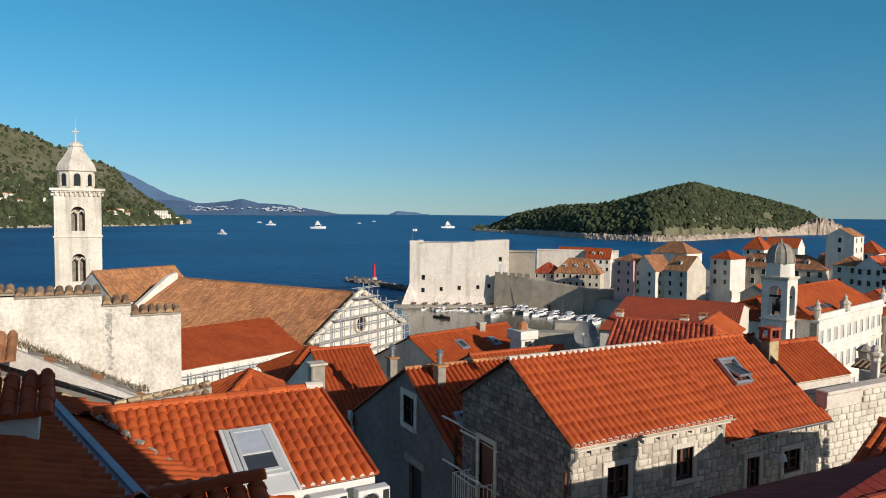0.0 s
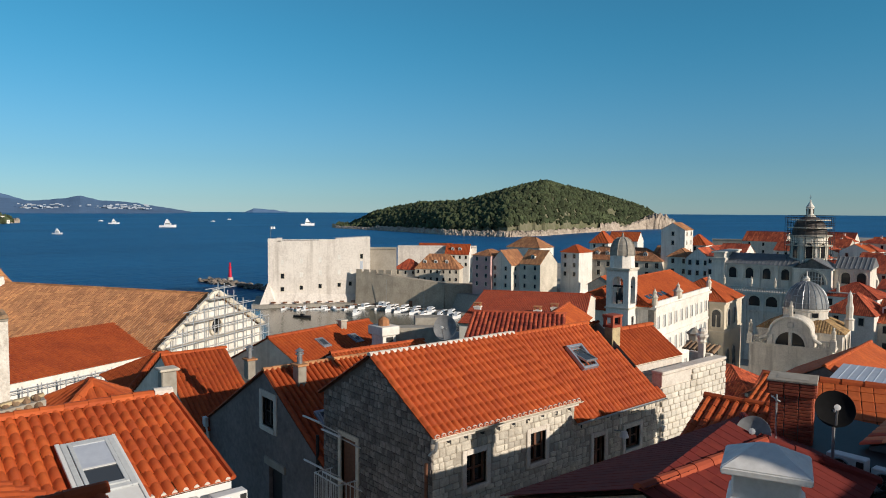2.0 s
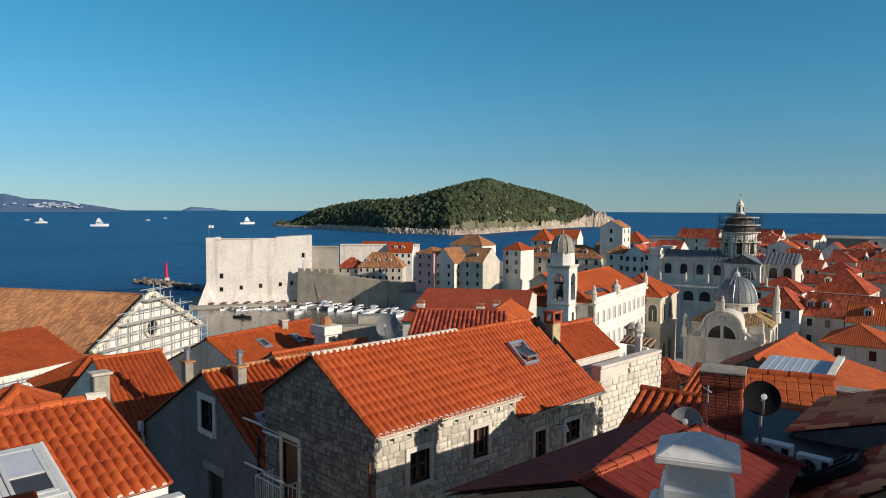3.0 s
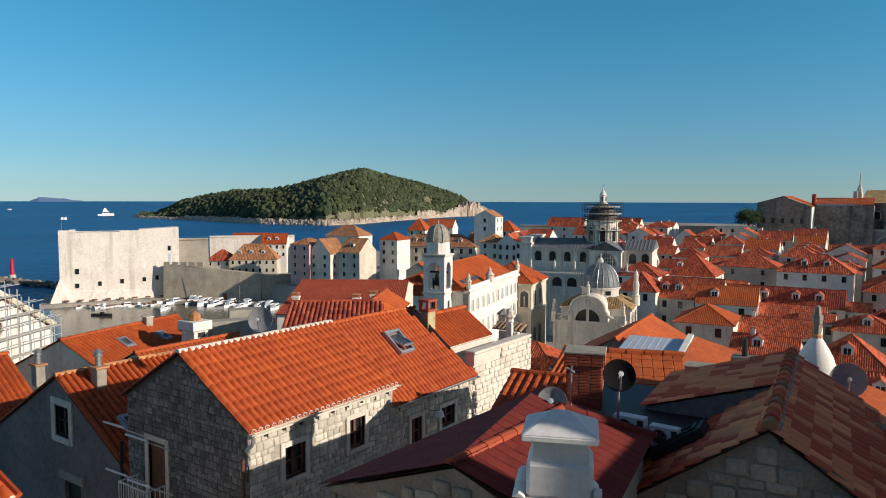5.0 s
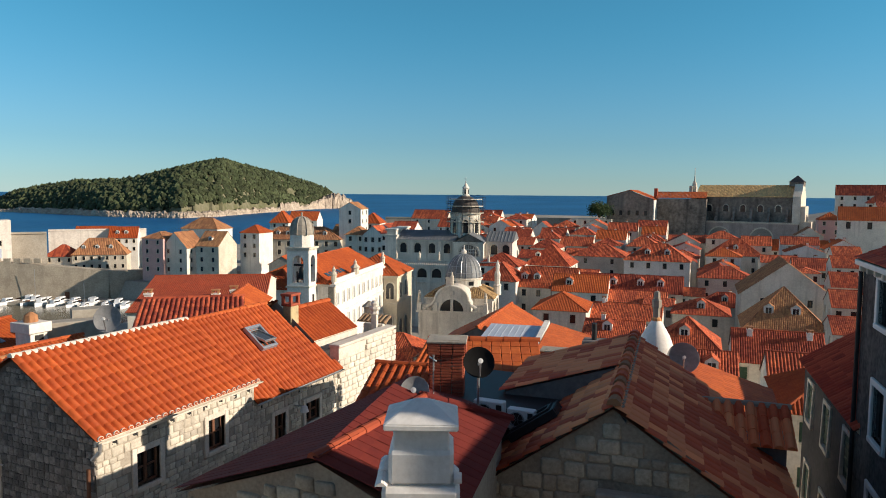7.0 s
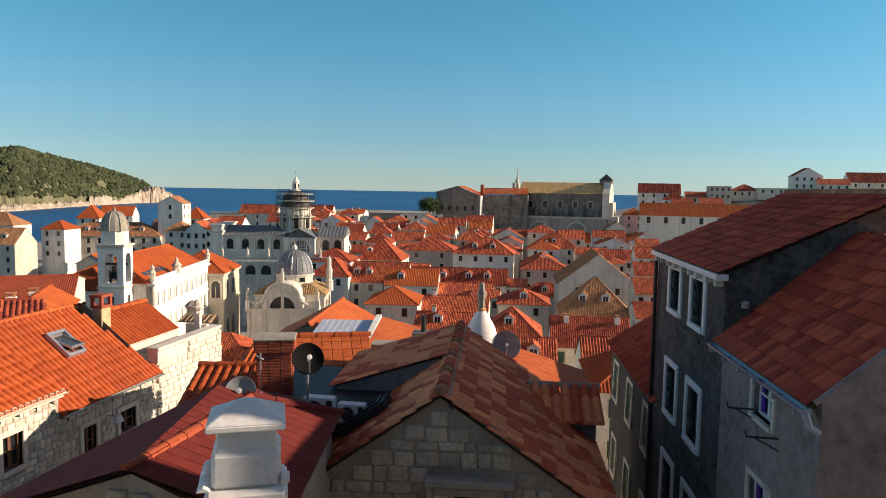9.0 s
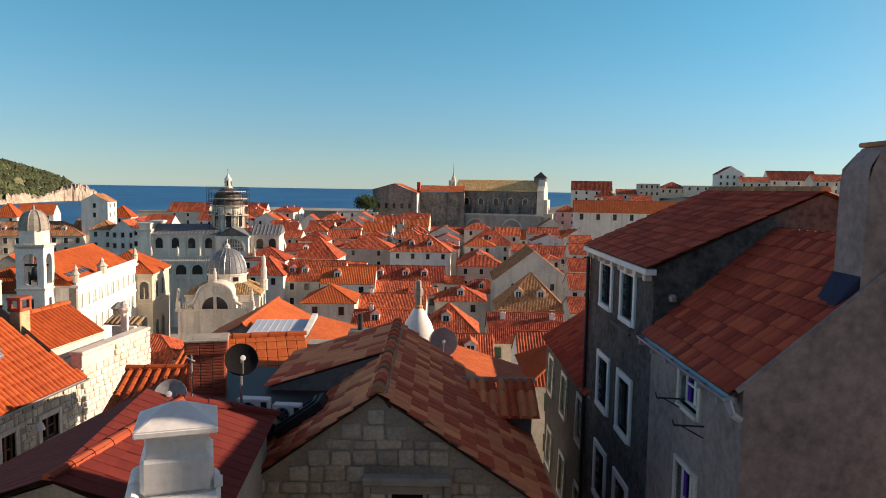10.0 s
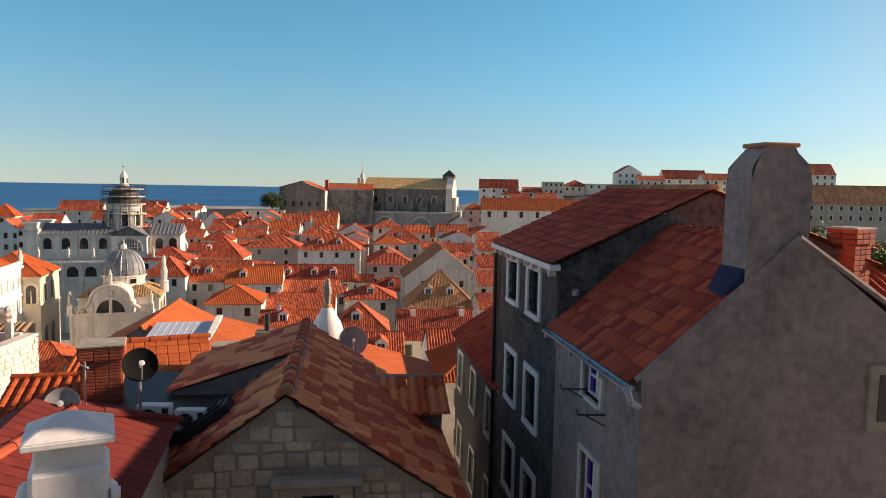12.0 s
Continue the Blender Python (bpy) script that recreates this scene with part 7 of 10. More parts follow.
    # balcony with a white railing and clothes racks
    b = thing("balcony", "small iron balcony with a white railing on the stone gable", "balcony", pose(X0 + 1.35, Y0, 28.55))
    part("slab", box(bmesh.new(), -0.75, 0.75, -0.75, -0.06, -0.12, 0.0, 0.01), STONE_GREY, b)
    part("top_rail", rod(bmesh.new(), (-0.72, -0.72, 0.95), (0.72, -0.72, 0.95), 0.025), WHITE_PAINT, b)
    for sx in (-0.72, 0.72):
        part("side_rail", rod(bmesh.new(), (sx, -0.72, 0.95), (sx, -0.06, 0.95), 0.022), WHITE_PAINT, b)
    for i in range(12):
        x = -0.72 + 1.44 * i / 11
        part("baluster", rod(bmesh.new(), (x, -0.72, 0), (x, -0.72, 0.95), 0.014, 5), WHITE_PAINT, b)
    for sx in (-0.72, 0.72):
        for i in range(4):
            y = -0.58 + i * 0.15
            part("baluster", rod(bmesh.new(), (sx, y, 0), (sx, y, 0.95), 0.014, 5), WHITE_PAINT, b)
    for x, y, z in ((-0.45, -0.95, 1.35), (0.75, -0.95, 1.3), (-0.6, -0.9, 2.75), (0.6, -0.9, 2.6)):
        r = thing("clothes_rack", "thin white bracket for drying clothes", "clothes rack", b.matrix_basis @ pose(x, y, z), "drying brackets")
        part("bar", rod(bmesh.new(), (-0.55, 0, 0), (0.55, 0.02, 0.02), 0.032, 6), WHITE_PAINT, r)
        part("strut", rod(bmesh.new(), (0.05, 0.01, 0), (0.35, 0.85, -0.55), 0.022, 6), WHITE_PAINT, r)
    stone_wall(h, (X1, Y0), (X1, Y1), 27.0, eave - 0.3, holes_e, 0.19, 0.26, None, 300, 3, 0.02)
    stone_wall(h, (X0, Y0), (X1, Y0), 26.5, eave, holes_n, 0.17, 0.2, lambda s: ridge - abs(s - 2.9) * k - 0.12, 0, 4, 0.02, STONE_SHADED)


def build_roof_window_house():
    h = thing("house", "stone house with red tile roof and an opened skylight", "house", Matrix(), "near houses")
    X0, X1, Y0, Y1, base, eave, ridge, xm = -20.42, -14.66, 18.12, 23.1, 20.0, 31.22, 33.52, -17.52
    holes = [(1.05, 1.65, 29.3, 30.35), (2.85, 3.7, 29.55, 30.3)]
    bm = bmesh.new()
    a, u, inn = wall_panel(bm, (X1, Y0), (X1, Y1), base, eave, holes, 0.2)
    wall_panel(bm, (X0, Y0), (X1, Y0), base, eave, [], top=ridge)
    wall_panel(bm, (X1, Y1), (X0, Y1), base, eave, [], top=ridge)
    wall_panel(bm, (X0, Y1), (X0, Y0), base, eave, [])
    part("wall", bm, MORTAR, h)
    for q in holes:
        m = Matrix.Translation(a + u * q[0] + Vector((0, 0, q[2]))) @ Matrix((u, inn.normalized(), Vector((0, 0, 1)))).transposed().to_4x4()
        window_surround(h, m, q[1] - q[0], q[3] - q[2])
    k = (ridge - eave) / (X1 - xm)
    ze = eave + 0.04 - k * 0.18
    e = ((X1 + 0.18, Y0 - 0.02, ze), (X1 + 0.18, Y1 + 0.1, ze), (xm, Y0 - 0.02, ridge + 0.04), (xm, Y1 - 0.75, ridge + 0.04))
    w = ((X0 - 0.2, Y1 + 0.1, ze), (X0 - 0.2, Y0 - 0.02, ze), (xm, Y1 + 0.1, ridge + 0.04), (xm, Y0 - 0.02, ridge + 0.04))
    tile_pieces([e], 0.21, 0.4, TILE, h, 420)
    tile_field("roof", [w], 0.26, 0.36, TILE, h)
    deck(h, [e, w])
    ridge_caps("ridge", [(e[2], e[3])], TILE_ORANGE, h, 0.11, 0.38)
    roof_window(h, on_slope(e[0], e[1], e[2], 2.35, 1.9), 0.66, 0.9, 22)
    gutter(h, (X1 + 0.22, Y0, ze - 0.03), (X1 + 0.22, Y1 + 0.1, ze - 0.03), 0.06)
    for i in range(7):
        y = Y0 + 0.35 + i * 0.72
        part("rafter_end", box(bmesh.new(), X1, X1 + 0.03, y - 0.08, y + 0.08, ze - 0.3, ze - 0.19, 0.005), DARK, h)
    stone_wall(h, (X1, Y0), (X1, Y1), 27.5, eave - 0.25, holes, 0.19, 0.26, None, 60, 9, 0.02)
    c = thing("chimney", "rendered chimney with a red brick top and dark flue", "chimney", pose(-17.0, 23.3, 0))
    part("shaft", box(bmesh.new(), -0.2, 0.2, -0.26, 0.26, 31.6, 33.4, 0.02), RENDER_OCHRE, c)
    bm = bmesh.new()
    box(bm, -0.25, 0.25, -0.31, 0.31, 33.4, 33.5, 0.015)
    for sx, sy in ((-0.18, -0.24), (0.18, -0.24), (-0.18, 0.24), (0.18, 0.24)):
        box(bm, sx - 0.06, sx + 0.06, sy - 0.06, sy + 0.06, 33.5, 33.8, 0.01)
    box(bm, -0.27, 0.27, -0.33, 0.33, 33.8, 33.9, 0.015)
    part("brick_top", bm, BRICK, c)
    part("flashing", box(bmesh.new(), -0.24, 0.26, -0.3, 0.3, 31.9, 32.5, 0.02), FLASHING, c)
    # satellite dish and a loudspeaker-like lamp on the facade
    l = thing("wall_lamp", "pale floodlight on a bracket on the stone wall", "lamp", pose(-14.5, 20.3, 30.4))
    part("bracket", rod(bmesh.new(), (-0.15, 0, 0), (0.25, 0, 0.05), 0.02), METAL, l)
    part("head", lathe(bmesh.new(), [(0.0, 0.05), (0.1, 0.05), (0.16, -0.15), (0.0, -0.12)], 10, 0.28, 0), WHITE_PAINT, l)


RENDER_OCHRE = mat("ochre_render", (0.52, 0.42, 0.24), (0.34, 0.25, 0.15), 0.9, 1, 8, 0.4, 0.3, 0.01)
ASHLAR = mat("squared_white_stone", (0.74, 0.69, 0.60), (0.56, 0.50, 0.41), 0.9, 1, 10, 0.35, 0.3, 0.01, rnd=0.14, island=0.14)


def build_ashlar_wall():
    w = thing("wall_ashlar", "terrace wall of squared white stones", "wall", Matrix(), kind="structure")
    x, y0, y1 = -14.62, 23.12, 27.75
    part("core", box(bmesh.new(), x - 0.4, x - 0.03, y0, y1, 20, 31.9), MORTAR_WHITE, w)
    part("coping", box(bmesh.new(), x - 0.45, x + 0.05, y0, y1 + 0.04, 31.9, 32.02, 0.02), MORTAR_WHITE, w)
    part("plaster_band", box(bmesh.new(), x - 0.05, x + 0.02, y0, y0 + 2.0, 31.45, 31.88, 0.01), MORTAR_WHITE, w)
    rng = random.Random(31)
    me = STONES[0].copy()
    me.materials.clear()
    me.materials.append(ASHLAR)
    z = 31.86
    row = 0
    while z > 28.2:
        h = rng.uniform(0.2, 0.3)
        s = y0 + (0.12 if row % 2 else 0)
        while s < y1:
            l = rng.uniform(0.28, 0.55)
            e = min(s + l, y1)
            if e - s > 0.1 and not (z > 31.45 and s < y0 + 2.0):
                shared("stone", me, w, Matrix.Translation((x + 0.0 + rng.uniform(-0.01, 0.01), (s + e) / 2, z - h / 2)) @ pose(0, 0, 0, 0, 0, 90) @ Matrix.Diagonal(((e - s) * 0.95, 0.13, h * 0.93, 1)))
            s = e
        z -= h
        row += 1


def build_grey_gable_house():
    h = thing("house", "grey rendered gabled house in the shade", "house", Matrix(), "near houses")
    X0, X1, Y0, Y1, base, eave, ridge = -32.0, -20.6, 12.7, 19.5, 18, 28.2, 31.5
    xm = -26.0
    holes = [(5.75, 6.75, 29.3, 30.45)]
    door = (6.25, 7.4, 24.5, 27.75)
    bm = bmesh.new()
    wall_panel(bm, (X0, Y0), (X1, Y0), base, eave, [door], 0.2)
    k = (ridge - eave) / (xm - X0)
    # gable above the eave with its window
    V = lambda s, z: bm.verts.new((X0 + s, Y0, z))
    s0, s1, z0, z1 = holes[0]
    L = X1 - X0
    top = lambda s: ridge - abs(s - (xm - X0)) * k
    for p in (((0, eave), (s0, eave), (s0, top(s0))), ((s0, eave), (s1, eave), (s1, z0), (s0, z0)), ((s0, z1), (s1, z1), (s1, top(s1)), (xm - X0, ridge), (s0, top(s0))), ((s1, eave), (L, eave), (L, top(L)), (s1, top(s1)))):
        bm.faces.new([V(*q) for q in p])
    for (p, q), (r, t) in zip(((s0, z0), (s1, z0), (s1, z1), (s0, z1)), ((s1, z0), (s1, z1), (s0, z1), (s0, z0))):
        bm.faces.new([bm.verts.new(c) for c in ((X0 + p, Y0, q), (X0 + r, Y0, t), (X0 + r, Y0 + 0.2, t), (X0 + p, Y0 + 0.2, q))])
    wall_panel(bm, (X1, Y0), (X1, Y1), base, eave, [])
    wall_panel(bm, (X1, Y1), (X0, Y1), base, eave, [])
    wall_panel(bm, (X0, Y1), (X0, Y0), base, eave, [])
    part("wall", bm, RENDER_GREY, h)
    window_surround(h, Matrix.Translation((X0 + s0, Y0, z0)), s1 - s0, z1 - z0, DARK, 0.26)
    d = part("door", box(bmesh.new(), door[0], door[1], 0.15, 0.2, door[2], door[3], 0.01), DARK, h, "dark open doorway")
    d.matrix_basis = Matrix.Translation((X0, Y0, 0))
    part("lintel", box(bmesh.new(), door[0] - 0.3, door[1] + 0.3, -0.08, 0.05, door[3], door[3] + 0.3, 0.02), STONE_GREY, d)
    o = 0.12
    e = ((X1 + 0.2, Y0 - o, top(L) - 0.05), (X1 + 0.2, Y1, top(L) - 0.05), (xm, Y0 - o, ridge + 0.04), (xm, Y1, ridge + 0.04))
    w = ((X0 - 0.25, Y1, eave - 0.1), (X0 - 0.25, Y0 - o, eave - 0.1), (xm, Y1, ridge + 0.04), (xm, Y0 - o, ridge + 0.04))
    tile_field("roof", [e, w], 0.25, 0.38, TILE, h, PROFILE)
    deck(h, [e, w])
    ridge_caps("ridge", [(e[2], e[3])], TILE_OLD, h, 0.13, 0.4)
    roof_window(h, on_slope(e[0], e[1], e[2], 1.2, 2.6), 0.55, 0.8)
    bm = bmesh.new()
    box(bm, -0.35, 0.0, -0.15, 0.02, -0.4, 0.05, 0.02)
    rod(bm, (-0.1, -0.08, -0.3), (0.15, -0.05, -0.9), 0.05, 8)
    g = part("rain_hopper", bm, WHITE_PAINT, h, "white rain hopper and elbow")
    g.matrix_basis = Matrix.Translation((X0 + 0.1, Y0 - 0.1, eave))
    part("downpipe", rod(bmesh.new(), (-21.7, Y0 - 0.08, 30), (-21.7, Y0 - 0.08, 22), 0.06, 8), DARK, h)


def vent_pot(x, y, z, base_h=0.7):
    c = thing("chimney", "small stone chimney with a grey metal cowl", "chimney", pose(x, y, z) @ Matrix.Diagonal((0.72, 0.72, 0.8, 1)), "roof cowls")
    part("shaft", box(bmesh.new(), -0.32, 0.32, -0.26, 0.26, -base_h - 0.4, 0, 0.03), STONE_GREY, c)
    part("slab", box(bmesh.new(), -0.45, 0.45, -0.36, 0.36, 0, 0.1, 0.02), TILE_OLD, c)
    part("cowl", lathe(bmesh.new(), [(0.15, 0.1), (0.15, 0.55), (0.24, 0.57), (0.24, 0.62), (0.16, 0.64), (0.16, 0.72), (0.27, 0.74), (0.05, 0.88), (0, 0.88)], 12), METAL, c)


def build_orange_roofs():
    """Roofs between the grey gable and the harbour."""
    specs = [
        ("house with a fresh orange roof behind the grey gable", -36.8, 13.75, 9.4, 3.3, 17, 27.7, 2.7, "y", TILE),
        ("house with an orange roof and small skylights", -39.1, 22.8, 8.6, 8.6, 14, 28.35, 2.05, "y", TILE),
        ("low house with a red tile roof between chimneys", -31.5, 22.0, 8.2, 6.0, 16, 28.6, 1.9, "y", TILE_ORANGE),
        ("small lean roof of orange tiles", -44.5, 14.6, 5.0, 5.5, 14, 27.6, 1.4, "hip", TILE),
    ]
    hs = [house(l, x, y, w, d, b, e, r, k, 14 if "skylights" in l else 0, LIME, t, over=0.2, pitch=0.25, row=0.4, group="near houses") for l, x, y, w, d, b, e, r, k, t in specs]
    for y, z in ((1.9, 2.9), (4.6, 2.7), (4.9, 1.2)):
        X, e, r = 4.3, 28.35 - 14, 2.05
        roof_window(hs[1], on_slope((X, -4.3, e), (X, 4.3, e), (0, -4.3, e + r), 1.2 + y, z), 0.5, 0.75, low=0.6)
    vent_pot(-30.6, 14.1, 31.0)
    vent_pot(-25.1, 13.75, 31.75)
    c = thing("chimney", "weathered stone chimney on an orange roof", "chimney", pose(-39.2, 24.4, 0))
    part("shaft", box(bmesh.new(), -0.24, 0.24, -0.22, 0.22, 29.3, 30.75, 0.03), STONE_GREY, c)
    part("slab", box(bmesh.new(), -0.3, 0.3, -0.28, 0.28, 30.75, 30.83, 0.02), STONE, c)
    c = thing("chimney", "old stone chimney stump with a slab", "chimney", pose(-26.2, 8.9, 0))
    part("shaft", box(bmesh.new(), -0.26, 0.26, -0.3, 0.3, 29, 32.05, 0.04, 0.03), STONE_GREY, c)
    part("slab", box(bmesh.new(), -0.33, 0.33, -0.36, 0.36, 32.05, 32.15, 0.03), STONE, c)
    # white rooftop hut and grey parapets near the harbour
    h = thing("rooftop_hut", "white rooftop chimney hut with a tiled cap", "chimney", Matrix.Translation((-34.6, 24.5, 31)) @ Matrix.Scale(0.8, 4) @ Matrix.Translation((0, 0, -31.2)))
    bm = box(bmesh.new(), -0.75, 0.75, -0.6, 0.6, 27, 30.6, 0.03)
    box(bm, -0.95, 0.95, -0.8, 0.8, 30.6, 31.25, 0.03)
    part("body", bm, WHITE, h)
    part("slot", box(bmesh.new(), 0.4, 0.78, -0.3, 0.3, 30.1, 30.45), DARK, h)
    part("cap", lathe(bmesh.new(), [(0.45, 31.25), (0.4, 31.7), (0.1, 31.9), (0, 31.9)], 8), TILE_OLD, h)
    p = thing("parapet", "grey concrete rooftop parapet above the harbour", "parapet", pose(-33.5, 26.6, 0, 0, 0, 55))
    part("block", box(bmesh.new(), -1.9, 1.7, -0.2, 0.9, 27, 30.85, 0.03), STONE_GREY, p)
    part("upper_block", box(bmesh.new(), -0.4, 1.7, 1.2, 2.4, 27, 31.25, 0.03), STONE_GREY, p)


DISH_BLACK = mat("matt_black_dish_paint", (0.012, 0.012, 0.013), (0.008, 0.008, 0.008), 0.85, 1, 8, 0.4, 0.05, 0.005, spec=0.1)
DISH_GREY = mat("dull_grey_dish_paint", (0.30, 0.30, 0.30), (0.20, 0.20, 0.20), 0.6, 1, 8, 0.4, 0.05, 0.005)


def dish(name_label, x, y, z, r, aim, material, tilt=25):
    """A satellite dish: bowl, feed arm and mast; aim: the way it looks, degrees from +x."""
    d = thing("satellite_dish", name_label, "satellite dish", pose(x, y, z))
    bowl = part("bowl", lathe(bmesh.new(), [(0.0, 0.0), (r * 0.4, r * 0.04), (r * 0.75, r * 0.13), (r, r * 0.25), (r * 1.02, r * 0.26), (r * 1.0, r * 0.22), (r * 0.7, r * 0.08), (r * 0.3, -r * 0.01), (0, -0.03)], 28), material, d, "", True)
    bowl.matrix_basis = pose(0, 0, 0, 0, 90 - tilt, 0)
    bowl.matrix_basis = pose(0, 0, 0, 0, 0, aim) @ pose(0, 0, 0, 0, 90 - tilt, 0)
    arm = part("feed_arm", rod(bmesh.new(), (r * 0.9, 0, 0.1), (r * 0.1, 0, r * 0.9), 0.02), METAL, d)
    arm.matrix_basis = bowl.matrix_basis.copy()
    lnb = part("feed_head", lathe(bmesh.new(), [(0, r * 0.82), (0.05, r * 0.82), (0.06, r * 0.98), (0, r)], 8, r * 0.05, 0), WHITE_PAINT, d)
    lnb.matrix_basis = bowl.matrix_basis.copy()
    part("mast", rod(bmesh.new(), (0, 0, -1.5), (0, 0, 0.0), 0.03, 8), METAL, d)
    return d


def air_conditioner(x, y, z, turn, shade="white outdoor air conditioning unit on a wall", k=1.0):
    """An outdoor unit, its fan side towards its own -y."""
    a = thing("air_conditioner", shade, "air conditioner", pose(x, y, z, 0, 0, turn) @ Matrix.Diagonal((k, k, k, 1)), "air conditioners")
    part("case", box(bmesh.new(), -0.4, 0.4, 0.0, 0.3, 0.0, 0.56, 0.02), WHITE_PAINT, a)
    f = part("fan_guard", lathe(bmesh.new(), [(0.21, 0.0), (0.23, 0.02), (0.21, 0.03), (0.19, 0.02)], 20), METAL, a)
    f.matrix_basis = pose(-0.1, 0.0, 0.28, 90, 0, 0)
    b = part("fan_opening", lathe(bmesh.new(), [(0, 0.004), (0.2, 0.004)], 20), DARK, a)
    b.matrix_basis = pose(-0.1, 0.0, 0.28, 90, 0, 0)
    for k in range(6):
        ob = part("guard_spoke", rod(bmesh.new(), (0.03, 0, 0.02), (0.2, 0, 0.02), 0.006, 4), METAL, a)
        ob.matrix_basis = pose(-0.1, 0.0, 0.28, 90, 0, 0) @ pose(0, 0, 0, 0, 0, 60 * k)
    part("side_grille", box(bmesh.new(), 0.22, 0.37, -0.008, 0.01, 0.06, 0.5, 0.003), DARK, a)
    for sx in (-0.3, 0.3):
        part("bracket", box(bmesh.new(), sx - 0.02, sx + 0.02, 0.0, 0.42, -0.05, 0.0), METAL, a)
    return a


def build_skylight_house():
    h = thing("house", "white house with a bright red tile roof and big skylight", "house", Matrix(), "near houses")
    xe, xr, ze, zr, y0, y1 = -11.22, -14.32, 33.46, 34.28, 0.75, 5.05
    e = ((xe, 2.6, ze), (xe, y1, ze), (xr, y0, zr), (xr, y1, zr))
    tile_pieces([e], 0.178, 0.34, TILE, h, 420)
    w = ((xr - 3.0, y1, ze), (xr - 3.0, y0 - 2, ze), (xr, y1, zr), (xr, y0 - 2, zr))
    tile_field("roof", [w], 0.25, 0.38, TILE, h)
    deck(h, [e, w])
    ridge_caps("ridge", [((xr, y0, zr + 0.02), (xr, y1 - 0.3, zr + 0.02))], TILE_ORANGE, h, 0.12, 0.42)
    ridge_caps("ridge_end", [((xr, y1 - 0.3, zr + 0.03), (xr, y1 + 0.02, zr + 0.03))], MORTAR_WHITE, h, 0.13, 0.4)
    eave_mortar(h, e[0], e[1], 0.178, 0.045)
    # mortar fillet down the valley
    bm = bmesh.new()
    A, B = Vector(e[2]), Vector(e[0])
    for i in range(24):
        p = A.lerp(B, i / 24)
        rod(bm, p + Vector((0, 0, 0.02)), A.lerp(B, (i + 0.8) / 24) + Vector((0, 0, 0.03)), 0.04 + 0.02 * math.sin(i * 2.3), 6)
    part("mortar_fillet", bm, MORTAR, h)
    bm = bmesh.new()
    wall_panel(bm, (xe - 0.15, -2), (xe - 0.15, y1 - 0.08), 25, ze + 0.02, [])
    wall_panel(bm, (xe - 0.15, y1 - 0.08), (xr - 2.8, y1 - 0.08), 25, ze + 0.02, [], top=zr)
    part("wall", bm, WHITE_PAINT, h, "white painted metal-edged wall")
    part("eave_trim", box(bmesh.new(), xe - 0.14, xe - 0.02, 2.6, y1, ze - 0.22, ze - 0.02, 0.01), WHITE_PAINT, h)
    part("verge_trim", rod(bmesh.new(), Vector(e[1]) + Vector((0, 0.03, 0.03)), Vector(e[3]) + Vector((0, 0.03, 0.03)), 0.05, 6), TILE, h)
    m = on_slope(e[0], e[1], e[3], 0.62, 0.42)
    f = roof_window(h, m, 0.64, 1.34, 0, True, PALE_FRAME, 0.5)
    part("apron", box(bmesh.new(), -0.41, 0.41, -0.6, -0.1, 0.04, 0.1, 0.01), WHITE_PAINT, f, "pale metal apron below the skylight")
    part("side_flashing", box(bmesh.new(), -0.48, -0.41, -0.6, 1.48, 0.04, 0.14, 0.01), WHITE_PAINT, f)
    part("side_flashing", box(bmesh.new(), 0.41, 0.46, -0.6, 1.48, 0.04, 0.14, 0.01), WHITE_PAINT, f)
    air_conditioner(xe + 0.3, 4.12, 32.93, 90, k=0.78)
    air_conditioner(xe + 0.4, 4.86, 32.98, 90, k=0.72)


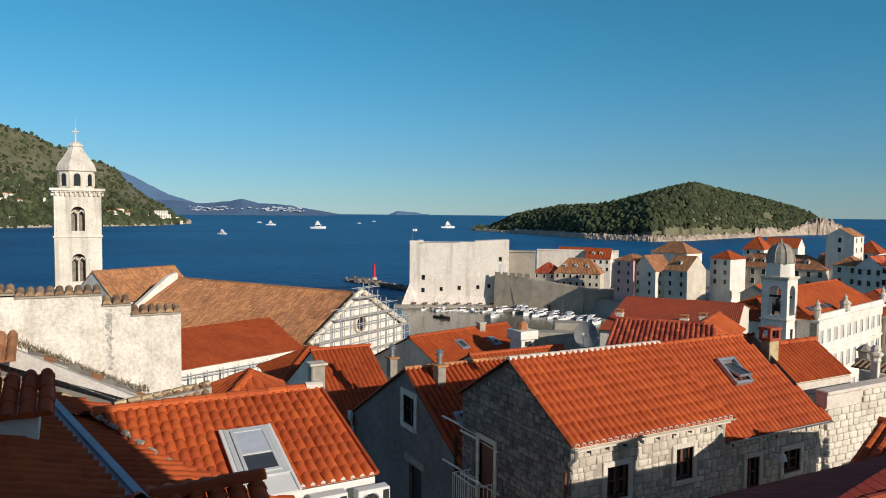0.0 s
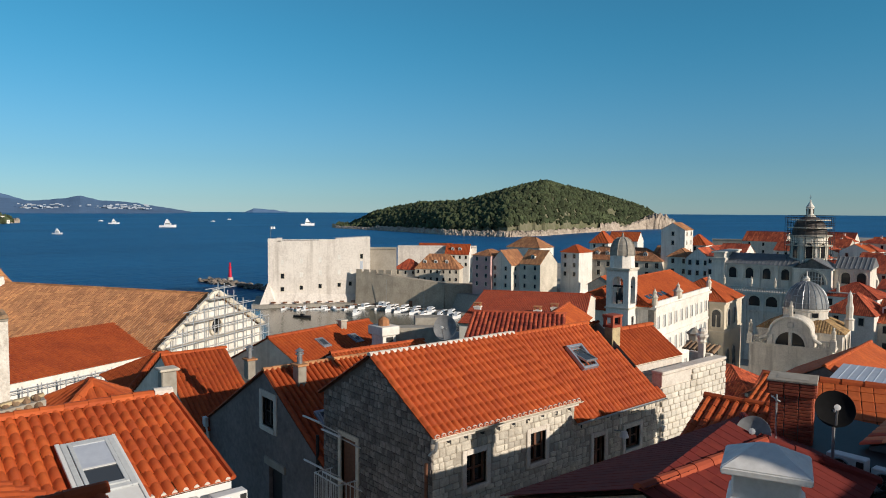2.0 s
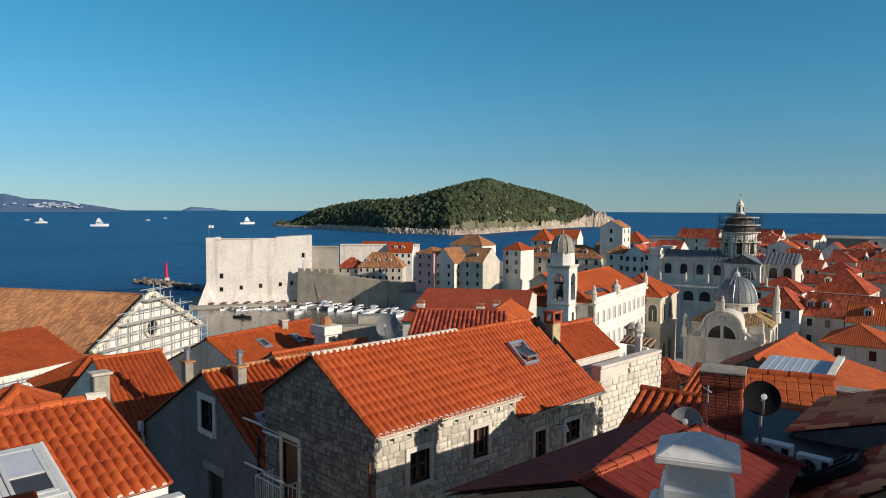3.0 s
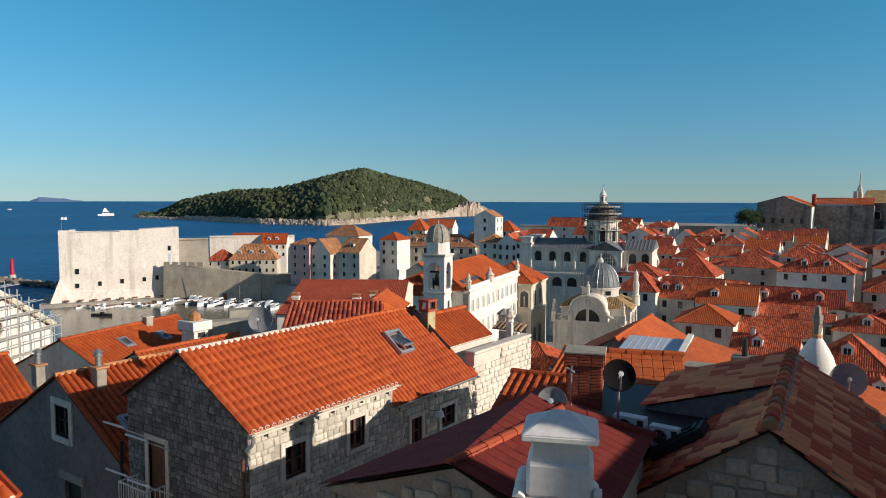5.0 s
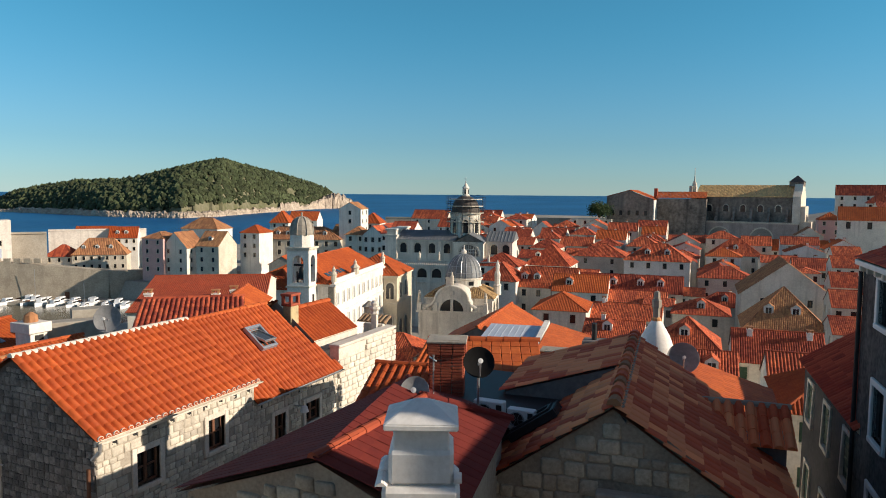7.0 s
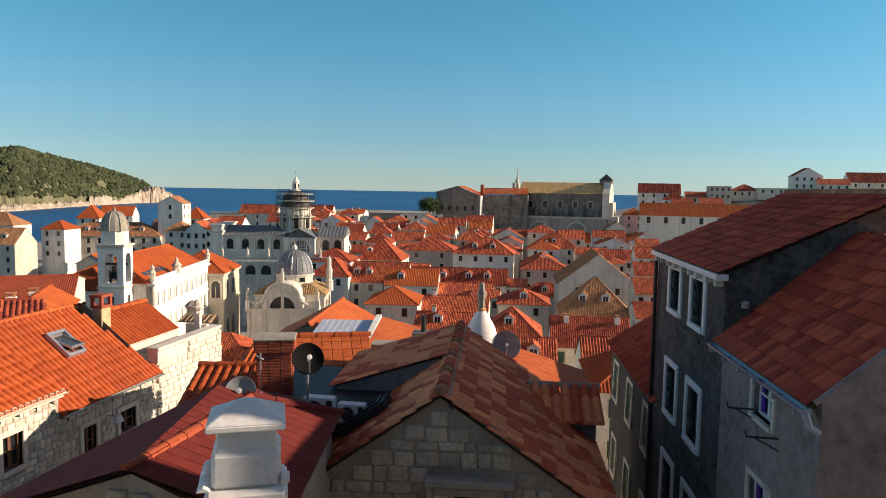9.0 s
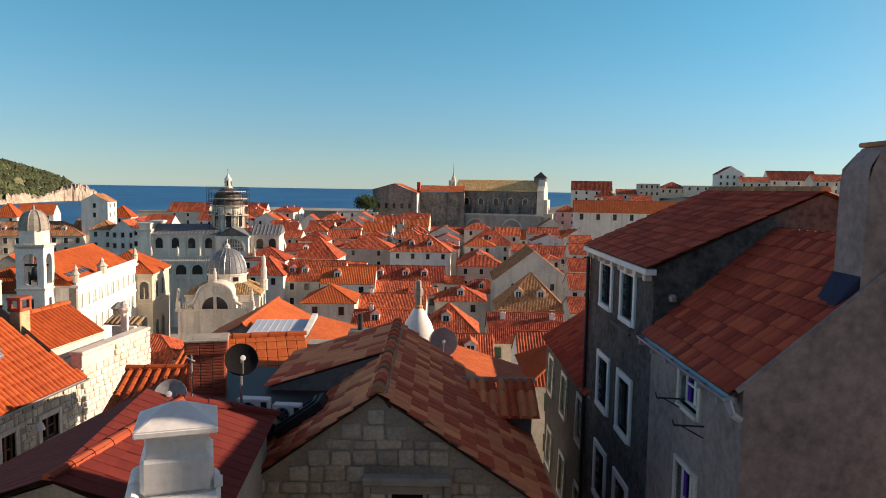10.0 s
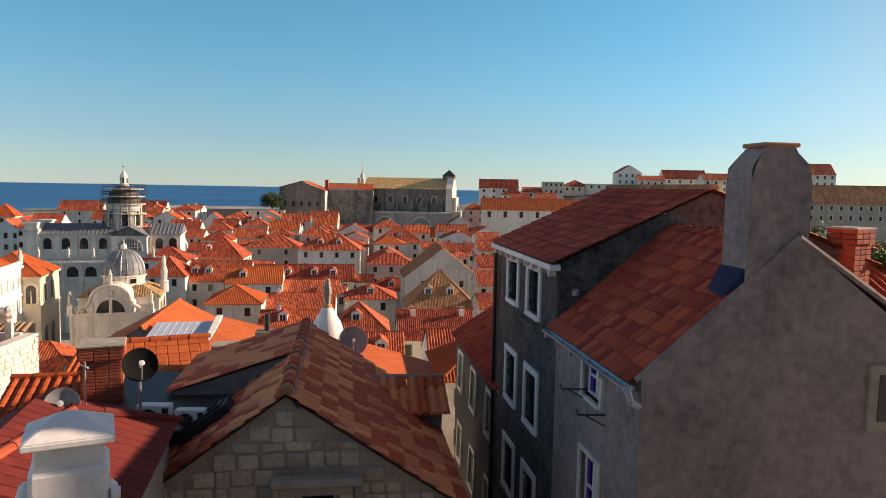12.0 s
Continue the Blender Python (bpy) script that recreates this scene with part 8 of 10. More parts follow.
def build_left_corner():
    """Roofs below the camera: the orange valley, the shaded roof with its skylight, the small tiled dormer."""
    v = thing("house", "house with an orange roof meeting a mortared valley", "house", Matrix(), "near houses")
    tile_field("roof", [((-14.9, 3.0, 33.45), (-10.4, 3.6, 33.28), (-16.2, 0.15, 34.04), (-9.6, 0.9, 34.22))], 0.25, 0.36, TILE, v, PROFILE)
    part("wall", box(bmesh.new(), -15.5, -9.7, -2.0, 1.2, 25, 33.9), LIME, v)
    d = thing("house", "house with a shaded dark red roof and zinc gutter", "house", Matrix(), "near houses")
    s = ((-12.7, 0.0, 34.86), (-8.3, 1.15, 34.46), (-12.5, -3.0, 35.9), (-7.6, -3.0, 35.95))
    tile_field("roof", [s], 0.24, 0.36, TILE, d, PROFILE)
    deck(d, [s])
    part("wall", box(bmesh.new(), -12.4, -8.4, -3.0, -0.2, 25, 34.6), LIME, d)
    bm = bmesh.new()
    a, b = Vector((-12.9, 0.05, 34.86)), Vector((-8.3, 1.22, 34.44))
    n = Vector((0.25, -0.97, 0))
    for o, z, wdt in ((0, 0.0, 0.13), (-0.1, 0.05, 0.05)):
        prism_pts = [a + n * (o - wdt), b + n * (o - wdt), b + n * (o + wdt), a + n * (o + wdt)]
        lo = [bm.verts.new(p + Vector((0, 0, z))) for p in prism_pts]
        hi = [bm.verts.new(p + Vector((0, 0, z + 0.07))) for p in prism_pts]
        bm.faces.new(lo[::-1])
        bm.faces.new(hi)
        for i in range(4):
            bm.faces.new((lo[i], lo[(i + 1) % 4], hi[(i + 1) % 4], hi[i]))
    part("gutter", bm, FLASHING, d, "pale zinc gutter")
    roof_window(d, on_slope(s[0], s[1], s[2], 3.15, 0.55), 0.7, 0.8)
    t = thing("dormer", "small dormer with a dark barrel-tile roof and pale wall", "dormer", pose(-11.2, -0.6, 0, 0, 0, 0))
    part("wall", box(bmesh.new(), -0.6, 0.45, -1.6, 0.62, 34.4, 35.28, 0.01), WHITE, t)
    tile_field("roof", [((0.55, -1.8, 35.3), (0.55, 0.82, 35.3), (-0.6, -1.8, 35.62), (-0.6, 0.82, 35.62))], 0.22, 0.36, TILE, t, PROFILE)
    part("flashing", box(bmesh.new(), 0.3, 0.55, 0.55, 0.85, 34.55, 34.75, 0.01), FLASHING, t)
    # ridge of the roof right under the camera
    r = thing("house", "roof with an orange ridge just below the viewpoint", "house", Matrix(), "near houses")
    tile_field("roof", [((-6.9, 2.5, 34.05), (-6.9, -1.0, 34.05), (-8.75, 2.42, 34.7), (-8.75, -1.0, 34.62)), ((-10.4, -1.0, 34.1), (-10.4, 2.42, 34.1), (-8.75, -1.0, 34.62), (-8.75, 2.42, 34.7))], 0.24, 0.36, TILE_ORANGE, r, PROFILE)
    ridge_caps("ridge", [((-8.75, 1.2, 34.68), (-8.75, 2.46, 34.72))], TILE, r, 0.12, 0.42)
    part("wall", box(bmesh.new(), -10.2, -7.1, -1.0, 2.3, 25, 34.0), LIME, r)


def build_white_gable_wall():
    w = thing("wall_white", "tall white plastered gable wall, stained and cracked", "wall", Matrix(), kind="structure")
    bm = bmesh.new()
    box(bm, -22.7, -22.0, -9, -2.2, 24, 35.75)
    box(bm, -22.7, -22.003, -2.2, 1.25, 24, 35.66)
    box(bm, -22.7, -22.0, 1.25, 2.0, 24, 35.32)
    box(bm, -22.7, -22.003, 2.0, 3.35, 24, 35.0)
    part("plaster", bm, PLASTER_STAINED, w)
    for y0, y1, z in ((-9, -0.85, 35.8), (-0.85, 1.25, 35.7), (1.25, 2.0, 35.38), (2.0, 3.35, 35.06)):
        n = max(1, round((y1 - y0) / 0.23))
        for i in range(n):
            y = y0 + (i + 0.5) * (y1 - y0) / n
            bm = barrel(bmesh.new(), (-21.86, y, z - 0.02), (-22.4, y, z + 0.1), 0.115)
            part("coping_tile", bm, TILE_MOSSY, w)
        part("coping_bed", box(bmesh.new(), -22.75, -21.93, y0, y1, z - 0.09, z - 0.01), MORTAR, w)
    drip = random.Random(12)
    bm = bmesh.new()
    rows = [(1.43 + drip.uniform(-0.03, 0.03), drip.uniform(0.03, 0.11), 35.2 - k * 0.06) for k in range(30)]
    edge = [(bm.verts.new((-21.994, y - h, z)), bm.verts.new((-21.994, y + h, z))) for y, h, z in rows]
    for (a, b), (d, e) in zip(edge, edge[1:]):
        bm.faces.new((a, b, e, d))
    part("damp_streak", bm, DAMP, w, "dark mossy streak below the coping step")
    c = thing("wall_old_tiled", "low old stone wall capped with mossy barrel tiles", "wall", Matrix(), kind="structure")
    a, b = Vector((-17.45, 1.2, 33.12)), Vector((-17.45, 3.4, 33.5))
    for i in range(11):
        p = a.lerp(b, (i + 0.5) / 11)
        part("coping_tile", barrel(bmesh.new(), p, p + Vector((-0.5, 0, 0.26)), 0.1), TILE_MOSSY, c)
    rng = random.Random(6)
    bm = bmesh.new()
    for y0, y1, zl, zr in ((-0.9, 1.25, 34.45, 33.5), (1.25, 3.45, 33.45, 33.72)):
        v = [bm.verts.new(p) for p in ((-17.66, y0, 30), (-17.66, y1, 30), (-17.66, y1, zr), (-17.66, y0, zl), (-18.2, y0, 30), (-18.2, y1, 30), (-18.2, y1, zr), (-18.2, y0, zl))]
        for f in ((0, 1, 2, 3), (5, 4, 7, 6), (3, 2, 6, 7), (1, 5, 6, 2), (4, 0, 3, 7)):
            bm.faces.new([v[k] for k in f])
    part("core", bm, MORTAR, c)
    for y0, y1, zl, zr, n in ((-0.9, 1.5, 34.5, 33.4, 5), (1.3, 3.45, 33.56, 33.82, 1)):
        for k in range(n):
            y = y0
            while y < y1:
                l = rng.uniform(0.16, 0.36)
                z = zl + (zr - zl) * (y + l / 2 - y0) / (y1 - y0) - 0.05 - k * 0.095
                shared("stone", rng.choice(stone_set(OCHRE_STONE)), c, Matrix.Translation((-17.64 - (0.3 if n == 1 else 0), y + l / 2, z)) @ pose(0, 0, 0, 0, 0, 90) @ pose(0, 0, 0, 0, math.degrees(math.atan2(zl - zr, y1 - y0)) + rng.uniform(-4, 4), 0) @ Matrix.Diagonal((l * 0.95, 0.14, 0.085, 1)))
                y += l
    for i in range(10):  # loose slabs stepping down the foot of the white wall
        y = 1.95 - i * 0.25
        z = 33.32 + (1.95 - y) * 0.54
        ob = part("slab", box(bmesh.new(), -0.25, 0.3, -0.17, 0.17, 0, 0.06, 0.015), STONE_GREY if i % 4 else TILE_OLD, c)
        ob.matrix_basis = pose(-19.2 + rng.uniform(-0.05, 0.05), y, z, -22 + rng.uniform(-5, 5), rng.uniform(-3, 10), rng.uniform(-8, 8))
    bm = bmesh.new()
    top = [(-21.95, -3.0, 34.9), (-21.95, 2.6, 32.1), (-19.2, 2.1, 33.26), (-19.2, -3.0, 36.0)], [(-19.2, -3.0, 36.0), (-19.2, 2.1, 33.26), (-18.15, 2.6, 33.1), (-18.15, -3.0, 35.5)]
    for quad in top:
        bm.faces.new([bm.verts.new(p) for p in quad])
        bm.faces.new([bm.verts.new((x, y, z - 2.5)) for x, y, z in quad])
    part("bank", bm, MORTAR_WHITE, c, "sloping whitewashed bank")
    o = thing("house", "ochre stone outbuilding with old mixed tiles", "house", Matrix(), "near houses")
    part("wall", box(bmesh.new(), -21.0, -17.75, -5.5, -0.95, 28, 34.7), RENDER_PINK, o)
    tile_field("roof", [((-17.6, -5.5, 34.75), (-17.6, -0.6, 34.75), (-18.6, -5.5, 35.2), (-18.6, -0.6, 35.2))], 0.22, 0.3, TILE_OLD, o, PROFILE)
    # tufts of dry weeds
    verts, faces = [], []
    for _ in range(1500):
        y = rng.uniform(-0.8, 2.2)
        z = 33.34 + max(0, (1.95 - y)) * 0.54 + rng.uniform(-0.02, 0.06)
        x = rng.uniform(-20.0, -19.3)
        q, t, l = rng.uniform(0, 6.3), rng.uniform(0.2, 1.2), rng.uniform(0.05, 0.17)
        d = Vector((math.cos(q) * t, math.sin(q) * t, 1)).normalized() * l
        s = Vector((-math.sin(q), math.cos(q), 0)) * 0.012
        b = len(verts)
        p = Vector((x, y, z))
        verts += [p - s, p + s, p + d]
        faces.append((b, b + 1, b + 2))
    tagged(mesh("weeds", verts, faces, DRY_GRASS), "dry weeds growing on the old wall", "weeds", kind="stuff")
    house("small outhouse with an orange lean roof", -20.4, 5.0, 2.6, 2.4, 26, 32.6, 0.7, "hip", 0, LIME, TILE_ORANGE, over=0.1, group="near houses")


PLASTER_STAINED = streaked(mat("stained_white_plaster", (0.80, 0.75, 0.67), (0.46, 0.41, 0.35), 0.92, 1.6, 9, 0.3, 0.9, 0.05), (0.34, 0.31, 0.27), 0.55, 1.5)
DAMP = mat("damp_blackened_plaster", (0.74, 0.70, 0.63), (0.12, 0.11, 0.10), 0.95, 6, 26, 0.55, 0.6, 0.02)
TILE_MOSSY = mat("mossy_old_tile", (0.50, 0.30, 0.17), (0.20, 0.15, 0.10), 0.92, 3, 12, 0.45, 0.4, 0.01, rnd=0.35)
DRY_GRASS = mat("dry_grass", (0.24, 0.20, 0.13), (0.13, 0.11, 0.07), 0.9, 2, 9, 0.5, 0.0)


# red tile darkened so that its colour carries the roof's shade
TILE_DEEP = mat("shade_dark_red_tile", (0.20, 0.026, 0.018), (0.14, 0.019, 0.014), 0.85, 0.5, 6, bump=0.2, size=0.01, island=0.12)


def build_chimney_house():
    """The shaded roof with the white chimney, just below the camera's line."""
    h = thing("house", "house with a broad dark red roof in the shade", "house", CHIMNEY_SCALE, "near houses")
    A, R = Vector((-4.62, 7.15, 34.82)), Vector((-4.5, 9.95, 34.82))
    W0, W1 = Vector((-6.82, 7.1, 34.03)), Vector((-6.82, 13.9, 33.9))
    E0, E1 = Vector((-2.85, 7.15, 34.2)), Vector((-3.4, 10.8, 34.38))
    west, east, back = (W1, W0, R, A), (E0, E1, A, R), (E1, W1, R, R)
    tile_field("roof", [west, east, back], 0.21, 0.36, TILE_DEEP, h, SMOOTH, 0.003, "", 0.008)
    deck(h, [west, east, back], 0.04)
    # ridge in a paler tile, its sunlight put into the colour
    ridge_caps("ridge", [(A - Vector((0, 0.04, 0)), R)], TILE_RED, h, 0.085, 0.34)
    ridge_caps("hip", [(R, W1), (R, E1)], TILE_DEEP, h, 0.09, 0.36)
    wl, wr = Vector((W0.x + 0.12, 7.22, 0)), Vector((E0.x - 0.1, 7.22, 0))
    bm = bmesh.new()
    bm.faces.new([bm.verts.new(v) for v in ((wl.x, wl.y, 20), (wr.x, wr.y, 20), (wr.x, wr.y, 34.1), (A.x, wl.y, 34.74), (wl.x, wl.y, 33.98))])
    part("gable_wall", bm, MORTAR_BROWN, h, "rough old gable wall in the shade")
    for name, p, q in (("west_wall", Vector((wl.x, wl.y, 33.95)), Vector((wl.x, 13.7, 33.8))), ("south_wall", Vector((wl.x, 13.7, 33.8)), Vector((-3.5, 10.7, 34.2))), ("east_wall", Vector((wr.x, wr.y, 34.1)), Vector((-3.5, 10.7, 34.2)))):
        bm = bmesh.new()
        bm.faces.new([bm.verts.new(v) for v in ((p.x, p.y, 20), (q.x, q.y, 20), (q.x, q.y, q.z - 0.06), (p.x, p.y, p.z - 0.06))])
        part(name, bm, MORTAR, h)
    stone_wall(h, wl.xy, wr.xy, 32.4, 33.9, [], 0.2, 0.32, lambda q: 34.6 - abs(q + wl.x - A.x) * 0.345, 60, 41, 0.02, STONE_BROWN)
    c = thing("chimney", "white plastered chimney with a pyramid cap", "chimney", CHIMNEY_SCALE @ pose(-3.27, 7.32, 0, 0, 0, 24))
    part("foot", box(bmesh.new(), -0.43, 0.43, -0.38, 0.38, 32.6, 34.78, 0.05), WHITE_CHIMNEY, c)
    part("shaft", box(bmesh.new(), -0.36, 0.36, -0.31, 0.31, 34.78, 35.18, 0.045), WHITE_CHIMNEY, c)
    part("neck", box(bmesh.new(), -0.31, 0.31, -0.27, 0.27, 35.16, 35.42, 0.02), WHITE_CHIMNEY, c)
    bm = bmesh.new()
    lo = [(-0.41, -0.37), (0.41, -0.37), (0.41, 0.37), (-0.41, 0.37)]
    v0 = [bm.verts.new((x, y, 35.42)) for x, y in lo]
    v1 = [bm.verts.new((x, y, 35.49)) for x, y in lo]
    top = [bm.verts.new((-0.07, 0, 35.69)), bm.verts.new((0.07, 0, 35.69))]
    bm.faces.new(v0[::-1])
    for i in range(4):
        bm.faces.new((v0[i], v0[(i + 1) % 4], v1[(i + 1) % 4], v1[i]))
    bm.faces.new((v1[0], v1[1], top[1], top[0]))
    bm.faces.new((v1[1], v1[2], top[1]))
    bm.faces.new((v1[2], v1[3], top[0], top[1]))
    bm.faces.new((v1[3], v1[0], top[0]))
    bmesh.ops.bevel(bm, geom=list(bm.edges), offset=0.012, segments=2, affect="EDGES")
    part("cap", bm, WHITE_CHIMNEY, c)
    o = part("soot_door", lathe(bmesh.new(), [(0, 0.05), (0.06, 0.05), (0.07, 0), (0.07, -0.04)], 10), WHITE_CHIMNEY, c)
    o.matrix_basis = pose(0.4, -0.25, 34.86, 0, 90, 0)
    tile_field("ledge", [((-0.5, -0.33, 34.78), (-0.36, -0.33, 34.78), (-0.5, 0.33, 34.84), (-0.36, 0.33, 34.84))], 0.14, 0.3, WHITE_CHIMNEY, c)


WHITE_CHIMNEY = mat("whitewashed_plaster", (0.86, 0.83, 0.78), (0.68, 0.65, 0.60), 0.9, 1.6, 9, 0.2, 0.3, 0.012)


CHIMNEY_SCALE = Matrix.Translation((0.09, 0.38, 38.0)) @ Matrix.Scale(1.3, 4) @ Matrix.Translation((-0.09, -0.38, -38.0))
VIEW_SCALE = Matrix.Translation((0, 0.33, 38.0)) @ Matrix.Scale(1.2, 4) @ Matrix.Translation((0, -0.33, -38.0))


def build_stone_gable_house():
    """The gabled stone house whose ridge leads the eye down to the town."""
    yaw = 6.0
    h = thing("house", "stone gabled house with patchy brown and red tiles", "house", VIEW_SCALE @ pose(-1.87, 11.35, 0, 0, 0, yaw), "near houses")
    ap, el, er, zl, zr_ = 34.66, -2.25, 2.85, 33.05, 32.72
    L = 5.9
    ridge0, ridge1 = Vector((0, -0.12, ap)), Vector((0, L, ap))
    west = ((el - 0.15, L, zl - 0.1), (el - 0.15, -0.12, zl - 0.1), ridge1, ridge0)
    east = ((er + 0.15, -0.12, zr_ - 0.1), (er + 0.15, L, zr_ - 0.1), ridge0, ridge1)
    tile_pieces([west], 0.28, 0.31, TILE_MIXED, h, 330, 0.008, FLATTISH, 0.045)
    tile_field("roof", [east], 0.27, 0.34, TILE_MIXED, h, FLATTISH, 0.01, "", 0.05)
    deck(h, [west, east])
    for i in range(15):
        p = Vector((0, -0.12 + i * 0.41, ap + 0.0))
        part("ridge_tile", barrel(bmesh.new(), p + Vector((0, 0, 0.03)), p + Vector((0, 0.46, 0.0)), 0.115), TILE_MIXED if i % 3 else TILE_OLD, h)
    bm = bmesh.new()
    for i in range(31):
        rod(bm, (0.12, i * 0.19, ap - 0.04), (0.14, i * 0.19 + 0.15, ap - 0.05), 0.03, 5)
    tagged(part("ridge_mortar", bm, MORTAR_BROWN, h), kind="stuff")
    hole = (2.43, 3.07, 30.9, 32.98)
    bm = bmesh.new()
    wall_panel(bm, (el, 0), (er, 0), 22, 32.72, [(hole[0], hole[1], hole[2], 32.72)], 0.22)
    V = lambda x, z: bm.verts.new((x, 0, z))
    x0, x1 = el + hole[0], el + hole[1]
    bm.faces.new((V(el, 32.72), V(x0, 32.72), V(x0, 34.4), V(0, ap), V(el, zl)))
    bm.faces.new((V(x1, 32.72), V(er, 32.72), V(x1, 34.2)))
    bm.faces.new((V(x0, hole[3]), V(x1, hole[3]), V(x1, 34.2), V(x0, 34.4)))
    wall_panel(bm, (er, 0), (er, L), 22, zr_, [])
    wall_panel(bm, (el, L), (el, 0), 22, zl, [])
    part("wall", bm, MORTAR_BROWN, h)
    w = part("window", box(bmesh.new(), x0 - 0.28, x1 + 0.28, -0.14, 0.1, hole[3], hole[3] + 0.16, 0.02), STONE_GREY, h, "moulded grey stone lintel")
    part("hood", box(bmesh.new(), x0 - 0.42, x1 + 0.42, -0.22, 0.05, hole[3] + 0.16, hole[3] + 0.3, 0.03), STONE_GREY, w)
    for x in (x0 - 0.28, x1 + 0.04):
        part("jamb", box(bmesh.new(), x, x + 0.24, -0.1, 0.1, hole[2], hole[3], 0.015), STONE, w)
    for x in (x0 - 0.4, x1 + 0.28):
        part("corbel", box(bmesh.new(), x, x + 0.12, -0.18, 0.05, hole[3] - 0.16, hole[3] + 0.16, 0.02), STONE_GREY, w)
    part("pane", box(bmesh.new(), x0, x1, 0.16, 0.18, hole[2], hole[3]), PANE, w)
    part("sash_bar", box(bmesh.new(), x0, x0 + 0.06, 0.1, 0.16, hole[2], hole[3]), WHITE_PAINT, w)
    part("sash_bar", box(bmesh.new(), x1 - 0.06, x1, 0.1, 0.16, hole[2], hole[3]), WHITE_PAINT, w)
    def gable_top(q):
        x = q + el
        return ap - 0.06 + (x * (ap - zl) / -el if x < 0 else -x * (ap - zr_) / er) - 0.06
    stone_wall(h, (el, 0), (er, 0), 31.0, 34.7, [(hole[0] - 0.1, hole[1] + 0.1, hole[2], hole[3] + 0.2)], 0.21, 0.33, gable_top, 130, 23, 0.02, STONE_BROWN)
    roof_window(h, on_slope(west[0], west[1], west[2], L - 1.6, 0.7), 0.42, 0.85, frame_mat=DARK)
    # raised dormer block on the west slope, grey rendered, with its own tiles
    bm = bmesh.new()
    ends = [[bm.verts.new((x, y, z)) for x, z in ((-2.4, 32.7), (-0.1, 32.7), (-0.1, 34.61), (-2.4, 33.9))] for y in (2.78, 5.7)]
    bm.faces.new(ends[0])
    bm.faces.new(ends[1][::-1])
    for i in range(4):
        j = (i + 1) % 4
        bm.faces.new((ends[0][j], ends[0][i], ends[1][i], ends[1][j]))
    d = part("dormer", bm, RENDER_GREY, h)
    tile_field("dormer_roof", [((-2.5, 5.85, 33.9), (-2.5, 2.7, 33.9), (0, 5.85, 34.7), (0, 2.7, 34.7))], 0.29, 0.36, TILE_MIXED, d, FLATTISH)
    # low barrel-tiled roof of the dormer on the alley side
    e = thing("dormer", "alley-side dormer with large barrel tiles and grey wall", "dormer", h.matrix_basis @ pose(0, 0, 0))
    tile_field("roof", [((1.0, 3.35, 33.12), (3.15, 3.35, 33.12), (0.8, 4.45, 33.62), (3.2, 4.45, 33.62))], 0.21, 0.42, TILE_MIXED, e, PROFILE)
    part("ridge", barrel(bmesh.new(), (0.8, 4.47, 33.62), (3.22, 4.47, 33.62), 0.1), MORTAR_BROWN, e)
    part("wall", box(bmesh.new(), 1.3, 3.05, 3.6, 4.4, 30.5, 33.12), RENDER_GREY, e)
    part("flashing", rod(bmesh.new(), (0.7, 3.5, 33.5), (2.8, 3.55, 32.5), 0.05, 6), DARK, e)


def shrub(label, x, y, z, r, seed):
    """A small shrub: stems and many separate leaves."""
    t = thing("shrub", label, "shrub", pose(x, y, z))
    rng = random.Random(seed)
    bm = bmesh.new()
    for k in range(7):
        a = 2 * math.pi * k / 7
        rod(bm, (0, 0, -r * 1.6), (r * 0.5 * math.cos(a), r * 0.5 * math.sin(a), r * 0.2), 0.025, 5)
    part("stem", bm, WOOD, t)
    verts, faces = [], []
    for _ in range(1500):
        p = Vector((rng.gauss(0, 0.45), rng.gauss(0, 0.45), rng.gauss(0, 0.36))) * r
        d = Vector((rng.uniform(-1, 1), rng.uniform(-1, 1), rng.uniform(-0.4, 1))).normalized()
        u = d.orthogonal().normalized() * 0.035
        b = len(verts)
        verts += [p - d * 0.07, p + u, p + d * 0.08, p - u]
        faces.append((b, b + 1, b + 2, b + 3))
    tagged(mesh("leaves", verts, faces, LEAF_BRIGHT, t), kind="stuff")


LEAF_BRIGHT = mat("bright_leaf", (0.11, 0.19, 0.03), (0.06, 0.11, 0.02), 0.7, 1, 5, 0.4, 0.1, 0.01, island=0.35)


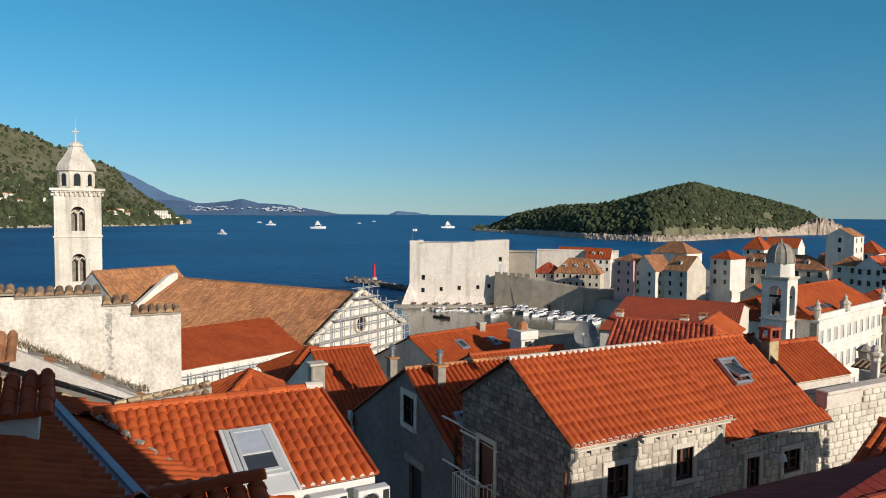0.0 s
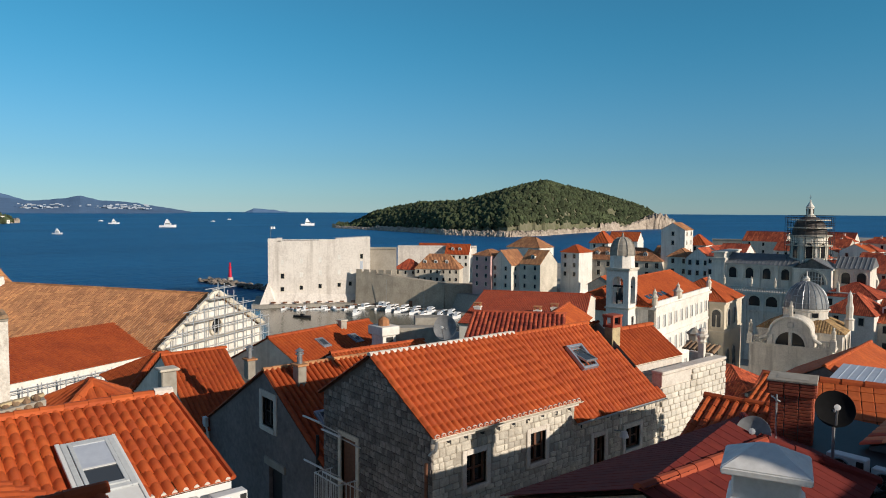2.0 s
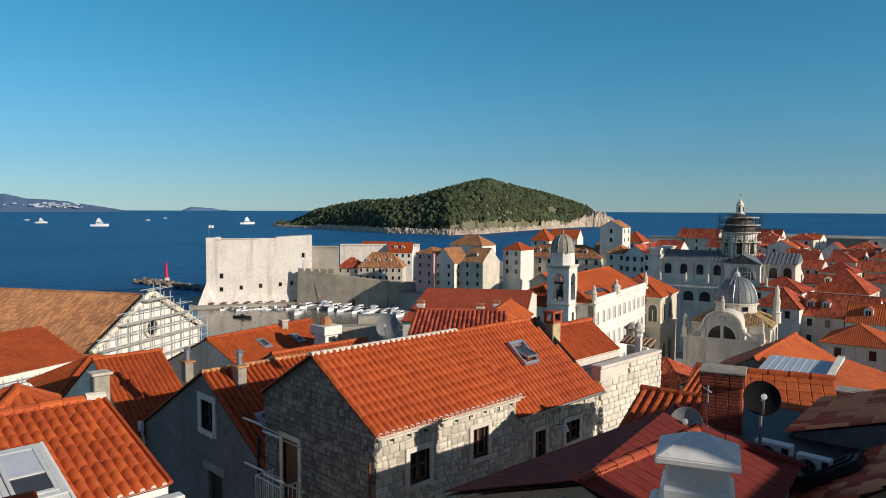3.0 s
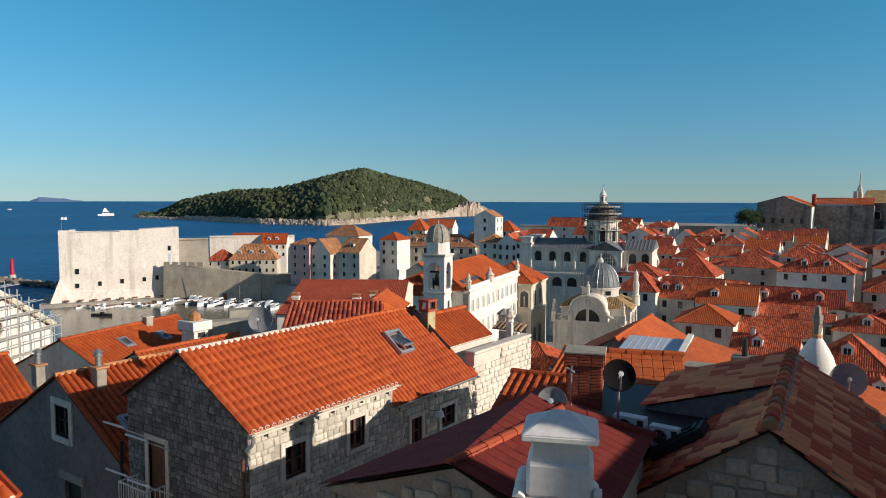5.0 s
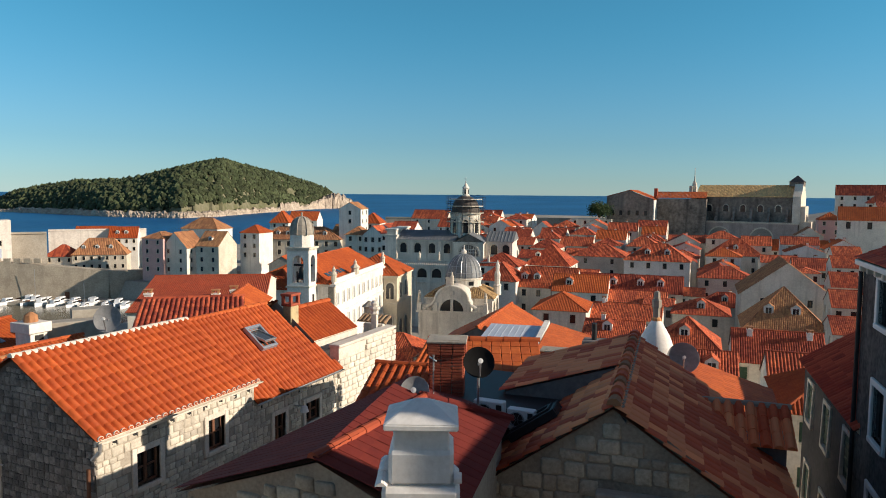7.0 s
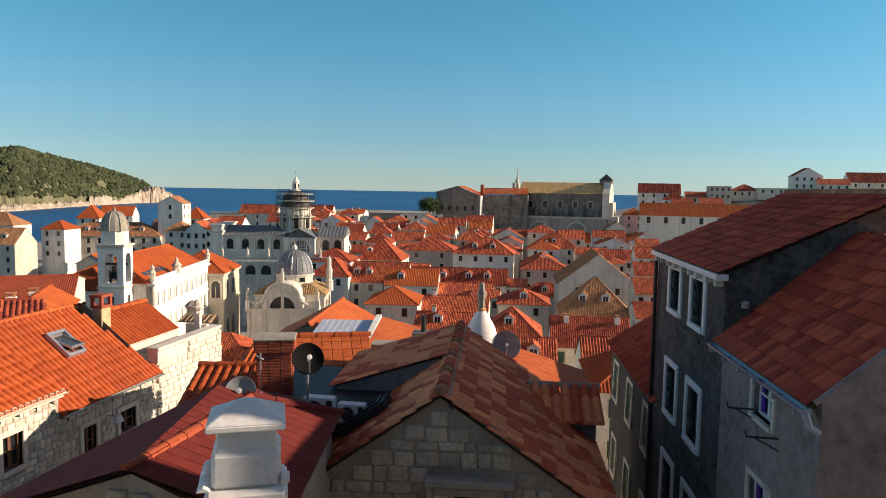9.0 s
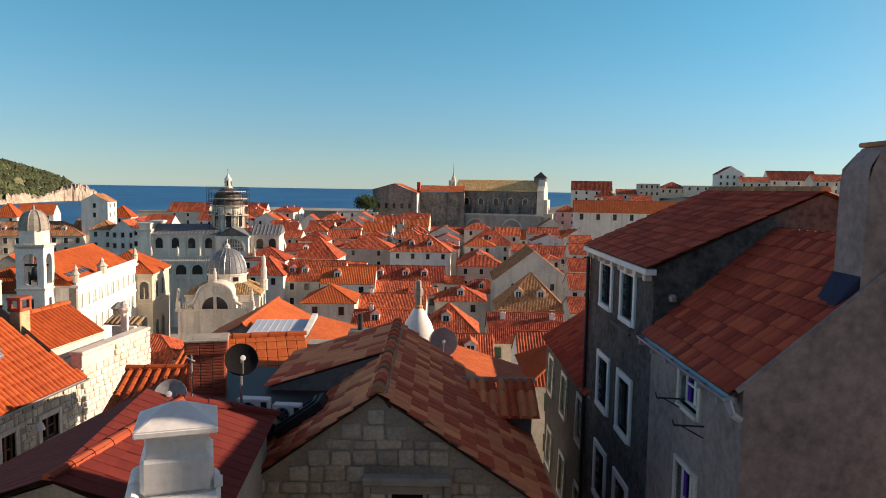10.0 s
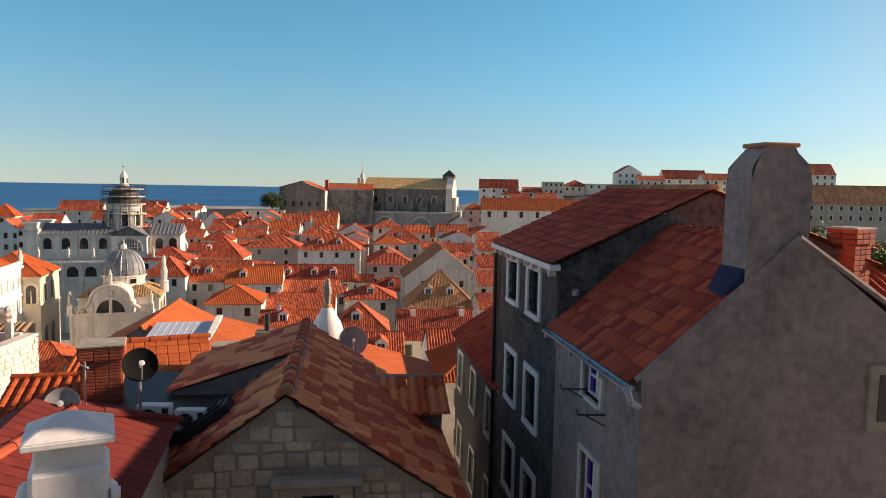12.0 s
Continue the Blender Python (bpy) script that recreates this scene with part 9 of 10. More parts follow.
def build_alley_house():
    """The tall house on the right: dark rendered part behind, grey gable with its chimney in front."""
    g = thing("house", "grey rendered gable house with a shaded red roof", "house", pose(4.02, 11.62, 0, 0, 0, 6.3), "near houses")
    H = 34.9
    def Z(z):
        return 38 + (z - 38) * 1.7
    L = 4.66
    xr, zr = 2.72, Z(37.55)
    xe, ze = 5.6, Z(36.3)
    bm = bmesh.new()
    holes_w = [(L - 2.72, L - 1.75, Z(35.55), Z(36.05) - 0.05), (L - 2.72, L - 1.75, Z(34.0), Z(34.85))]
    wall_panel(bm, (0, L), (0, 0), 20, H, holes_w, 0.2)
    wall_panel(bm, (0, 0), (9.0, 0), 20, H, [], 0.2)
    bm.faces.new([bm.verts.new(p) for p in ((0, 0, H), (9.0, 0, H), (9.0, 0, Z(35.2)), (xe, 0, ze), (xr, 0, zr))])
    wall_panel(bm, (9.0, L), (0, L), 20, H, [])
    part("wall", bm, RENDER_MAUVE, g)
    for q in holes_w:
        m = Matrix.Translation((0, L - q[0], q[2])) @ Matrix((Vector((0, -1, 0)), Vector((1, 0, 0)), Vector((0, 0, 1)))).transposed().to_4x4()
        w = window_surround(g, m, q[1] - q[0], q[3] - q[2], WHITE_PAINT, 0.1)
        part("curtain", box(bmesh.new(), 0.05, 0.2, 0.12, 0.147, 0.05, q[3] - q[2] - 0.05), PURPLE, w, "purple curtain")
    rw = part("window", box(bmesh.new(), 4.2, 5.4, -0.06, 0.02, Z(35.55), Z(36.25), 0.02), STONE_GREY, g, "stone-framed window in the gable")
    part("pane", box(bmesh.new(), 4.38, 5.2, -0.075, -0.06, Z(35.66), Z(36.15)), PANE, rw)
    s = ((-0.18, L + 0.1, H - 0.12), (-0.18, 0.05, H - 0.12), (xr, L + 0.1, zr - 0.02), (xr, 0.05, zr - 0.02))
    t = ((9.2, 0.05, Z(35.1)), (9.2, L, Z(35.1)), (xr, 0.05, zr), (xr, L, zr))
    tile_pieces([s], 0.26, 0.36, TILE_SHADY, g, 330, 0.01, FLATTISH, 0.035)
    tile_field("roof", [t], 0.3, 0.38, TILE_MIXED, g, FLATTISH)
    deck(g, [s, t])
    # pale mortar edge along the rakes
    bm = rod(bmesh.new(), (-0.1, 0.02, H - 0.06), (xr, 0.02, zr + 0.02), 0.045, 6)
    rod(bm, (xr, 0.02, zr + 0.02), (9.2, 0.02, Z(35.1)), 0.06, 6)
    part("verge_mortar", bm, RENDER_MAUVE, g)
    gutter(g, (-0.26, -0.05, H - 0.14), (-0.26, L, H - 0.14), 0.1, FLASHING)
    bm = bmesh.new()
    for p, q in (((-0.26, -0.02, H - 0.2), (-0.2, -0.06, H - 0.4)), ((-0.2, -0.06, H - 0.4), (-0.05, -0.06, H - 0.5))):
        rod(bm, p, q, 0.06, 8)
    part("gutter_outlet", bm, FLASHING, g)
    for i in range(6):
        part("gutter_bracket", box(bmesh.new(), -0.36, -0.02, i * 0.85 + 0.15, i * 0.85 + 0.2, H - 0.3, H - 0.2), FLASHING, g)
    for k, (y, z) in enumerate(((2.5, Z(35.62)), (1.5, Z(35.5)))):
        b = thing("bracket", "rusty iron clothes-line bracket on the wall", "bracket", g.matrix_basis @ pose(0, y, z), "drying brackets")
        part("arm", rod(bmesh.new(), (0, 0, 0), (-0.55, 0, 0.02), 0.018, 6), DARK, b)
        part("strut", rod(bmesh.new(), (0, 0, -0.22), (-0.4, 0, 0), 0.014, 6), DARK, b)
        part("hook", rod(bmesh.new(), (-0.55, 0, 0.02), (-0.58, 0, 0.12), 0.014, 6), DARK, b)
    # big chimney standing on the gable
    c = thing("chimney", "large grey plastered chimney with a sloped mossy cap", "chimney", g.matrix_basis @ pose(2.34, 0.42, 0))
    z0, z1 = Z(36.6), Z(38.22)
    bm = bmesh.new()
    prof = [(-0.56, z0), (-0.54, z1 - 0.2), (-0.5, z1 + 0.05), (-0.3, Z(38.42)), (-0.24, Z(38.46)), (0.24, Z(38.46)), (0.3, Z(38.42)), (0.5, z1 + 0.1), (0.56, z1 - 0.25), (0.56, z0)]
    for y in (-0.4, 0.42):
        bm.faces.new([bm.verts.new((x, y if z < z1 or abs(x) > 0.45 else y * 0.8, z)) for x, z in prof])
    for (xa, za), (xb, zb) in zip(prof, prof[1:]):
        bm.faces.new([bm.verts.new(p) for p in ((xa, -0.4 if za < z1 or abs(xa) > 0.5 else -0.32, za), (xb, -0.4 if zb < z1 or abs(xb) > 0.5 else -0.32, zb), (xb, 0.42 if zb < z1 or abs(xb) > 0.5 else 0.336, zb), (xa, 0.42 if za < z1 or abs(xa) > 0.5 else 0.336, za))])
    bmesh.ops.remove_doubles(bm, verts=bm.verts, dist=0.001)
    bmesh.ops.bevel(bm, geom=list(bm.edges), offset=0.03, segments=2, affect="EDGES")
    part("shaft", bm, RENDER_MAUVE, c)
    part("cap", box(bmesh.new(), -0.3, 0.36, -0.34, 0.36, Z(38.455), Z(38.5), 0.02), TILE_OLD, c)
    bm = bmesh.new()
    on_roof = lambda x, up: H - 0.12 + (x + 2.52) * (zr - H + 0.1) / (xr + 0.18) + up
    lo = [bm.verts.new((x, y, on_roof(x, 0.07))) for x, y in ((-0.92, -0.3), (-0.52, -0.36), (-0.52, 0.46), (-0.84, 0.36))]
    hi = [bm.verts.new((x, y, on_roof(x, z))) for x, y, z in ((-0.88, -0.26, 0.12), (-0.5, -0.36, 0.3), (-0.5, 0.44, 0.3), (-0.8, 0.32, 0.12))]
    bm.faces.new(hi)
    for i in range(4):
        bm.faces.new((lo[i], lo[(i + 1) % 4], hi[(i + 1) % 4], hi[i]))
    part("flashing", bm, BLUE_FLASH, c, "dark blue sealing at the chimney foot")
    # the dark part behind
    d = thing("house", "tall dark mouldy rendered house with white windows", "house", g.matrix_basis @ pose(0, L + 0.02, 0), "near houses")
    Hd = Z(37.05) - 0.1
    LD = 6.3
    holes = []
    for s0, s1 in ((3.5, 4.3), (4.78, 5.6)):
        for zt, zb in ((36.85, 36.02), (35.25, 34.28), (33.65, 32.68)):
            y0, y1 = (s0 - 2.74) * 1.7, (s1 - 2.74) * 1.7
            holes.append((round(LD - y1 + 0.16, 3), round(LD - y0 - 0.16, 3), round(Z(zb) + 0.14, 3), round(Z(zt) - 0.16, 3)))
    xa, za = 3.7, Z(38.0)
    bm = bmesh.new()
    wall_panel(bm, (0, LD), (0, 0), 18, Hd, holes, 0.2)
    wall_panel(bm, (0, 0), (8.0, 0), 18, Hd, [], 0.2)
    bm.faces.new([bm.verts.new(p) for p in ((0, 0, Hd), (8.0, 0, Hd), (xa, 0, za))])
    bm.faces.new([bm.verts.new(p) for p in ((8.0, LD, Hd), (0, LD, Hd), (xa, LD, za))])
    wall_panel(bm, (8.0, LD), (0, LD), 18, Hd, [])
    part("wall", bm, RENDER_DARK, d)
    for q in holes:
        m = Matrix.Translation((0, LD - q[0], q[2])) @ Matrix((Vector((0, -1, 0)), Vector((1, 0, 0)), Vector((0, 0, 1)))).transposed().to_4x4()
        win = window_surround(d, m, q[1] - q[0], q[3] - q[2], WHITE_PAINT, 0.17, False)
        win.data.materials[0] = WHITE_PAINT
    s = ((-0.2, LD + 0.1, Hd + 0.0), (-0.2, -0.12, Hd + 0.0), (xa, LD + 0.1, za + 0.06), (xa, -0.12, za + 0.06))
    t = ((8.2, -0.12, Hd), (8.2, LD, Hd), (xa, -0.12, za + 0.06), (xa, LD, za + 0.06))
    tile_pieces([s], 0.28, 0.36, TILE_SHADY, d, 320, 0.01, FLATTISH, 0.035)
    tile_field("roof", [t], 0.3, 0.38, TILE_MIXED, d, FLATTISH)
    deck(d, [s, t])
    ridge_caps("ridge", [((xa, -0.1, za + 0.06), (xa, LD, za + 0.06))], TILE_OLD, d, 0.13, 0.4)
    part("eave_board", box(bmesh.new(), -0.24, 0.02, -0.1, LD, Hd - 0.16, Hd - 0.02, 0.01), WHITE_PAINT, d)
    for i in range(9):
        part("corbel", box(bmesh.new(), -0.2, 0.0, i * 0.72 + 0.1, i * 0.72 + 0.25, Hd - 0.32, Hd - 0.16, 0.02), STONE, d)
    part("downpipe", rod(bmesh.new(), (-0.08, LD - 0.05, Hd), (-0.08, LD - 0.05, 20), 0.06, 8), DARK, d)
    part("sill_rail", rod(bmesh.new(), (-0.25, 0.9, Z(35.98)), (-0.25, 2.6, Z(35.98)), 0.03, 6), DARK, d)
    part("security_lamp", lathe(bmesh.new(), [(0, 0), (0.09, 0.015), (0.1, 0.13), (0.06, 0.17), (0, 0.18)], 12, 0.4, -0.1), METAL, d).matrix_basis = Matrix.Translation((0, 0, Z(36.55)))
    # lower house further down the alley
    house("narrow alley house with a red roof and grey shutters", 5.05, 26.6, 5.2, 8.5, 18, 31.7, 1.7, "y", 6.3, RENDER_ALLEY_SHADE, TILE_SHADY, "w3x3", over=0.2, group="near houses")
    f = thing("house", "further houses with mossy shaded roofs behind the gable", "house", pose(14.5, 17.5, 0, 0, 0, 6.3), "near houses")
    part("wall", box(bmesh.new(), -3.4, 4.5, -3, 6, 18, 34.2), RENDER_MAUVE, f)
    tile_field("roof", [((-3.6, 6.2, 34.2), (-3.6, -3.2, 34.2), (0.5, 6.2, 36.2), (0.5, -3.2, 36.2))], 0.28, 0.4, TILE, f, PROFILE)
    brick_chimney(10.95, 17.2, 35.2, 37.15, 0.75, 0.6, 30, "squat old brick chimney with a stone slab", 0.13)
    house("house with a dark red roof behind the gable rake", 13.6, 19.5, 5.0, 5.0, 22, 35.2, 1.3, "x", 8, RENDER_MAUVE, TILE_SHADY, over=0.2, group="near houses")
    for x, y, z, r, seed in ((11.2, 19.6, 36.5, 0.75, 3), (12.7, 18.6, 36.2, 0.5, 8)):
        shrub("bright green leafy roof garden shrub", x, y, z, r, seed)


# red tile for the shaded slopes, their shade included in the colour
TILE_SHADY = mat("shaded_red_tile", (0.42, 0.05, 0.027), (0.26, 0.034, 0.02), 0.85, 0.5, 6, bump=0.2, size=0.01, rnd=0.2, island=0.08, other=(0.46, 0.07, 0.037))
RENDER_MAUVE = mat("greyish_pink_render", (0.31, 0.25, 0.235), (0.13, 0.107, 0.105), 0.92, 0.55, 5, 0.32, 0.3, 0.02)
PURPLE = mat("purple_cloth", (0.12, 0.03, 0.35), (0.08, 0.02, 0.25), 0.9, 2, 9, 0.4, 0.1, 0.004)
BLUE_FLASH = mat("blue_sealant", (0.02, 0.028, 0.07), (0.014, 0.018, 0.045), 0.8, 2, 9, 0.4, 0.1, 0.004)


def brick_chimney(x, y, z0, z1, w, d, turn, label, course=0.072):
    c = thing("chimney", label, "chimney", pose(x, y, 0, 0, 0, turn))
    part("core", box(bmesh.new(), -w / 2 + 0.02, w / 2 - 0.02, -d / 2 + 0.02, d / 2 - 0.02, z0, z1), MORTAR, c)
    bm = box(bmesh.new(), -0.115, 0.115, -0.05, 0.05, -0.03, 0.03, 0.006)
    bmesh.ops.recalc_face_normals(bm, faces=bm.faces)
    me = bpy.data.meshes.new("brick")
    bm.to_mesh(me), bm.free()
    me.materials.append(BRICK)
    z = z1 - 0.035
    while z > z0:
        flare = 0.05 if z > z1 - 0.3 else 0.0
        for side in range(4):
            L = w if side % 2 == 0 else d
            o = (d if side % 2 == 0 else w) / 2 - 0.03 + flare
            n = max(1, int((L + 2 * flare) / 0.245))
            for i in range(n):
                s = (i + 0.5 - n / 2) * (L + 2 * flare) / n
                shared("brick", me, c, pose(0, 0, z, 0, 0, 90 * side) @ pose(s, -o, 0) @ Matrix.Diagonal(((L + 2 * flare) / n / 0.245, 1, course / 0.072, 1)))
        z -= course
    part("top_slab", box(bmesh.new(), -w / 2 - 0.08, w / 2 + 0.08, -d / 2 - 0.08, d / 2 + 0.08, z1, z1 + 0.05, 0.01), MORTAR, c)
    part("flue", box(bmesh.new(), -w / 2 + 0.1, w / 2 - 0.1, -d / 2 + 0.1, d / 2 - 0.1, z1 + 0.05, z1 + 0.056), STONE_GREY, c)
    return c


def build_middle_roofs():
    """Roofs, chimneys and dishes between the near gables and the main street."""
    brick_chimney(-6.85, 16.1, 32.6, 34.32, 0.82, 0.72, 20, "square red brick chimney with a concrete top")
    brick_chimney(-6.9, 26.5, 31.0, 31.92, 0.9, 0.7, 8, "low red brick chimney on an orange roof", 0.11)
    house("house with a dark red tile roof beside the brick chimney", -8.9, 19.3, 3.2, 4.6, 22, 31.9, 0.75, "x", 12, LIME, TILE, over=0.2, pitch=0.25, row=0.36, group="near houses")
    house("small house with a bright orange roof under the white wall", -12.6, 31.6, 4.0, 6.0, 18, 29.6, 1.1, "x", 6, LIME, TILE_ORANGE, over=0.2, pitch=0.26, row=0.4, group="near houses")
    house("broad house with a smooth orange gable roof and grey gable", -17.0, 47.6, 8.6, 10.5, 8, 26.9, 2.3, "y", 6.5, RENDER_GREY, TILE_ORANGE, over=0.3, pitch=0.2, row=0.42, windows="e3x2", group="near houses", profile=SMOOTH)
    # sheet-metal roof with its white parapet and orange slope
    s = thing("house", "house with a blue-grey sheet roof and white parapet", "house", pose(-11.2, 40, 0, 0, 0, 10), "near houses")
    part("wall", box(bmesh.new(), -4, 4.5, -5.2, 5, 10, 28.0), LIME, s)
    for i in range(9):
        bm = bmesh.new()
        v = [bm.verts.new(p) for p in ((-4 + i * 0.4, -3.5, 28.9), (-3.6 + i * 0.4, -3.5, 28.9), (-3.6 + i * 0.4, 4.5, 29.3), (-4 + i * 0.4, 4.5, 29.3))]
        bm.faces.new(v)
        rod(bm, (-3.61 + i * 0.4, -3.5, 28.9), (-3.61 + i * 0.4, 4.5, 29.3), 0.02, 4)
        part("sheet", bm, BLUE_SHEET, s)
    bm = bmesh.new()
    f = [(-0.5, -4.6, 28.4), (-0.5, 5.0, 28.4), (-0.5, 5.0, 29.6), (-0.5, -4.6, 29.3)]
    v = [bm.verts.new(p) for p in f]
    w = [bm.verts.new((x + 0.35, y, z)) for x, y, z in f]
    bm.faces.new(v)
    bm.faces.new(w[::-1])
    for i in range(4):
        bm.faces.new((v[i], v[(i + 1) % 4], w[(i + 1) % 4], w[i]))
    part("parapet", bm, WHITE, s)
    tile_field("roof", [((4.7, -5.2, 28.1), (4.7, 5.2, 28.1), (-0.1, -5.2, 29.4), (-0.1, 5.2, 29.4))], 0.28, 0.42, TILE_ORANGE, s, SMOOTH)
    house("house with a smooth orange roof beyond the shaded ridge", -2.0, 24.0, 5.6, 4.4, 18, 31.35, 0.85, "y", 4, LIME, TILE_ORANGE, over=0.1, pitch=0.24, row=0.42, group="near houses", profile=SMOOTH)
    house("small house with bright red barrel tiles in the alley row", 6.8, 42.5, 4.5, 4.5, 14, 26.6, 0.9, "x", 5, LIME, TILE, over=0.2, pitch=0.26, row=0.42, group="near houses")
    house("alley house with a shaded dark red roof", 6.0, 56.5, 8.5, 9.0, 10, 23.6, 2.6, "hip", 5, LIME, TILE, "n3x2", over=0.3, pitch=0.28, row=0.45, group="near houses")
    house("alley house with patched red tiles", 5.4, 68.5, 8.5, 8.0, 8, 21.5, 2.6, "x", 5, LIME, TILE_TOWN, "n3x2", over=0.3, pitch=0.28, row=0.45, group="near houses")
    house("street house with weathered tiles", -8.4, 70.5, 9.0, 9.0, 8, 18.6, 2.4, "x", 5, LIME, TILE_TOWN, "n3x2", over=0.3, pitch=0.3, row=0.5, chimneys=((0.3, 0.4),))
    house("street house with old red tiles", -6.0, 83.5, 9.0, 9.0, 6, 17.8, 2.6, "x", 5, LIME, TILE_TOWN, "n3x2", over=0.3, pitch=0.3, row=0.5, dormers=(("n", 0.3), ("n", 0.7)))
    house("street house with a long red barrel-tile roof", -20.5, 76.0, 10, 9.0, 6, 18.4, 2.6, "x", 5, LIME, TILE, "n3x2", over=0.3, pitch=0.3, row=0.5)
    house("street house with a broad red roof", -31.5, 78.0, 10, 9.0, 5, 17.6, 2.6, "x", 5, LIME, TILE_TOWN, "n3x2", over=0.3, pitch=0.3, row=0.5)
    house("street house with a hipped red roof", -42.0, 80.0, 10, 9.0, 5, 17.0, 2.6, "hip", 5, LIME, TILE_TOWN, "n3x2", over=0.3, pitch=0.3, row=0.5)
    house("house with an orange roof below the white wall", -30, 42, 9, 8, 10, 25.2, 2.2, "x", 10, LIME, TILE_ORANGE, over=0.3, pitch=0.28, row=0.45, group="near houses")
    house("narrow house with a smooth red roof beside the brick-topped chimney", -17.5, 25.0, 2.75, 3.3, 16, 32.1, 0.95, "y", 0, LIME, TILE, over=0.15, pitch=0.22, row=0.4, group="near houses")
    k = thing("pillar", "slender carved stone chimney pillar on the terrace wall", "pillar", pose(-15.35, 27.2, 31.5, 0, 0, 12))
    part("shaft", box(bmesh.new(), -0.13, 0.13, -0.13, 0.13, -0.2, 1.05, 0.02), CHURCH_STONE, k)
    part("capital", lathe(bmesh.new(), [(0.14, 1.02), (0.2, 1.1), (0.17, 1.2), (0.26, 1.32), (0.26, 1.4), (0.15, 1.42), (0.19, 1.55), (0.1, 1.66), (0, 1.68)], 8), CHURCH_STONE, k)
    t = thing("terrace", "small roof terrace with pale parapets behind the stone wall", "terrace", Matrix())
    part("floor_slab", box(bmesh.new(), -16.0, -14.95, 23.15, 27.7, 31.0, 31.5), STONE_GREY, t)
    part("parapet", box(bmesh.new(), -16.15, -15.95, 23.2, 26.7, 31.5, 31.95, 0.02), MORTAR_WHITE, t)
    part("end_wall", box(bmesh.new(), -16.0, -15.0, 27.3, 27.5, 31.5, 32.1, 0.02), MORTAR_WHITE, t)
    for i in range(7):
        part("coping_tile", barrel(bmesh.new(), (-16.6 + i * 0.22, 27.9, 32.0), (-16.6 + i * 0.22, 28.5, 32.25), 0.1), TILE_MOSSY, t)
    dish("large black satellite dish on a mast", -5.35, 14.4, 34.28, 0.34, -60, DISH_BLACK, 25)
    b = thing("house", "low house below the brick chimney, shade in its dark render", "house", Matrix(), "near houses")
    # near-black render stands for the deep shade on this wall
    part("wall", box(bmesh.new(), -7.5, -4.1, 15.5, 18.6, 22, 32.9, 0.02), RENDER_DARK, b)
    part("roof_felt", box(bmesh.new(), -7.6, -4.05, 15.42, 18.7, 32.9, 33.0, 0.02), DARK, b, "black bitumen roof edge")
    dish("pale satellite dish in the shade", -6.2, 13.0, 33.9, 0.3, -70, DISH_GREY, 25)
    dish("grey satellite dish behind the shaded ridge", -1.98, 24.3, 32.6, 0.5, -80, DISH_GREY, 20)
    dish("large grey satellite dish on the stone house ridge", -20.2, 17.3, 33.55, 0.46, -62, DISH_GREY, 15)
    air_conditioner(-5.4, 15.15, 32.7, 0, "white outdoor air conditioning unit in the shade", 0.9)
    air_conditioner(-4.62, 15.15, 32.66, 0, "white outdoor air conditioning unit in the shade", 0.8)
    a = thing("antenna", "thin antenna mast with a white bracket", "antenna", pose(-6.25, 14.0, 0))
    part("mast", rod(bmesh.new(), (0, 0, 33), (0, 0, 34.45), 0.02, 6), METAL, a)
    part("crossbar", rod(bmesh.new(), (-0.1, 0, 34.4), (0.07, 0, 34.32), 0.015, 6), WHITE_PAINT, a)
    g = thing("chimney", "grey rendered square chimney with a dark pipe", "chimney", pose(-4.9, 24.2, -0.45, 0, 0, 6))
    part("shaft", box(bmesh.new(), -0.38, 0.38, -0.35, 0.35, 31.5, 33.42, 0.03), RENDER_GREY, g)
    part("pipe", rod(bmesh.new(), (0, 0, 33.4), (0, 0, 34.0), 0.09, 10), DARK, g)
    k = thing("chimney", "white bell-shaped chimney with a stone pinnacle", "chimney", pose(-3.1, 26.2, 0))
    part("bell", lathe(bmesh.new(), [(0.66, 31.4), (0.64, 32.5), (0.5, 32.9), (0.27, 33.3), (0.14, 33.5)], 16), WHITE_CHIMNEY, k, "", True)
    part("collar", lathe(bmesh.new(), [(0.17, 33.4), (0.17, 33.55), (0.1, 33.6)], 10), TILE_OLD, k)
    part("pinnacle", lathe(bmesh.new(), [(0.12, 33.55), (0.13, 33.9), (0.17, 33.95), (0.17, 34.2), (0.12, 34.25), (0.1, 34.5), (0, 34.55)], 6), STONE_GREY, k)
    # a forked television antenna over the alley
    t = thing("antenna", "pale comb-shaped television antenna", "antenna", pose(4.3, 28.5, 33.6, 0, 0, 30))
    part("mast", rod(bmesh.new(), (0, 0, -2), (0, 0, 0.1), 0.025, 6), METAL, t)
    part("boom", rod(bmesh.new(), (-0.7, 0, -0.1), (0.7, 0, 0.2), 0.02, 6), METAL, t)
    for i in range(9):
        q = -0.65 + i * 0.16
        part("element", rod(bmesh.new(), (q, -0.28, q * 0.21 + 0.05), (q, 0.28, q * 0.21 + 0.05), 0.01, 5), METAL, t)


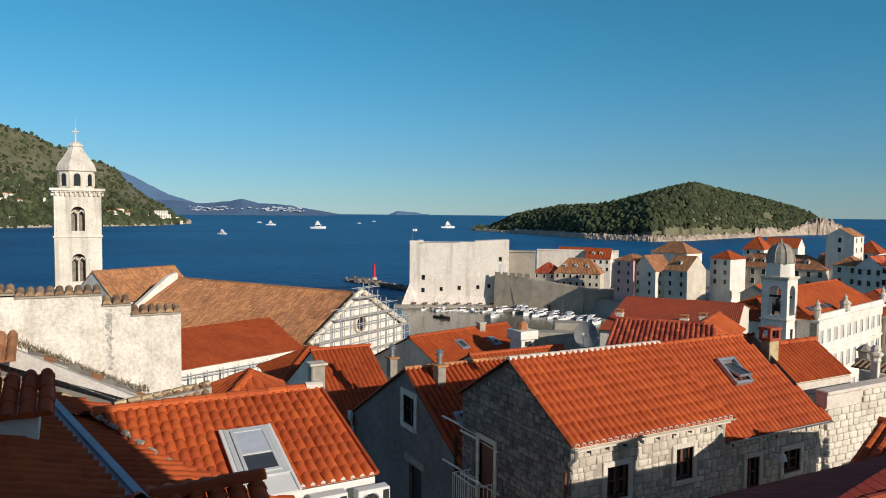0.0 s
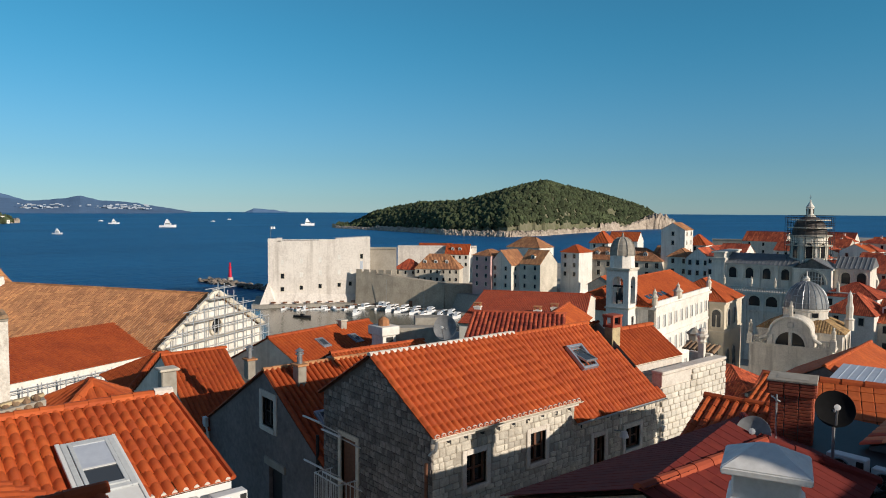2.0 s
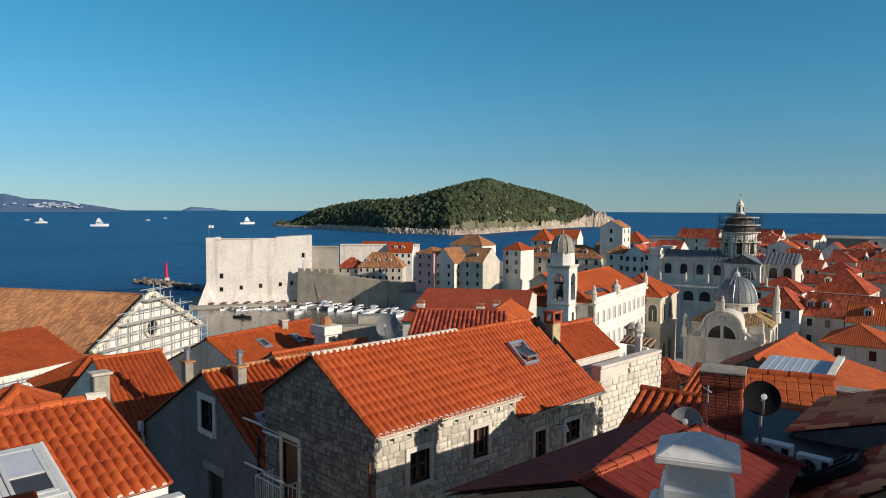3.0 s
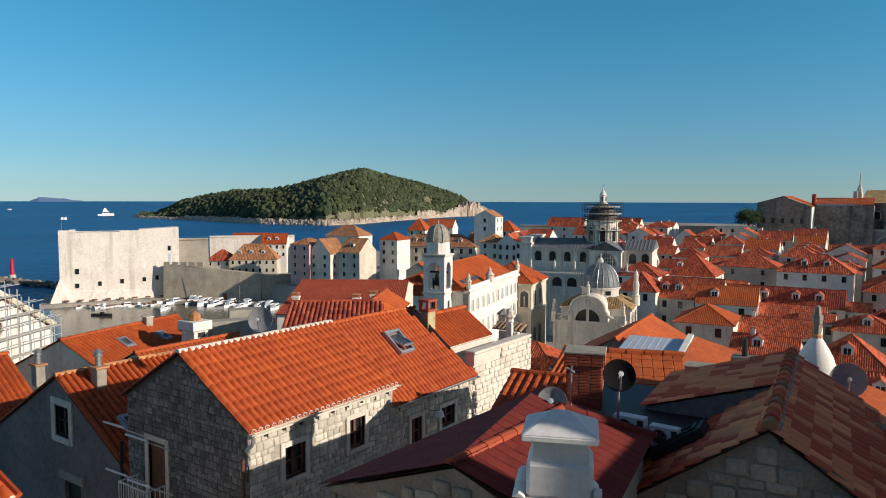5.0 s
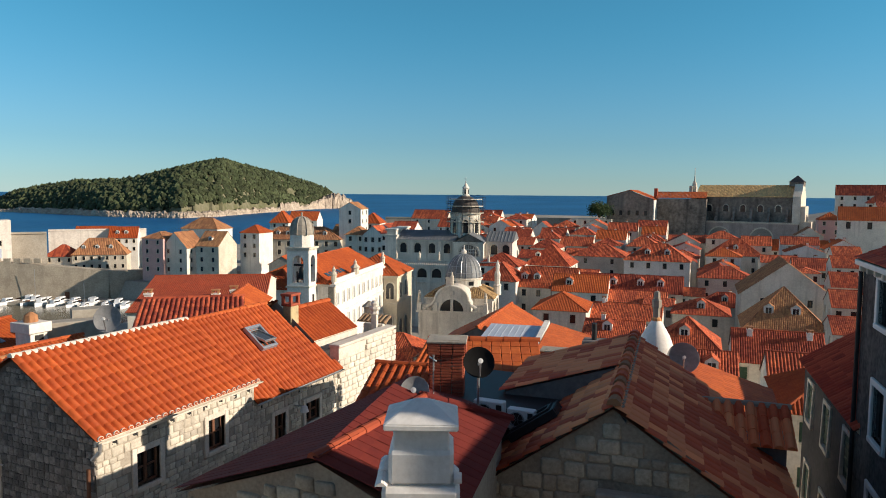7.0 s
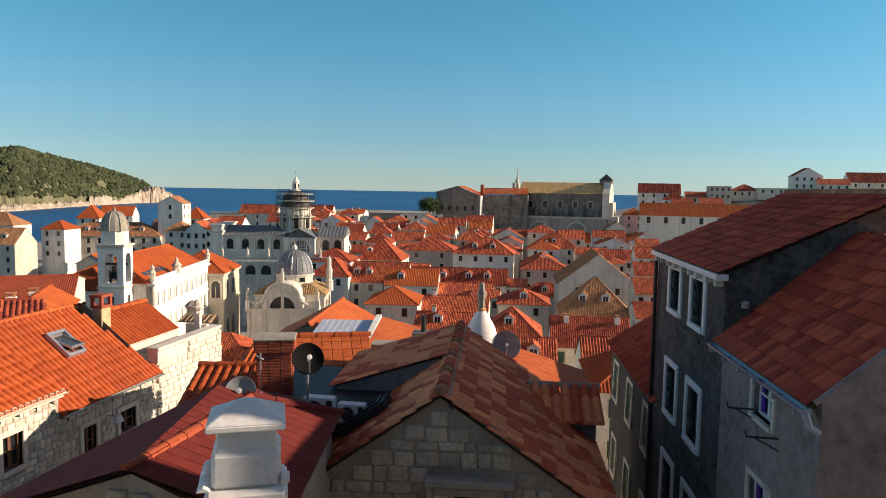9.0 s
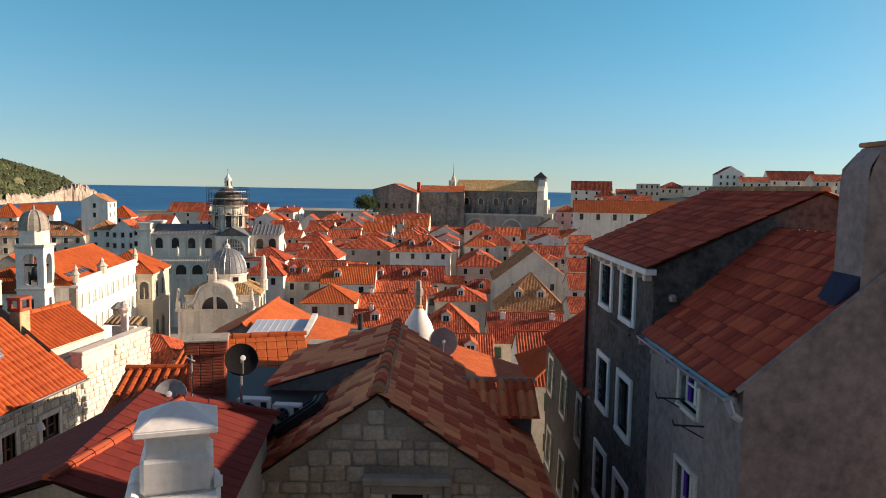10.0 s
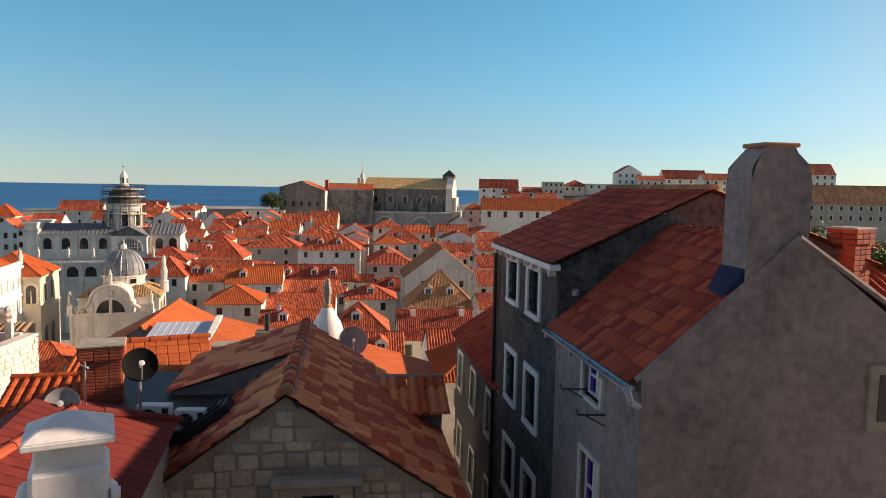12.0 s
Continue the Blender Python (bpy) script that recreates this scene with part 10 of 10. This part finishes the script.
def build_shade_storey():
    """An unseen plain storey added beside and behind the viewpoint to shade lower roofs."""
    h = thing("house", "unseen plain storey added beside the viewpoint to cast shade", "house", Matrix(), "near houses")
    bm = bmesh.new()
    box(bm, 5.0, 13.0, -8.0, 6.2, 20, 42.0)
    box(bm, -7.0, 3.3, -8.0, -2.2, 20, 36.6)
    part("wall", bm, RENDER_MAUVE, h)
    part("coping", box(bmesh.new(), 4.95, 13.1, -8.1, 6.25, 42.0, 42.15, 0.02), STONE_GREY, h)
    part("terrace", box(bmesh.new(), -1.6, 3.3, -2.2, 0.9, 35.6, 36.3, 0.02), STONE_GREY, h)


build_shade_storey()
build_stone_house()
build_roof_window_house()
build_ashlar_wall()
build_grey_gable_house()
build_orange_roofs()
build_skylight_house()
build_left_corner()
build_white_gable_wall()
build_chimney_house()
build_stone_gable_house()
build_alley_house()
build_middle_roofs()

# ---- the old town ----
FOOTPRINTS = []


def town(label, x, y, w, d, eave, rise, roof, yaw, **kw):
    FOOTPRINTS.append((x, y, max(w, d) * 0.5))
    return house(label, x, y, w, d, ground_height(x, y) - 0.5, eave, rise, roof, yaw, **kw)


town("pale house with four white dormers on a long red roof", -24.7, 151.3, 22.1, 9.0, 17.9, 2.9, "x", 4, wall=LIME, windows="n6x2", dormers=(("n",.15),("n",.37),("n",.62),("n",.8)), pitch=0.35, row=0.8, style="far")
town("large pale pink house with a red hip roof", -24.2, 194.1, 16.5, 12.0, 20.7, 4.0, "hip", 4, wall=WHITE, windows="n4x2 e3x2", dormers=(("n",.35),("n",.65)), chimneys=((.1,.5),), pitch=0.35, row=0.8, style="far")
town("pale stone house under a red hip roof", -41.7, 205.9, 15.0, 12.0, 20.1, 3.1, "hip", 4, wall=STONE, windows="n2x2", pitch=0.35, row=0.8, style="far")
town("pale house with steep red hip roof and dormer", -6.5, 241.9, 15.1, 13.0, 19.1, 5.0, "hip", 4, wall=LIME, windows="n3x2 e2x2", dormers=(("n",.5),), pitch=0.35, row=0.8, style="far")
town("low white house with an orange tile roof", 12.1, 263.4, 18.4, 9.0, 19.6, 3.3, "x", 4, wall=WHITE, windows="n4x1", tile=TILE_ORANGE, pitch=0.6, row=1.6, style="far")
town("small stone house with a red hip roof", -7.1, 185.3, 12.4, 10.0, 17.9, 2.4, "hip", 4, wall=STONE, windows="n3x2", pitch=0.35, row=0.8, style="far")
town("tall grey plastered house with its gable to the street", 5.0, 158.9, 16.7, 16.0, 18.4, 6.4, "y", 4, wall=LIME, tile=TILE_OLD, windows="n2x1 e4x2", pitch=0.35, row=0.8, style="far")
town("old house with a faded brown hip roof and dormers", 4.2, 124.7, 12.1, 12.0, 17.3, 5.9, "hip", 4, wall=STONE_GREY, tile=TILE_OLD, windows="n3x2", dormers=(("n",.3),("n",.62)), style="far")
town("house with a weathered red roof and white chimneys", 2.5, 91.1, 9.8, 9.0, 19.0, 2.9, "x", 4, wall=LIME, windows="n4x1", chimneys=((.2,.4),(.85,.4)))
town("house with a red hip roof beside the dark alley", -8.9, 134.4, 9.5, 9.0, 16.9, 2.2, "hip", 4, wall=LIME, windows="n2x2", dormers=(("n",.5),), style="far")
town("house with a red hip roof and one dormer", -8.5, 104.3, 8.4, 9.0, 17.1, 3.5, "hip", 4, wall=LIME, windows="n4x2", dormers=(("n",.45),))
town("house with a red roof and two skylights", -21.8, 141.9, 12.3, 8.0, 17.0, 1.7, "x", 4, wall=LIME, windows="n3x1", pitch=0.35, row=0.8, style="far")
town("house with a patched red roof", -20.2, 123.9, 11.7, 8.0, 16.8, 2.0, "x", 4, wall=LIME, windows="n3x1", chimneys=((.15,.5),), style="far")
town("house with a dark red roof and small dormer", -19.4, 107.9, 8.9, 8.0, 16.7, 1.9, "x", 4, wall=LIME, dormers=(("n",.4),), chimneys=((.3,.5),))
town("white gabled house with an orange roof", -32.3, 140.5, 10.9, 9.0, 18.7, 2.8, "x", 8, wall=WHITE, windows="e2x2 n2x1", dormers=(("n",.3),), tile=TILE_ORANGE, pitch=0.35, row=0.8, style="far")
town("plain grey house with an orange roof and broken eave", -29.7, 115.9, 8.6, 10.0, 19.0, 2.2, "hip", 8, wall=LIME, windows="n2x1", tile=TILE_ORANGE, style="far")
town("house with two white dormers in a dark red roof", -40.9, 147.7, 12.5, 9.0, 18.1, 3.8, "x", 4, wall=LIME, windows="n4x2", dormers=(("n",.1),("n",.32)), pitch=0.35, row=0.8, style="far")
town("white house with a hip roof and square dormer", -51.8, 188.3, 12.1, 13.0, 18.8, 5.1, "hip", 4, wall=WHITE, windows="n3x2 e2x2", dormers=(("n",.25),), pitch=0.35, row=0.8, style="far")
town("small house with a red hip roof behind the dome", -58.3, 165.5, 10.7, 10.0, 20.2, 2.7, "hip", 4, wall=WHITE, windows="e2x2 n3x1", pitch=0.35, row=0.8, style="far")
town("house with a red hip roof beside the dome", -50.9, 145.2, 8.4, 10.0, 19.4, 3.3, "hip", 4, wall=WHITE, windows="n2x1", pitch=0.35, row=0.8, style="far")
town("small old town house with a red tile roof", -136.7, 290.5, 17.3, 9.0, 26.2, 3.7, "x", 4, wall=LIME, windows="n3x2 e2x2", pitch=0.6, row=1.6, style="far")
town("small old town house with a red tile roof", -121.5, 277.4, 9.4, 9.0, 23.4, 3.3, "x", 4, wall=WHITE, windows="n3x2 e2x2", pitch=0.6, row=1.6, style="far")
town("small old town house with a red tile roof", -111.0, 297.9, 11.1, 9.0, 26.2, 3.9, "x", 4, wall=LIME, windows="n3x2 e2x2", pitch=0.6, row=1.6, style="far")
town("small old town house with a red tile roof", -94.3, 277.9, 8.5, 9.0, 24.3, 2.4, "hip", 4, wall=WHITE, windows="n3x2 e2x2", pitch=0.6, row=1.6, style="far")
town("small old town house with a red tile roof", -85.0, 259.7, 9.9, 9.0, 22.4, 2.2, "x", 4, wall=WHITE, windows="n3x2 e2x2", pitch=0.6, row=1.6, style="far")
town("small old town house with a red tile roof", -81.2, 281.9, 11.2, 9.0, 21.9, 4.4, "y", 4, wall=WHITE, windows="n3x2 e2x2", pitch=0.6, row=1.6, style="far")
town("small old town house with a red tile roof", -77.8, 303.9, 10.5, 9.0, 22.0, 2.4, "x", 4, wall=STONE, windows="n3x2 e2x2", pitch=0.6, row=1.6, style="far")
town("small old town house with a red tile roof", -117.7, 229.3, 7.6, 9.0, 24.4, 2.8, "x", 4, wall=STONE, windows="n3x2 e2x2", pitch=0.6, row=1.6, style="far")
town("small old town house with a red tile roof", -125.7, 230.7, 7.1, 9.0, 23.3, 3.0, "y", 4, wall=WHITE, windows="n3x2 e2x2", pitch=0.6, row=1.6, style="far")
town("small old town house with a red tile roof", -100.5, 248.7, 7.7, 9.0, 22.7, 3.1, "hip", 4, wall=LIME, windows="n3x2 e2x2", pitch=0.6, row=1.6, style="far")
town("small old town house with a red tile roof", -75.0, 237.1, 7.6, 9.0, 20.1, 2.3, "x", 4, wall=LIME, windows="n3x2 e2x2", pitch=0.6, row=1.6, style="far")
town("small old town house with a red tile roof", -63.4, 224.8, 9.5, 9.0, 20.3, 2.7, "hip", 4, wall=LIME, windows="n3x2 e2x2", pitch=0.35, row=0.8, style="far")
town("small old town house with a red tile roof", -56.3, 237.1, 11.0, 9.0, 20.4, 2.7, "x", 4, wall=LIME, windows="n3x2 e2x2", pitch=0.6, row=1.6, style="far")
town("small old town house with a red tile roof", -45.6, 234.7, 9.1, 9.0, 21.1, 2.1, "hip", 4, wall=LIME, windows="n3x2 e2x2", pitch=0.35, row=0.8, style="far")
town("small old town house with a red tile roof", -22.8, 258.6, 12.2, 9.0, 21.4, 2.2, "x", 4, wall=LIME, windows="n3x2 e2x2", pitch=0.6, row=1.6, style="far")
town("small old town house with a red tile roof", -17.7, 274.2, 8.7, 9.0, 21.0, 2.1, "hip", 4, wall=WHITE, windows="n3x2 e2x2", pitch=0.6, row=1.6, style="far")
town("small old town house with a red tile roof", -61.1, 199.7, 6.4, 9.0, 19.1, 2.0, "x", 4, wall=LIME, windows="n3x2 e2x2", pitch=0.35, row=0.8, style="far")
town("small old town house with a red tile roof", -36.4, 165.3, 5.1, 9.0, 18.3, 1.6, "x", 4, wall=LIME, windows="n3x2 e2x2", pitch=0.35, row=0.8, style="far")
town("small old town house with a red tile roof", -12.1, 154.3, 5.1, 9.0, 17.3, 1.1, "x", 4, wall=LIME, windows="n3x2 e2x2", pitch=0.35, row=0.8, style="far")
town("small old town house with a red tile roof", -16.7, 138.6, 5.6, 9.0, 17.2, 0.8, "x", 4, wall=LIME, windows="n3x2 e2x2", style="far")
town("small old town house with a red tile roof", -49.0, 210.4, 8.1, 9.0, 19.8, 1.5, "x", 4, wall=WHITE, windows="n3x2 e2x2", pitch=0.35, row=0.8, style="far")
town("small old town house with a red tile roof", 5.5, 220.2, 9.7, 9.0, 19.1, 1.7, "x", 4, wall=LIME, windows="n3x2 e2x2", pitch=0.35, row=0.8, style="far")
town("small old town house with a red tile roof", 10.7, 194.9, 6.2, 9.0, 19.1, 0.9, "hip", 4, wall=STONE, windows="n3x2 e2x2", pitch=0.35, row=0.8, style="far")
town("plain grey flat-topped block by the southern wall", -64.7, 297.9, 17.2, 12.0, 27.3, 0.0, "flat", 4, wall=LIME, windows="n4x1 e2x1", pitch=0.6, row=1.6, style="far")
town("narrow street house with a red roof", 11.9, 116.5, 3.9, 9.0, 18.5, 1.8, "x", 4, wall=LIME, windows="n2x2 w2x2", style="far")
town("narrow street house with a red roof", 14.4, 144.5, 4.6, 9.0, 18.4, 2.5, "x", 4, wall=LIME, windows="n2x2 w2x2", pitch=0.35, row=0.8, style="far")
town("narrow street house with a red roof", 17.0, 172.4, 5.4, 9.0, 18.8, 2.6, "x", 4, wall=LIME, windows="n2x2 w2x2", pitch=0.35, row=0.8, style="far")
town("narrow street house with a red roof", 19.8, 202.3, 5.9, 9.0, 20.2, 2.5, "x", 4, wall=LIME, windows="n2x2 w2x2", pitch=0.35, row=0.8, style="far")
town("narrow street house with a red roof", 22.8, 229.3, 7.4, 9.0, 21.3, 2.1, "x", 4, wall=LIME, windows="n2x2 w2x2", pitch=0.35, row=0.8, style="far")
town("pale gabled house below the church front", 16.6, 287.0, 9.0, 9.0, 23.4, 3.0, "y", 2, wall=LIME, tile=TILE_OLD, windows="n2x2 e2x2", pitch=0.6, row=1.6, style="far")
town("pink plastered house beside the church steps", 24.0, 298.0, 8.0, 8.0, 29.0, 2.6, "hip", 2, wall=RENDER_PINK, tile=TILE_ORANGE, windows="n2x3", pitch=0.6, row=1.6, style="far")
town("low cream house with a faded red roof", 27.0, 272.0, 9.0, 8.0, 20.6, 2.4, "x", 2, wall=LIME, windows="n3x2", chimneys=((.2,.5),), pitch=0.6, row=1.6, style="far")
town("long pale institutional building with a red roof", 48.4, 268.6, 48.4, 12.0, 30.0, 4.2, "x", -4, wall=LIME, tile=TILE_ORANGE, windows="n8x1", win=(1.3,2.2), pitch=0.6, row=1.6, style="far")
town("hillside house on the southern skyline", 39.1, 343.9, 19.1, 11.0, 38.2, 4.2, "x", -4, wall=WHITE, windows="n4x2", pitch=0.6, row=1.6, style="far")
town("hillside house on the southern skyline", 43.2, 323.2, 9.0, 11.0, 35.2, 3.9, "hip", -4, wall=WHITE, windows="n4x2", pitch=0.6, row=1.6, style="far")
town("hillside house on the southern skyline", 63.2, 330.4, 9.2, 11.0, 41.5, 0.0, "flat", -4, wall=STONE, windows="n4x2", pitch=0.6, row=1.6, style="far")
town("hillside house on the southern skyline", 55.1, 336.8, 10.7, 11.0, 36.6, 2.2, "x", -4, wall=STONE, windows="n4x2", pitch=0.6, row=1.6, style="far")
town("hillside house on the southern skyline", 76.7, 343.2, 12.0, 11.0, 39.7, 2.8, "hip", -4, wall=LIME, windows="n4x2", pitch=0.6, row=1.6, style="far")
town("hillside house on the southern skyline", 87.7, 335.8, 14.4, 11.0, 41.0, 0.0, "flat", -4, wall=STONE, windows="n4x2", pitch=0.6, row=1.6, style="far")
town("hillside house on the southern skyline", 102.2, 342.1, 11.7, 11.0, 46.7, 3.5, "y", -4, wall=WHITE, windows="n4x2", pitch=0.6, row=1.6, style="far")
town("hillside house on the southern skyline", 110.7, 334.4, 12.7, 11.0, 43.0, 2.3, "x", -4, wall=LIME, windows="n4x2", pitch=0.6, row=1.6, style="far")
town("hillside house on the southern skyline", 130.7, 344.6, 21.0, 11.0, 44.3, 4.3, "x", -4, wall=LIME, windows="n4x2", pitch=0.6, row=1.6, style="far")
town("hillside house on the southern skyline", 141.3, 329.0, 15.4, 11.0, 43.8, 3.0, "x", -4, wall=LIME, windows="n4x2", pitch=0.6, row=1.6, style="far")
town("hillside house on the southern skyline", 178.4, 310.5, 12.8, 11.0, 46.8, 4.7, "x", -4, wall=STONE, windows="n4x2", pitch=0.6, row=1.6, style="far")
town("hillside house on the southern skyline", 145.3, 315.0, 7.5, 11.0, 44.0, 2.1, "hip", -4, wall=LIME, windows="n4x2", pitch=0.6, row=1.6, style="far")
town("long grey stone barracks on the height", 142.0, 223.1, 36.3, 14.0, 35.1, 5.8, "x", -6, wall=STONE_GREY, tile=TILE_OLD, windows="n12x2", pitch=0.6, row=1.6, style="far")
town("white house with green shutters and a small red roof", -234.8, 177.7, 10.3, 9.0, 13.6, 3.9, "hip", 30, wall=LIME, windows="n3x2", pitch=0.6, row=1.6, style="far")
town("grey stone harbour house with brown roof and dormers", -223.9, 185.0, 18.4, 10.0, 14.3, 5.6, "hip", 40, wall=STONE, tile=TILE_OLD, windows="n7x2", dormers=(("n",.2),("n",.45),("n",.7)), pitch=0.6, row=1.6, style="far")
town("long red-roofed house by the sea wall", -246.9, 201.7, 15.0, 10.0, 19.7, 3.3, "x", 40, wall=WHITE, windows="n4x1", tile=TILE, pitch=0.6, row=1.6, style="far")
town("white house with three red dormers", -232.3, 202.9, 10.7, 10.0, 19.1, 4.1, "x", 40, wall=WHITE, windows="n4x2", tile=TILE, dormers=(("n",.3),("n",.6)), pitch=0.6, row=1.6, style="far")
town("pink plastered harbour house", -191.6, 183.4, 8.4, 11.0, 21.4, 2.0, "hip", 10, wall=RENDER_PINK, tile=TILE_OLD, windows="n2x4", pitch=0.6, row=1.6, style="far")
town("cream gabled harbour house with a balcony", -184.4, 186.2, 9.7, 11.0, 18.3, 5.2, "y", 10, wall=LIME, tile=TILE_OLD, windows="n2x4 e2x4", pitch=0.6, row=1.6, style="far")
town("grey harbour house with a white gable side", -163.4, 179.5, 8.3, 11.0, 20.1, 4.4, "x", 10, wall=STONE, tile=TILE_OLD, windows="n2x3", dormers=(("n",.5),), pitch=0.6, row=1.6, style="far")
town("tall white house with a brown hip roof", -203.6, 218.2, 16.3, 11.0, 22.9, 4.1, "hip", 10, wall=WHITE, windows="n2x2", tile=TILE_OLD, pitch=0.6, row=1.6, style="far")
town("white house with a small red hip roof", -158.5, 193.8, 7.3, 9.0, 23.8, 2.4, "hip", 8, wall=WHITE, windows="n2x3", tile=TILE, pitch=0.6, row=1.6, style="far")
town("long grey stone palace with brown roof and dormers", -152.4, 212.1, 30.5, 14.0, 20.9, 4.1, "hip", 22, wall=STONE, tile=TILE_OLD, windows="n9x3", win=(1.2, 1.8), dormers=(("n",.12),("n",.24),("n",.36),("n",.48),("n",.8)), pitch=0.6, row=1.6, style="far")
town("white house with a red hip roof near the sea", -170.7, 224.6, 7.3, 10.0, 26.0, 4.2, "hip", 20, wall=WHITE, windows="n2x2", tile=TILE, pitch=0.6, row=1.6, style="far")
town("white house with an orange gable roof", -180.1, 252.9, 12.5, 10.0, 25.6, 3.6, "x", 20, wall=WHITE, windows="n3x2", tile=TILE_ORANGE, pitch=0.6, row=1.6, style="far")
town("tall square white house with a stone gable", -135.7, 220.6, 8.1, 10.0, 31.8, 2.3, "y", 15, wall=WHITE, windows="n1x2 e2x3", tile=TILE_OLD, pitch=0.6, row=1.6, style="far")
town("white house with a bright red roof by the sea", -139.7, 241.8, 7.7, 10.0, 25.9, 3.7, "hip", 15, wall=WHITE, windows="n3x2", tile=TILE, pitch=0.6, row=1.6, style="far")
town("low house with a weathered roof", -143.4, 225.1, 5.2, 9.0, 23.2, 2.4, "x", 15, wall=LIME, windows="n2x2", tile=TILE_OLD, pitch=0.6, row=1.6, style="far")
town("white low house beside the square tower house", -123.6, 223.5, 10.5, 9.0, 23.2, 3.1, "y", 15, wall=WHITE, windows="n4x2", pitch=0.6, row=1.6, style="far")
town("old house with brown roof", -118.4, 195.8, 6.5, 9.0, 24.4, 2.3, "hip", 15, wall=LIME, windows="n2x2", tile=TILE_OLD, pitch=0.35, row=0.8, style="far")
town("white gabled house near the sea", -111.6, 195.9, 6.9, 9.0, 24.3, 2.9, "y", 10, wall=WHITE, windows="n3x2", pitch=0.35, row=0.8, style="far")
town("white house with dark windows", -103.6, 192.6, 6.0, 9.0, 25.3, 1.4, "x", 10, wall=WHITE, windows="n3x2", pitch=0.35, row=0.8, style="far")
town("far white house with red roof", -111.7, 216.2, 8.4, 9.0, 25.2, 2.5, "x", 10, wall=WHITE, windows="n3x2", pitch=0.6, row=1.6, style="far")
town("low stone house with orange roof by the tower", -108.2, 143.8, 6.4, 9.0, 20.0, 1.9, "y", 22, wall=STONE_GREY, tile=TILE_ORANGE, pitch=0.35, row=0.8, style="far")
town("long civic hall with a broad dull red roof", -48.7, 53.4, 10.8, 22.0, 28.0, 1.6, "x", 35, wall=LIME, tile=TILE_RED, pitch=0.17, chimneys=((.1,.12),(.62,.1),(.75,.15)))
town("house with striped red barrel tiles", -27.0, 28.3, 4.9, 6.0, 31.5, 0.8, "x", 40, wall=LIME, tile=TILE_TOWN, pitch=0.24, row=0.42)
town("house with a plain orange gable roof", -30.5, 35.9, 2.7, 6.0, 30.7, 0.8, "y", 30, wall=LIME, tile=TILE_ORANGE)
town("house with a bright orange roof and pale mortar lines", -7.5, 21.4, 2.5, 6.0, 32.4, 0.8, "x", 22, wall=LIME, tile=TILE_ORANGE, pitch=0.3, row=0.5, profile=SMOOTH)
town("low cream guard house with a red hip roof", -65.5, 87.9, 4.5, 9.0, 23.8, 2.5, "hip", 13.7, wall=LIME, tile=TILE, pitch=0.2)

# lower houses that fill the blocks between
BLOCKED = [(-10, 286, 20), (-54.5, 58, 13), (-6, 83.5, 5), (-20.5, 76, 5), (-31.5, 78, 5), (-42, 80, 5), (-51, 122, 11), (-71, 171, 21), (-4.5, 318, 26), (-44, 308, 20), (-68, 100, 16), (-66, 119, 10), (-60.6, 85, 6), (-53, 57.5, 16), (-62, 150, 22), (-60, 140, 12)]
rng = random.Random(21)
for gy in range(0, 22):
    for gx in range(-8, 9):
        x, y = gx * 11.5 + rng.uniform(-1, 1), 78 + gy * 10.5 + rng.uniform(-0.8, 0.8)
        x -= 0.07 * y - 6
        w, d = rng.uniform(8.5, 11), rng.uniform(7.5, 9.5)
        lo, r, ro, tint = rng.uniform(7.5, 10), rng.uniform(1.8, 2.8), rng.choice(("x", "x", "hip", "y")), rng.random()
        if any((x - a) ** 2 + (y - b) ** 2 < (c + 5.2) ** 2 for a, b, c in FOOTPRINTS + BLOCKED) or abs(x + 2 + 0.07 * (y - 75)) < 1.5:
            continue
        if x < -0.62 * y + 6 or x > 60 or (x > 0.3 * y) or y > 300:
            continue
        g = ground_height(x, y)
        far = y > 150
        house("crowded old town house with a weathered red roof", x, y, w, d, g - 0.5, g + lo, r, ro, 4 + rng.uniform(-2, 2), wall=WHITE if tint < 0.3 else LIME if tint < 0.75 else STONE, tile=TILE_ORANGE if tint < 0.2 else TILE_TOWN, windows="n2x1 e1x1", style="far", dormers=(("n", 0.26), ("n", 0.72)) if ro == "x" and tint > 0.3 and y < 200 else (("n", 0.5),) if ro == "hip" and y < 200 else (), chimneys=((0.15, 0.5), (0.8, 0.4)) if tint > 0.3 and y < 160 else ((0.6, 0.55),), pitch=0.5 if far else 0.32, row=1.2 if far else 0.6)
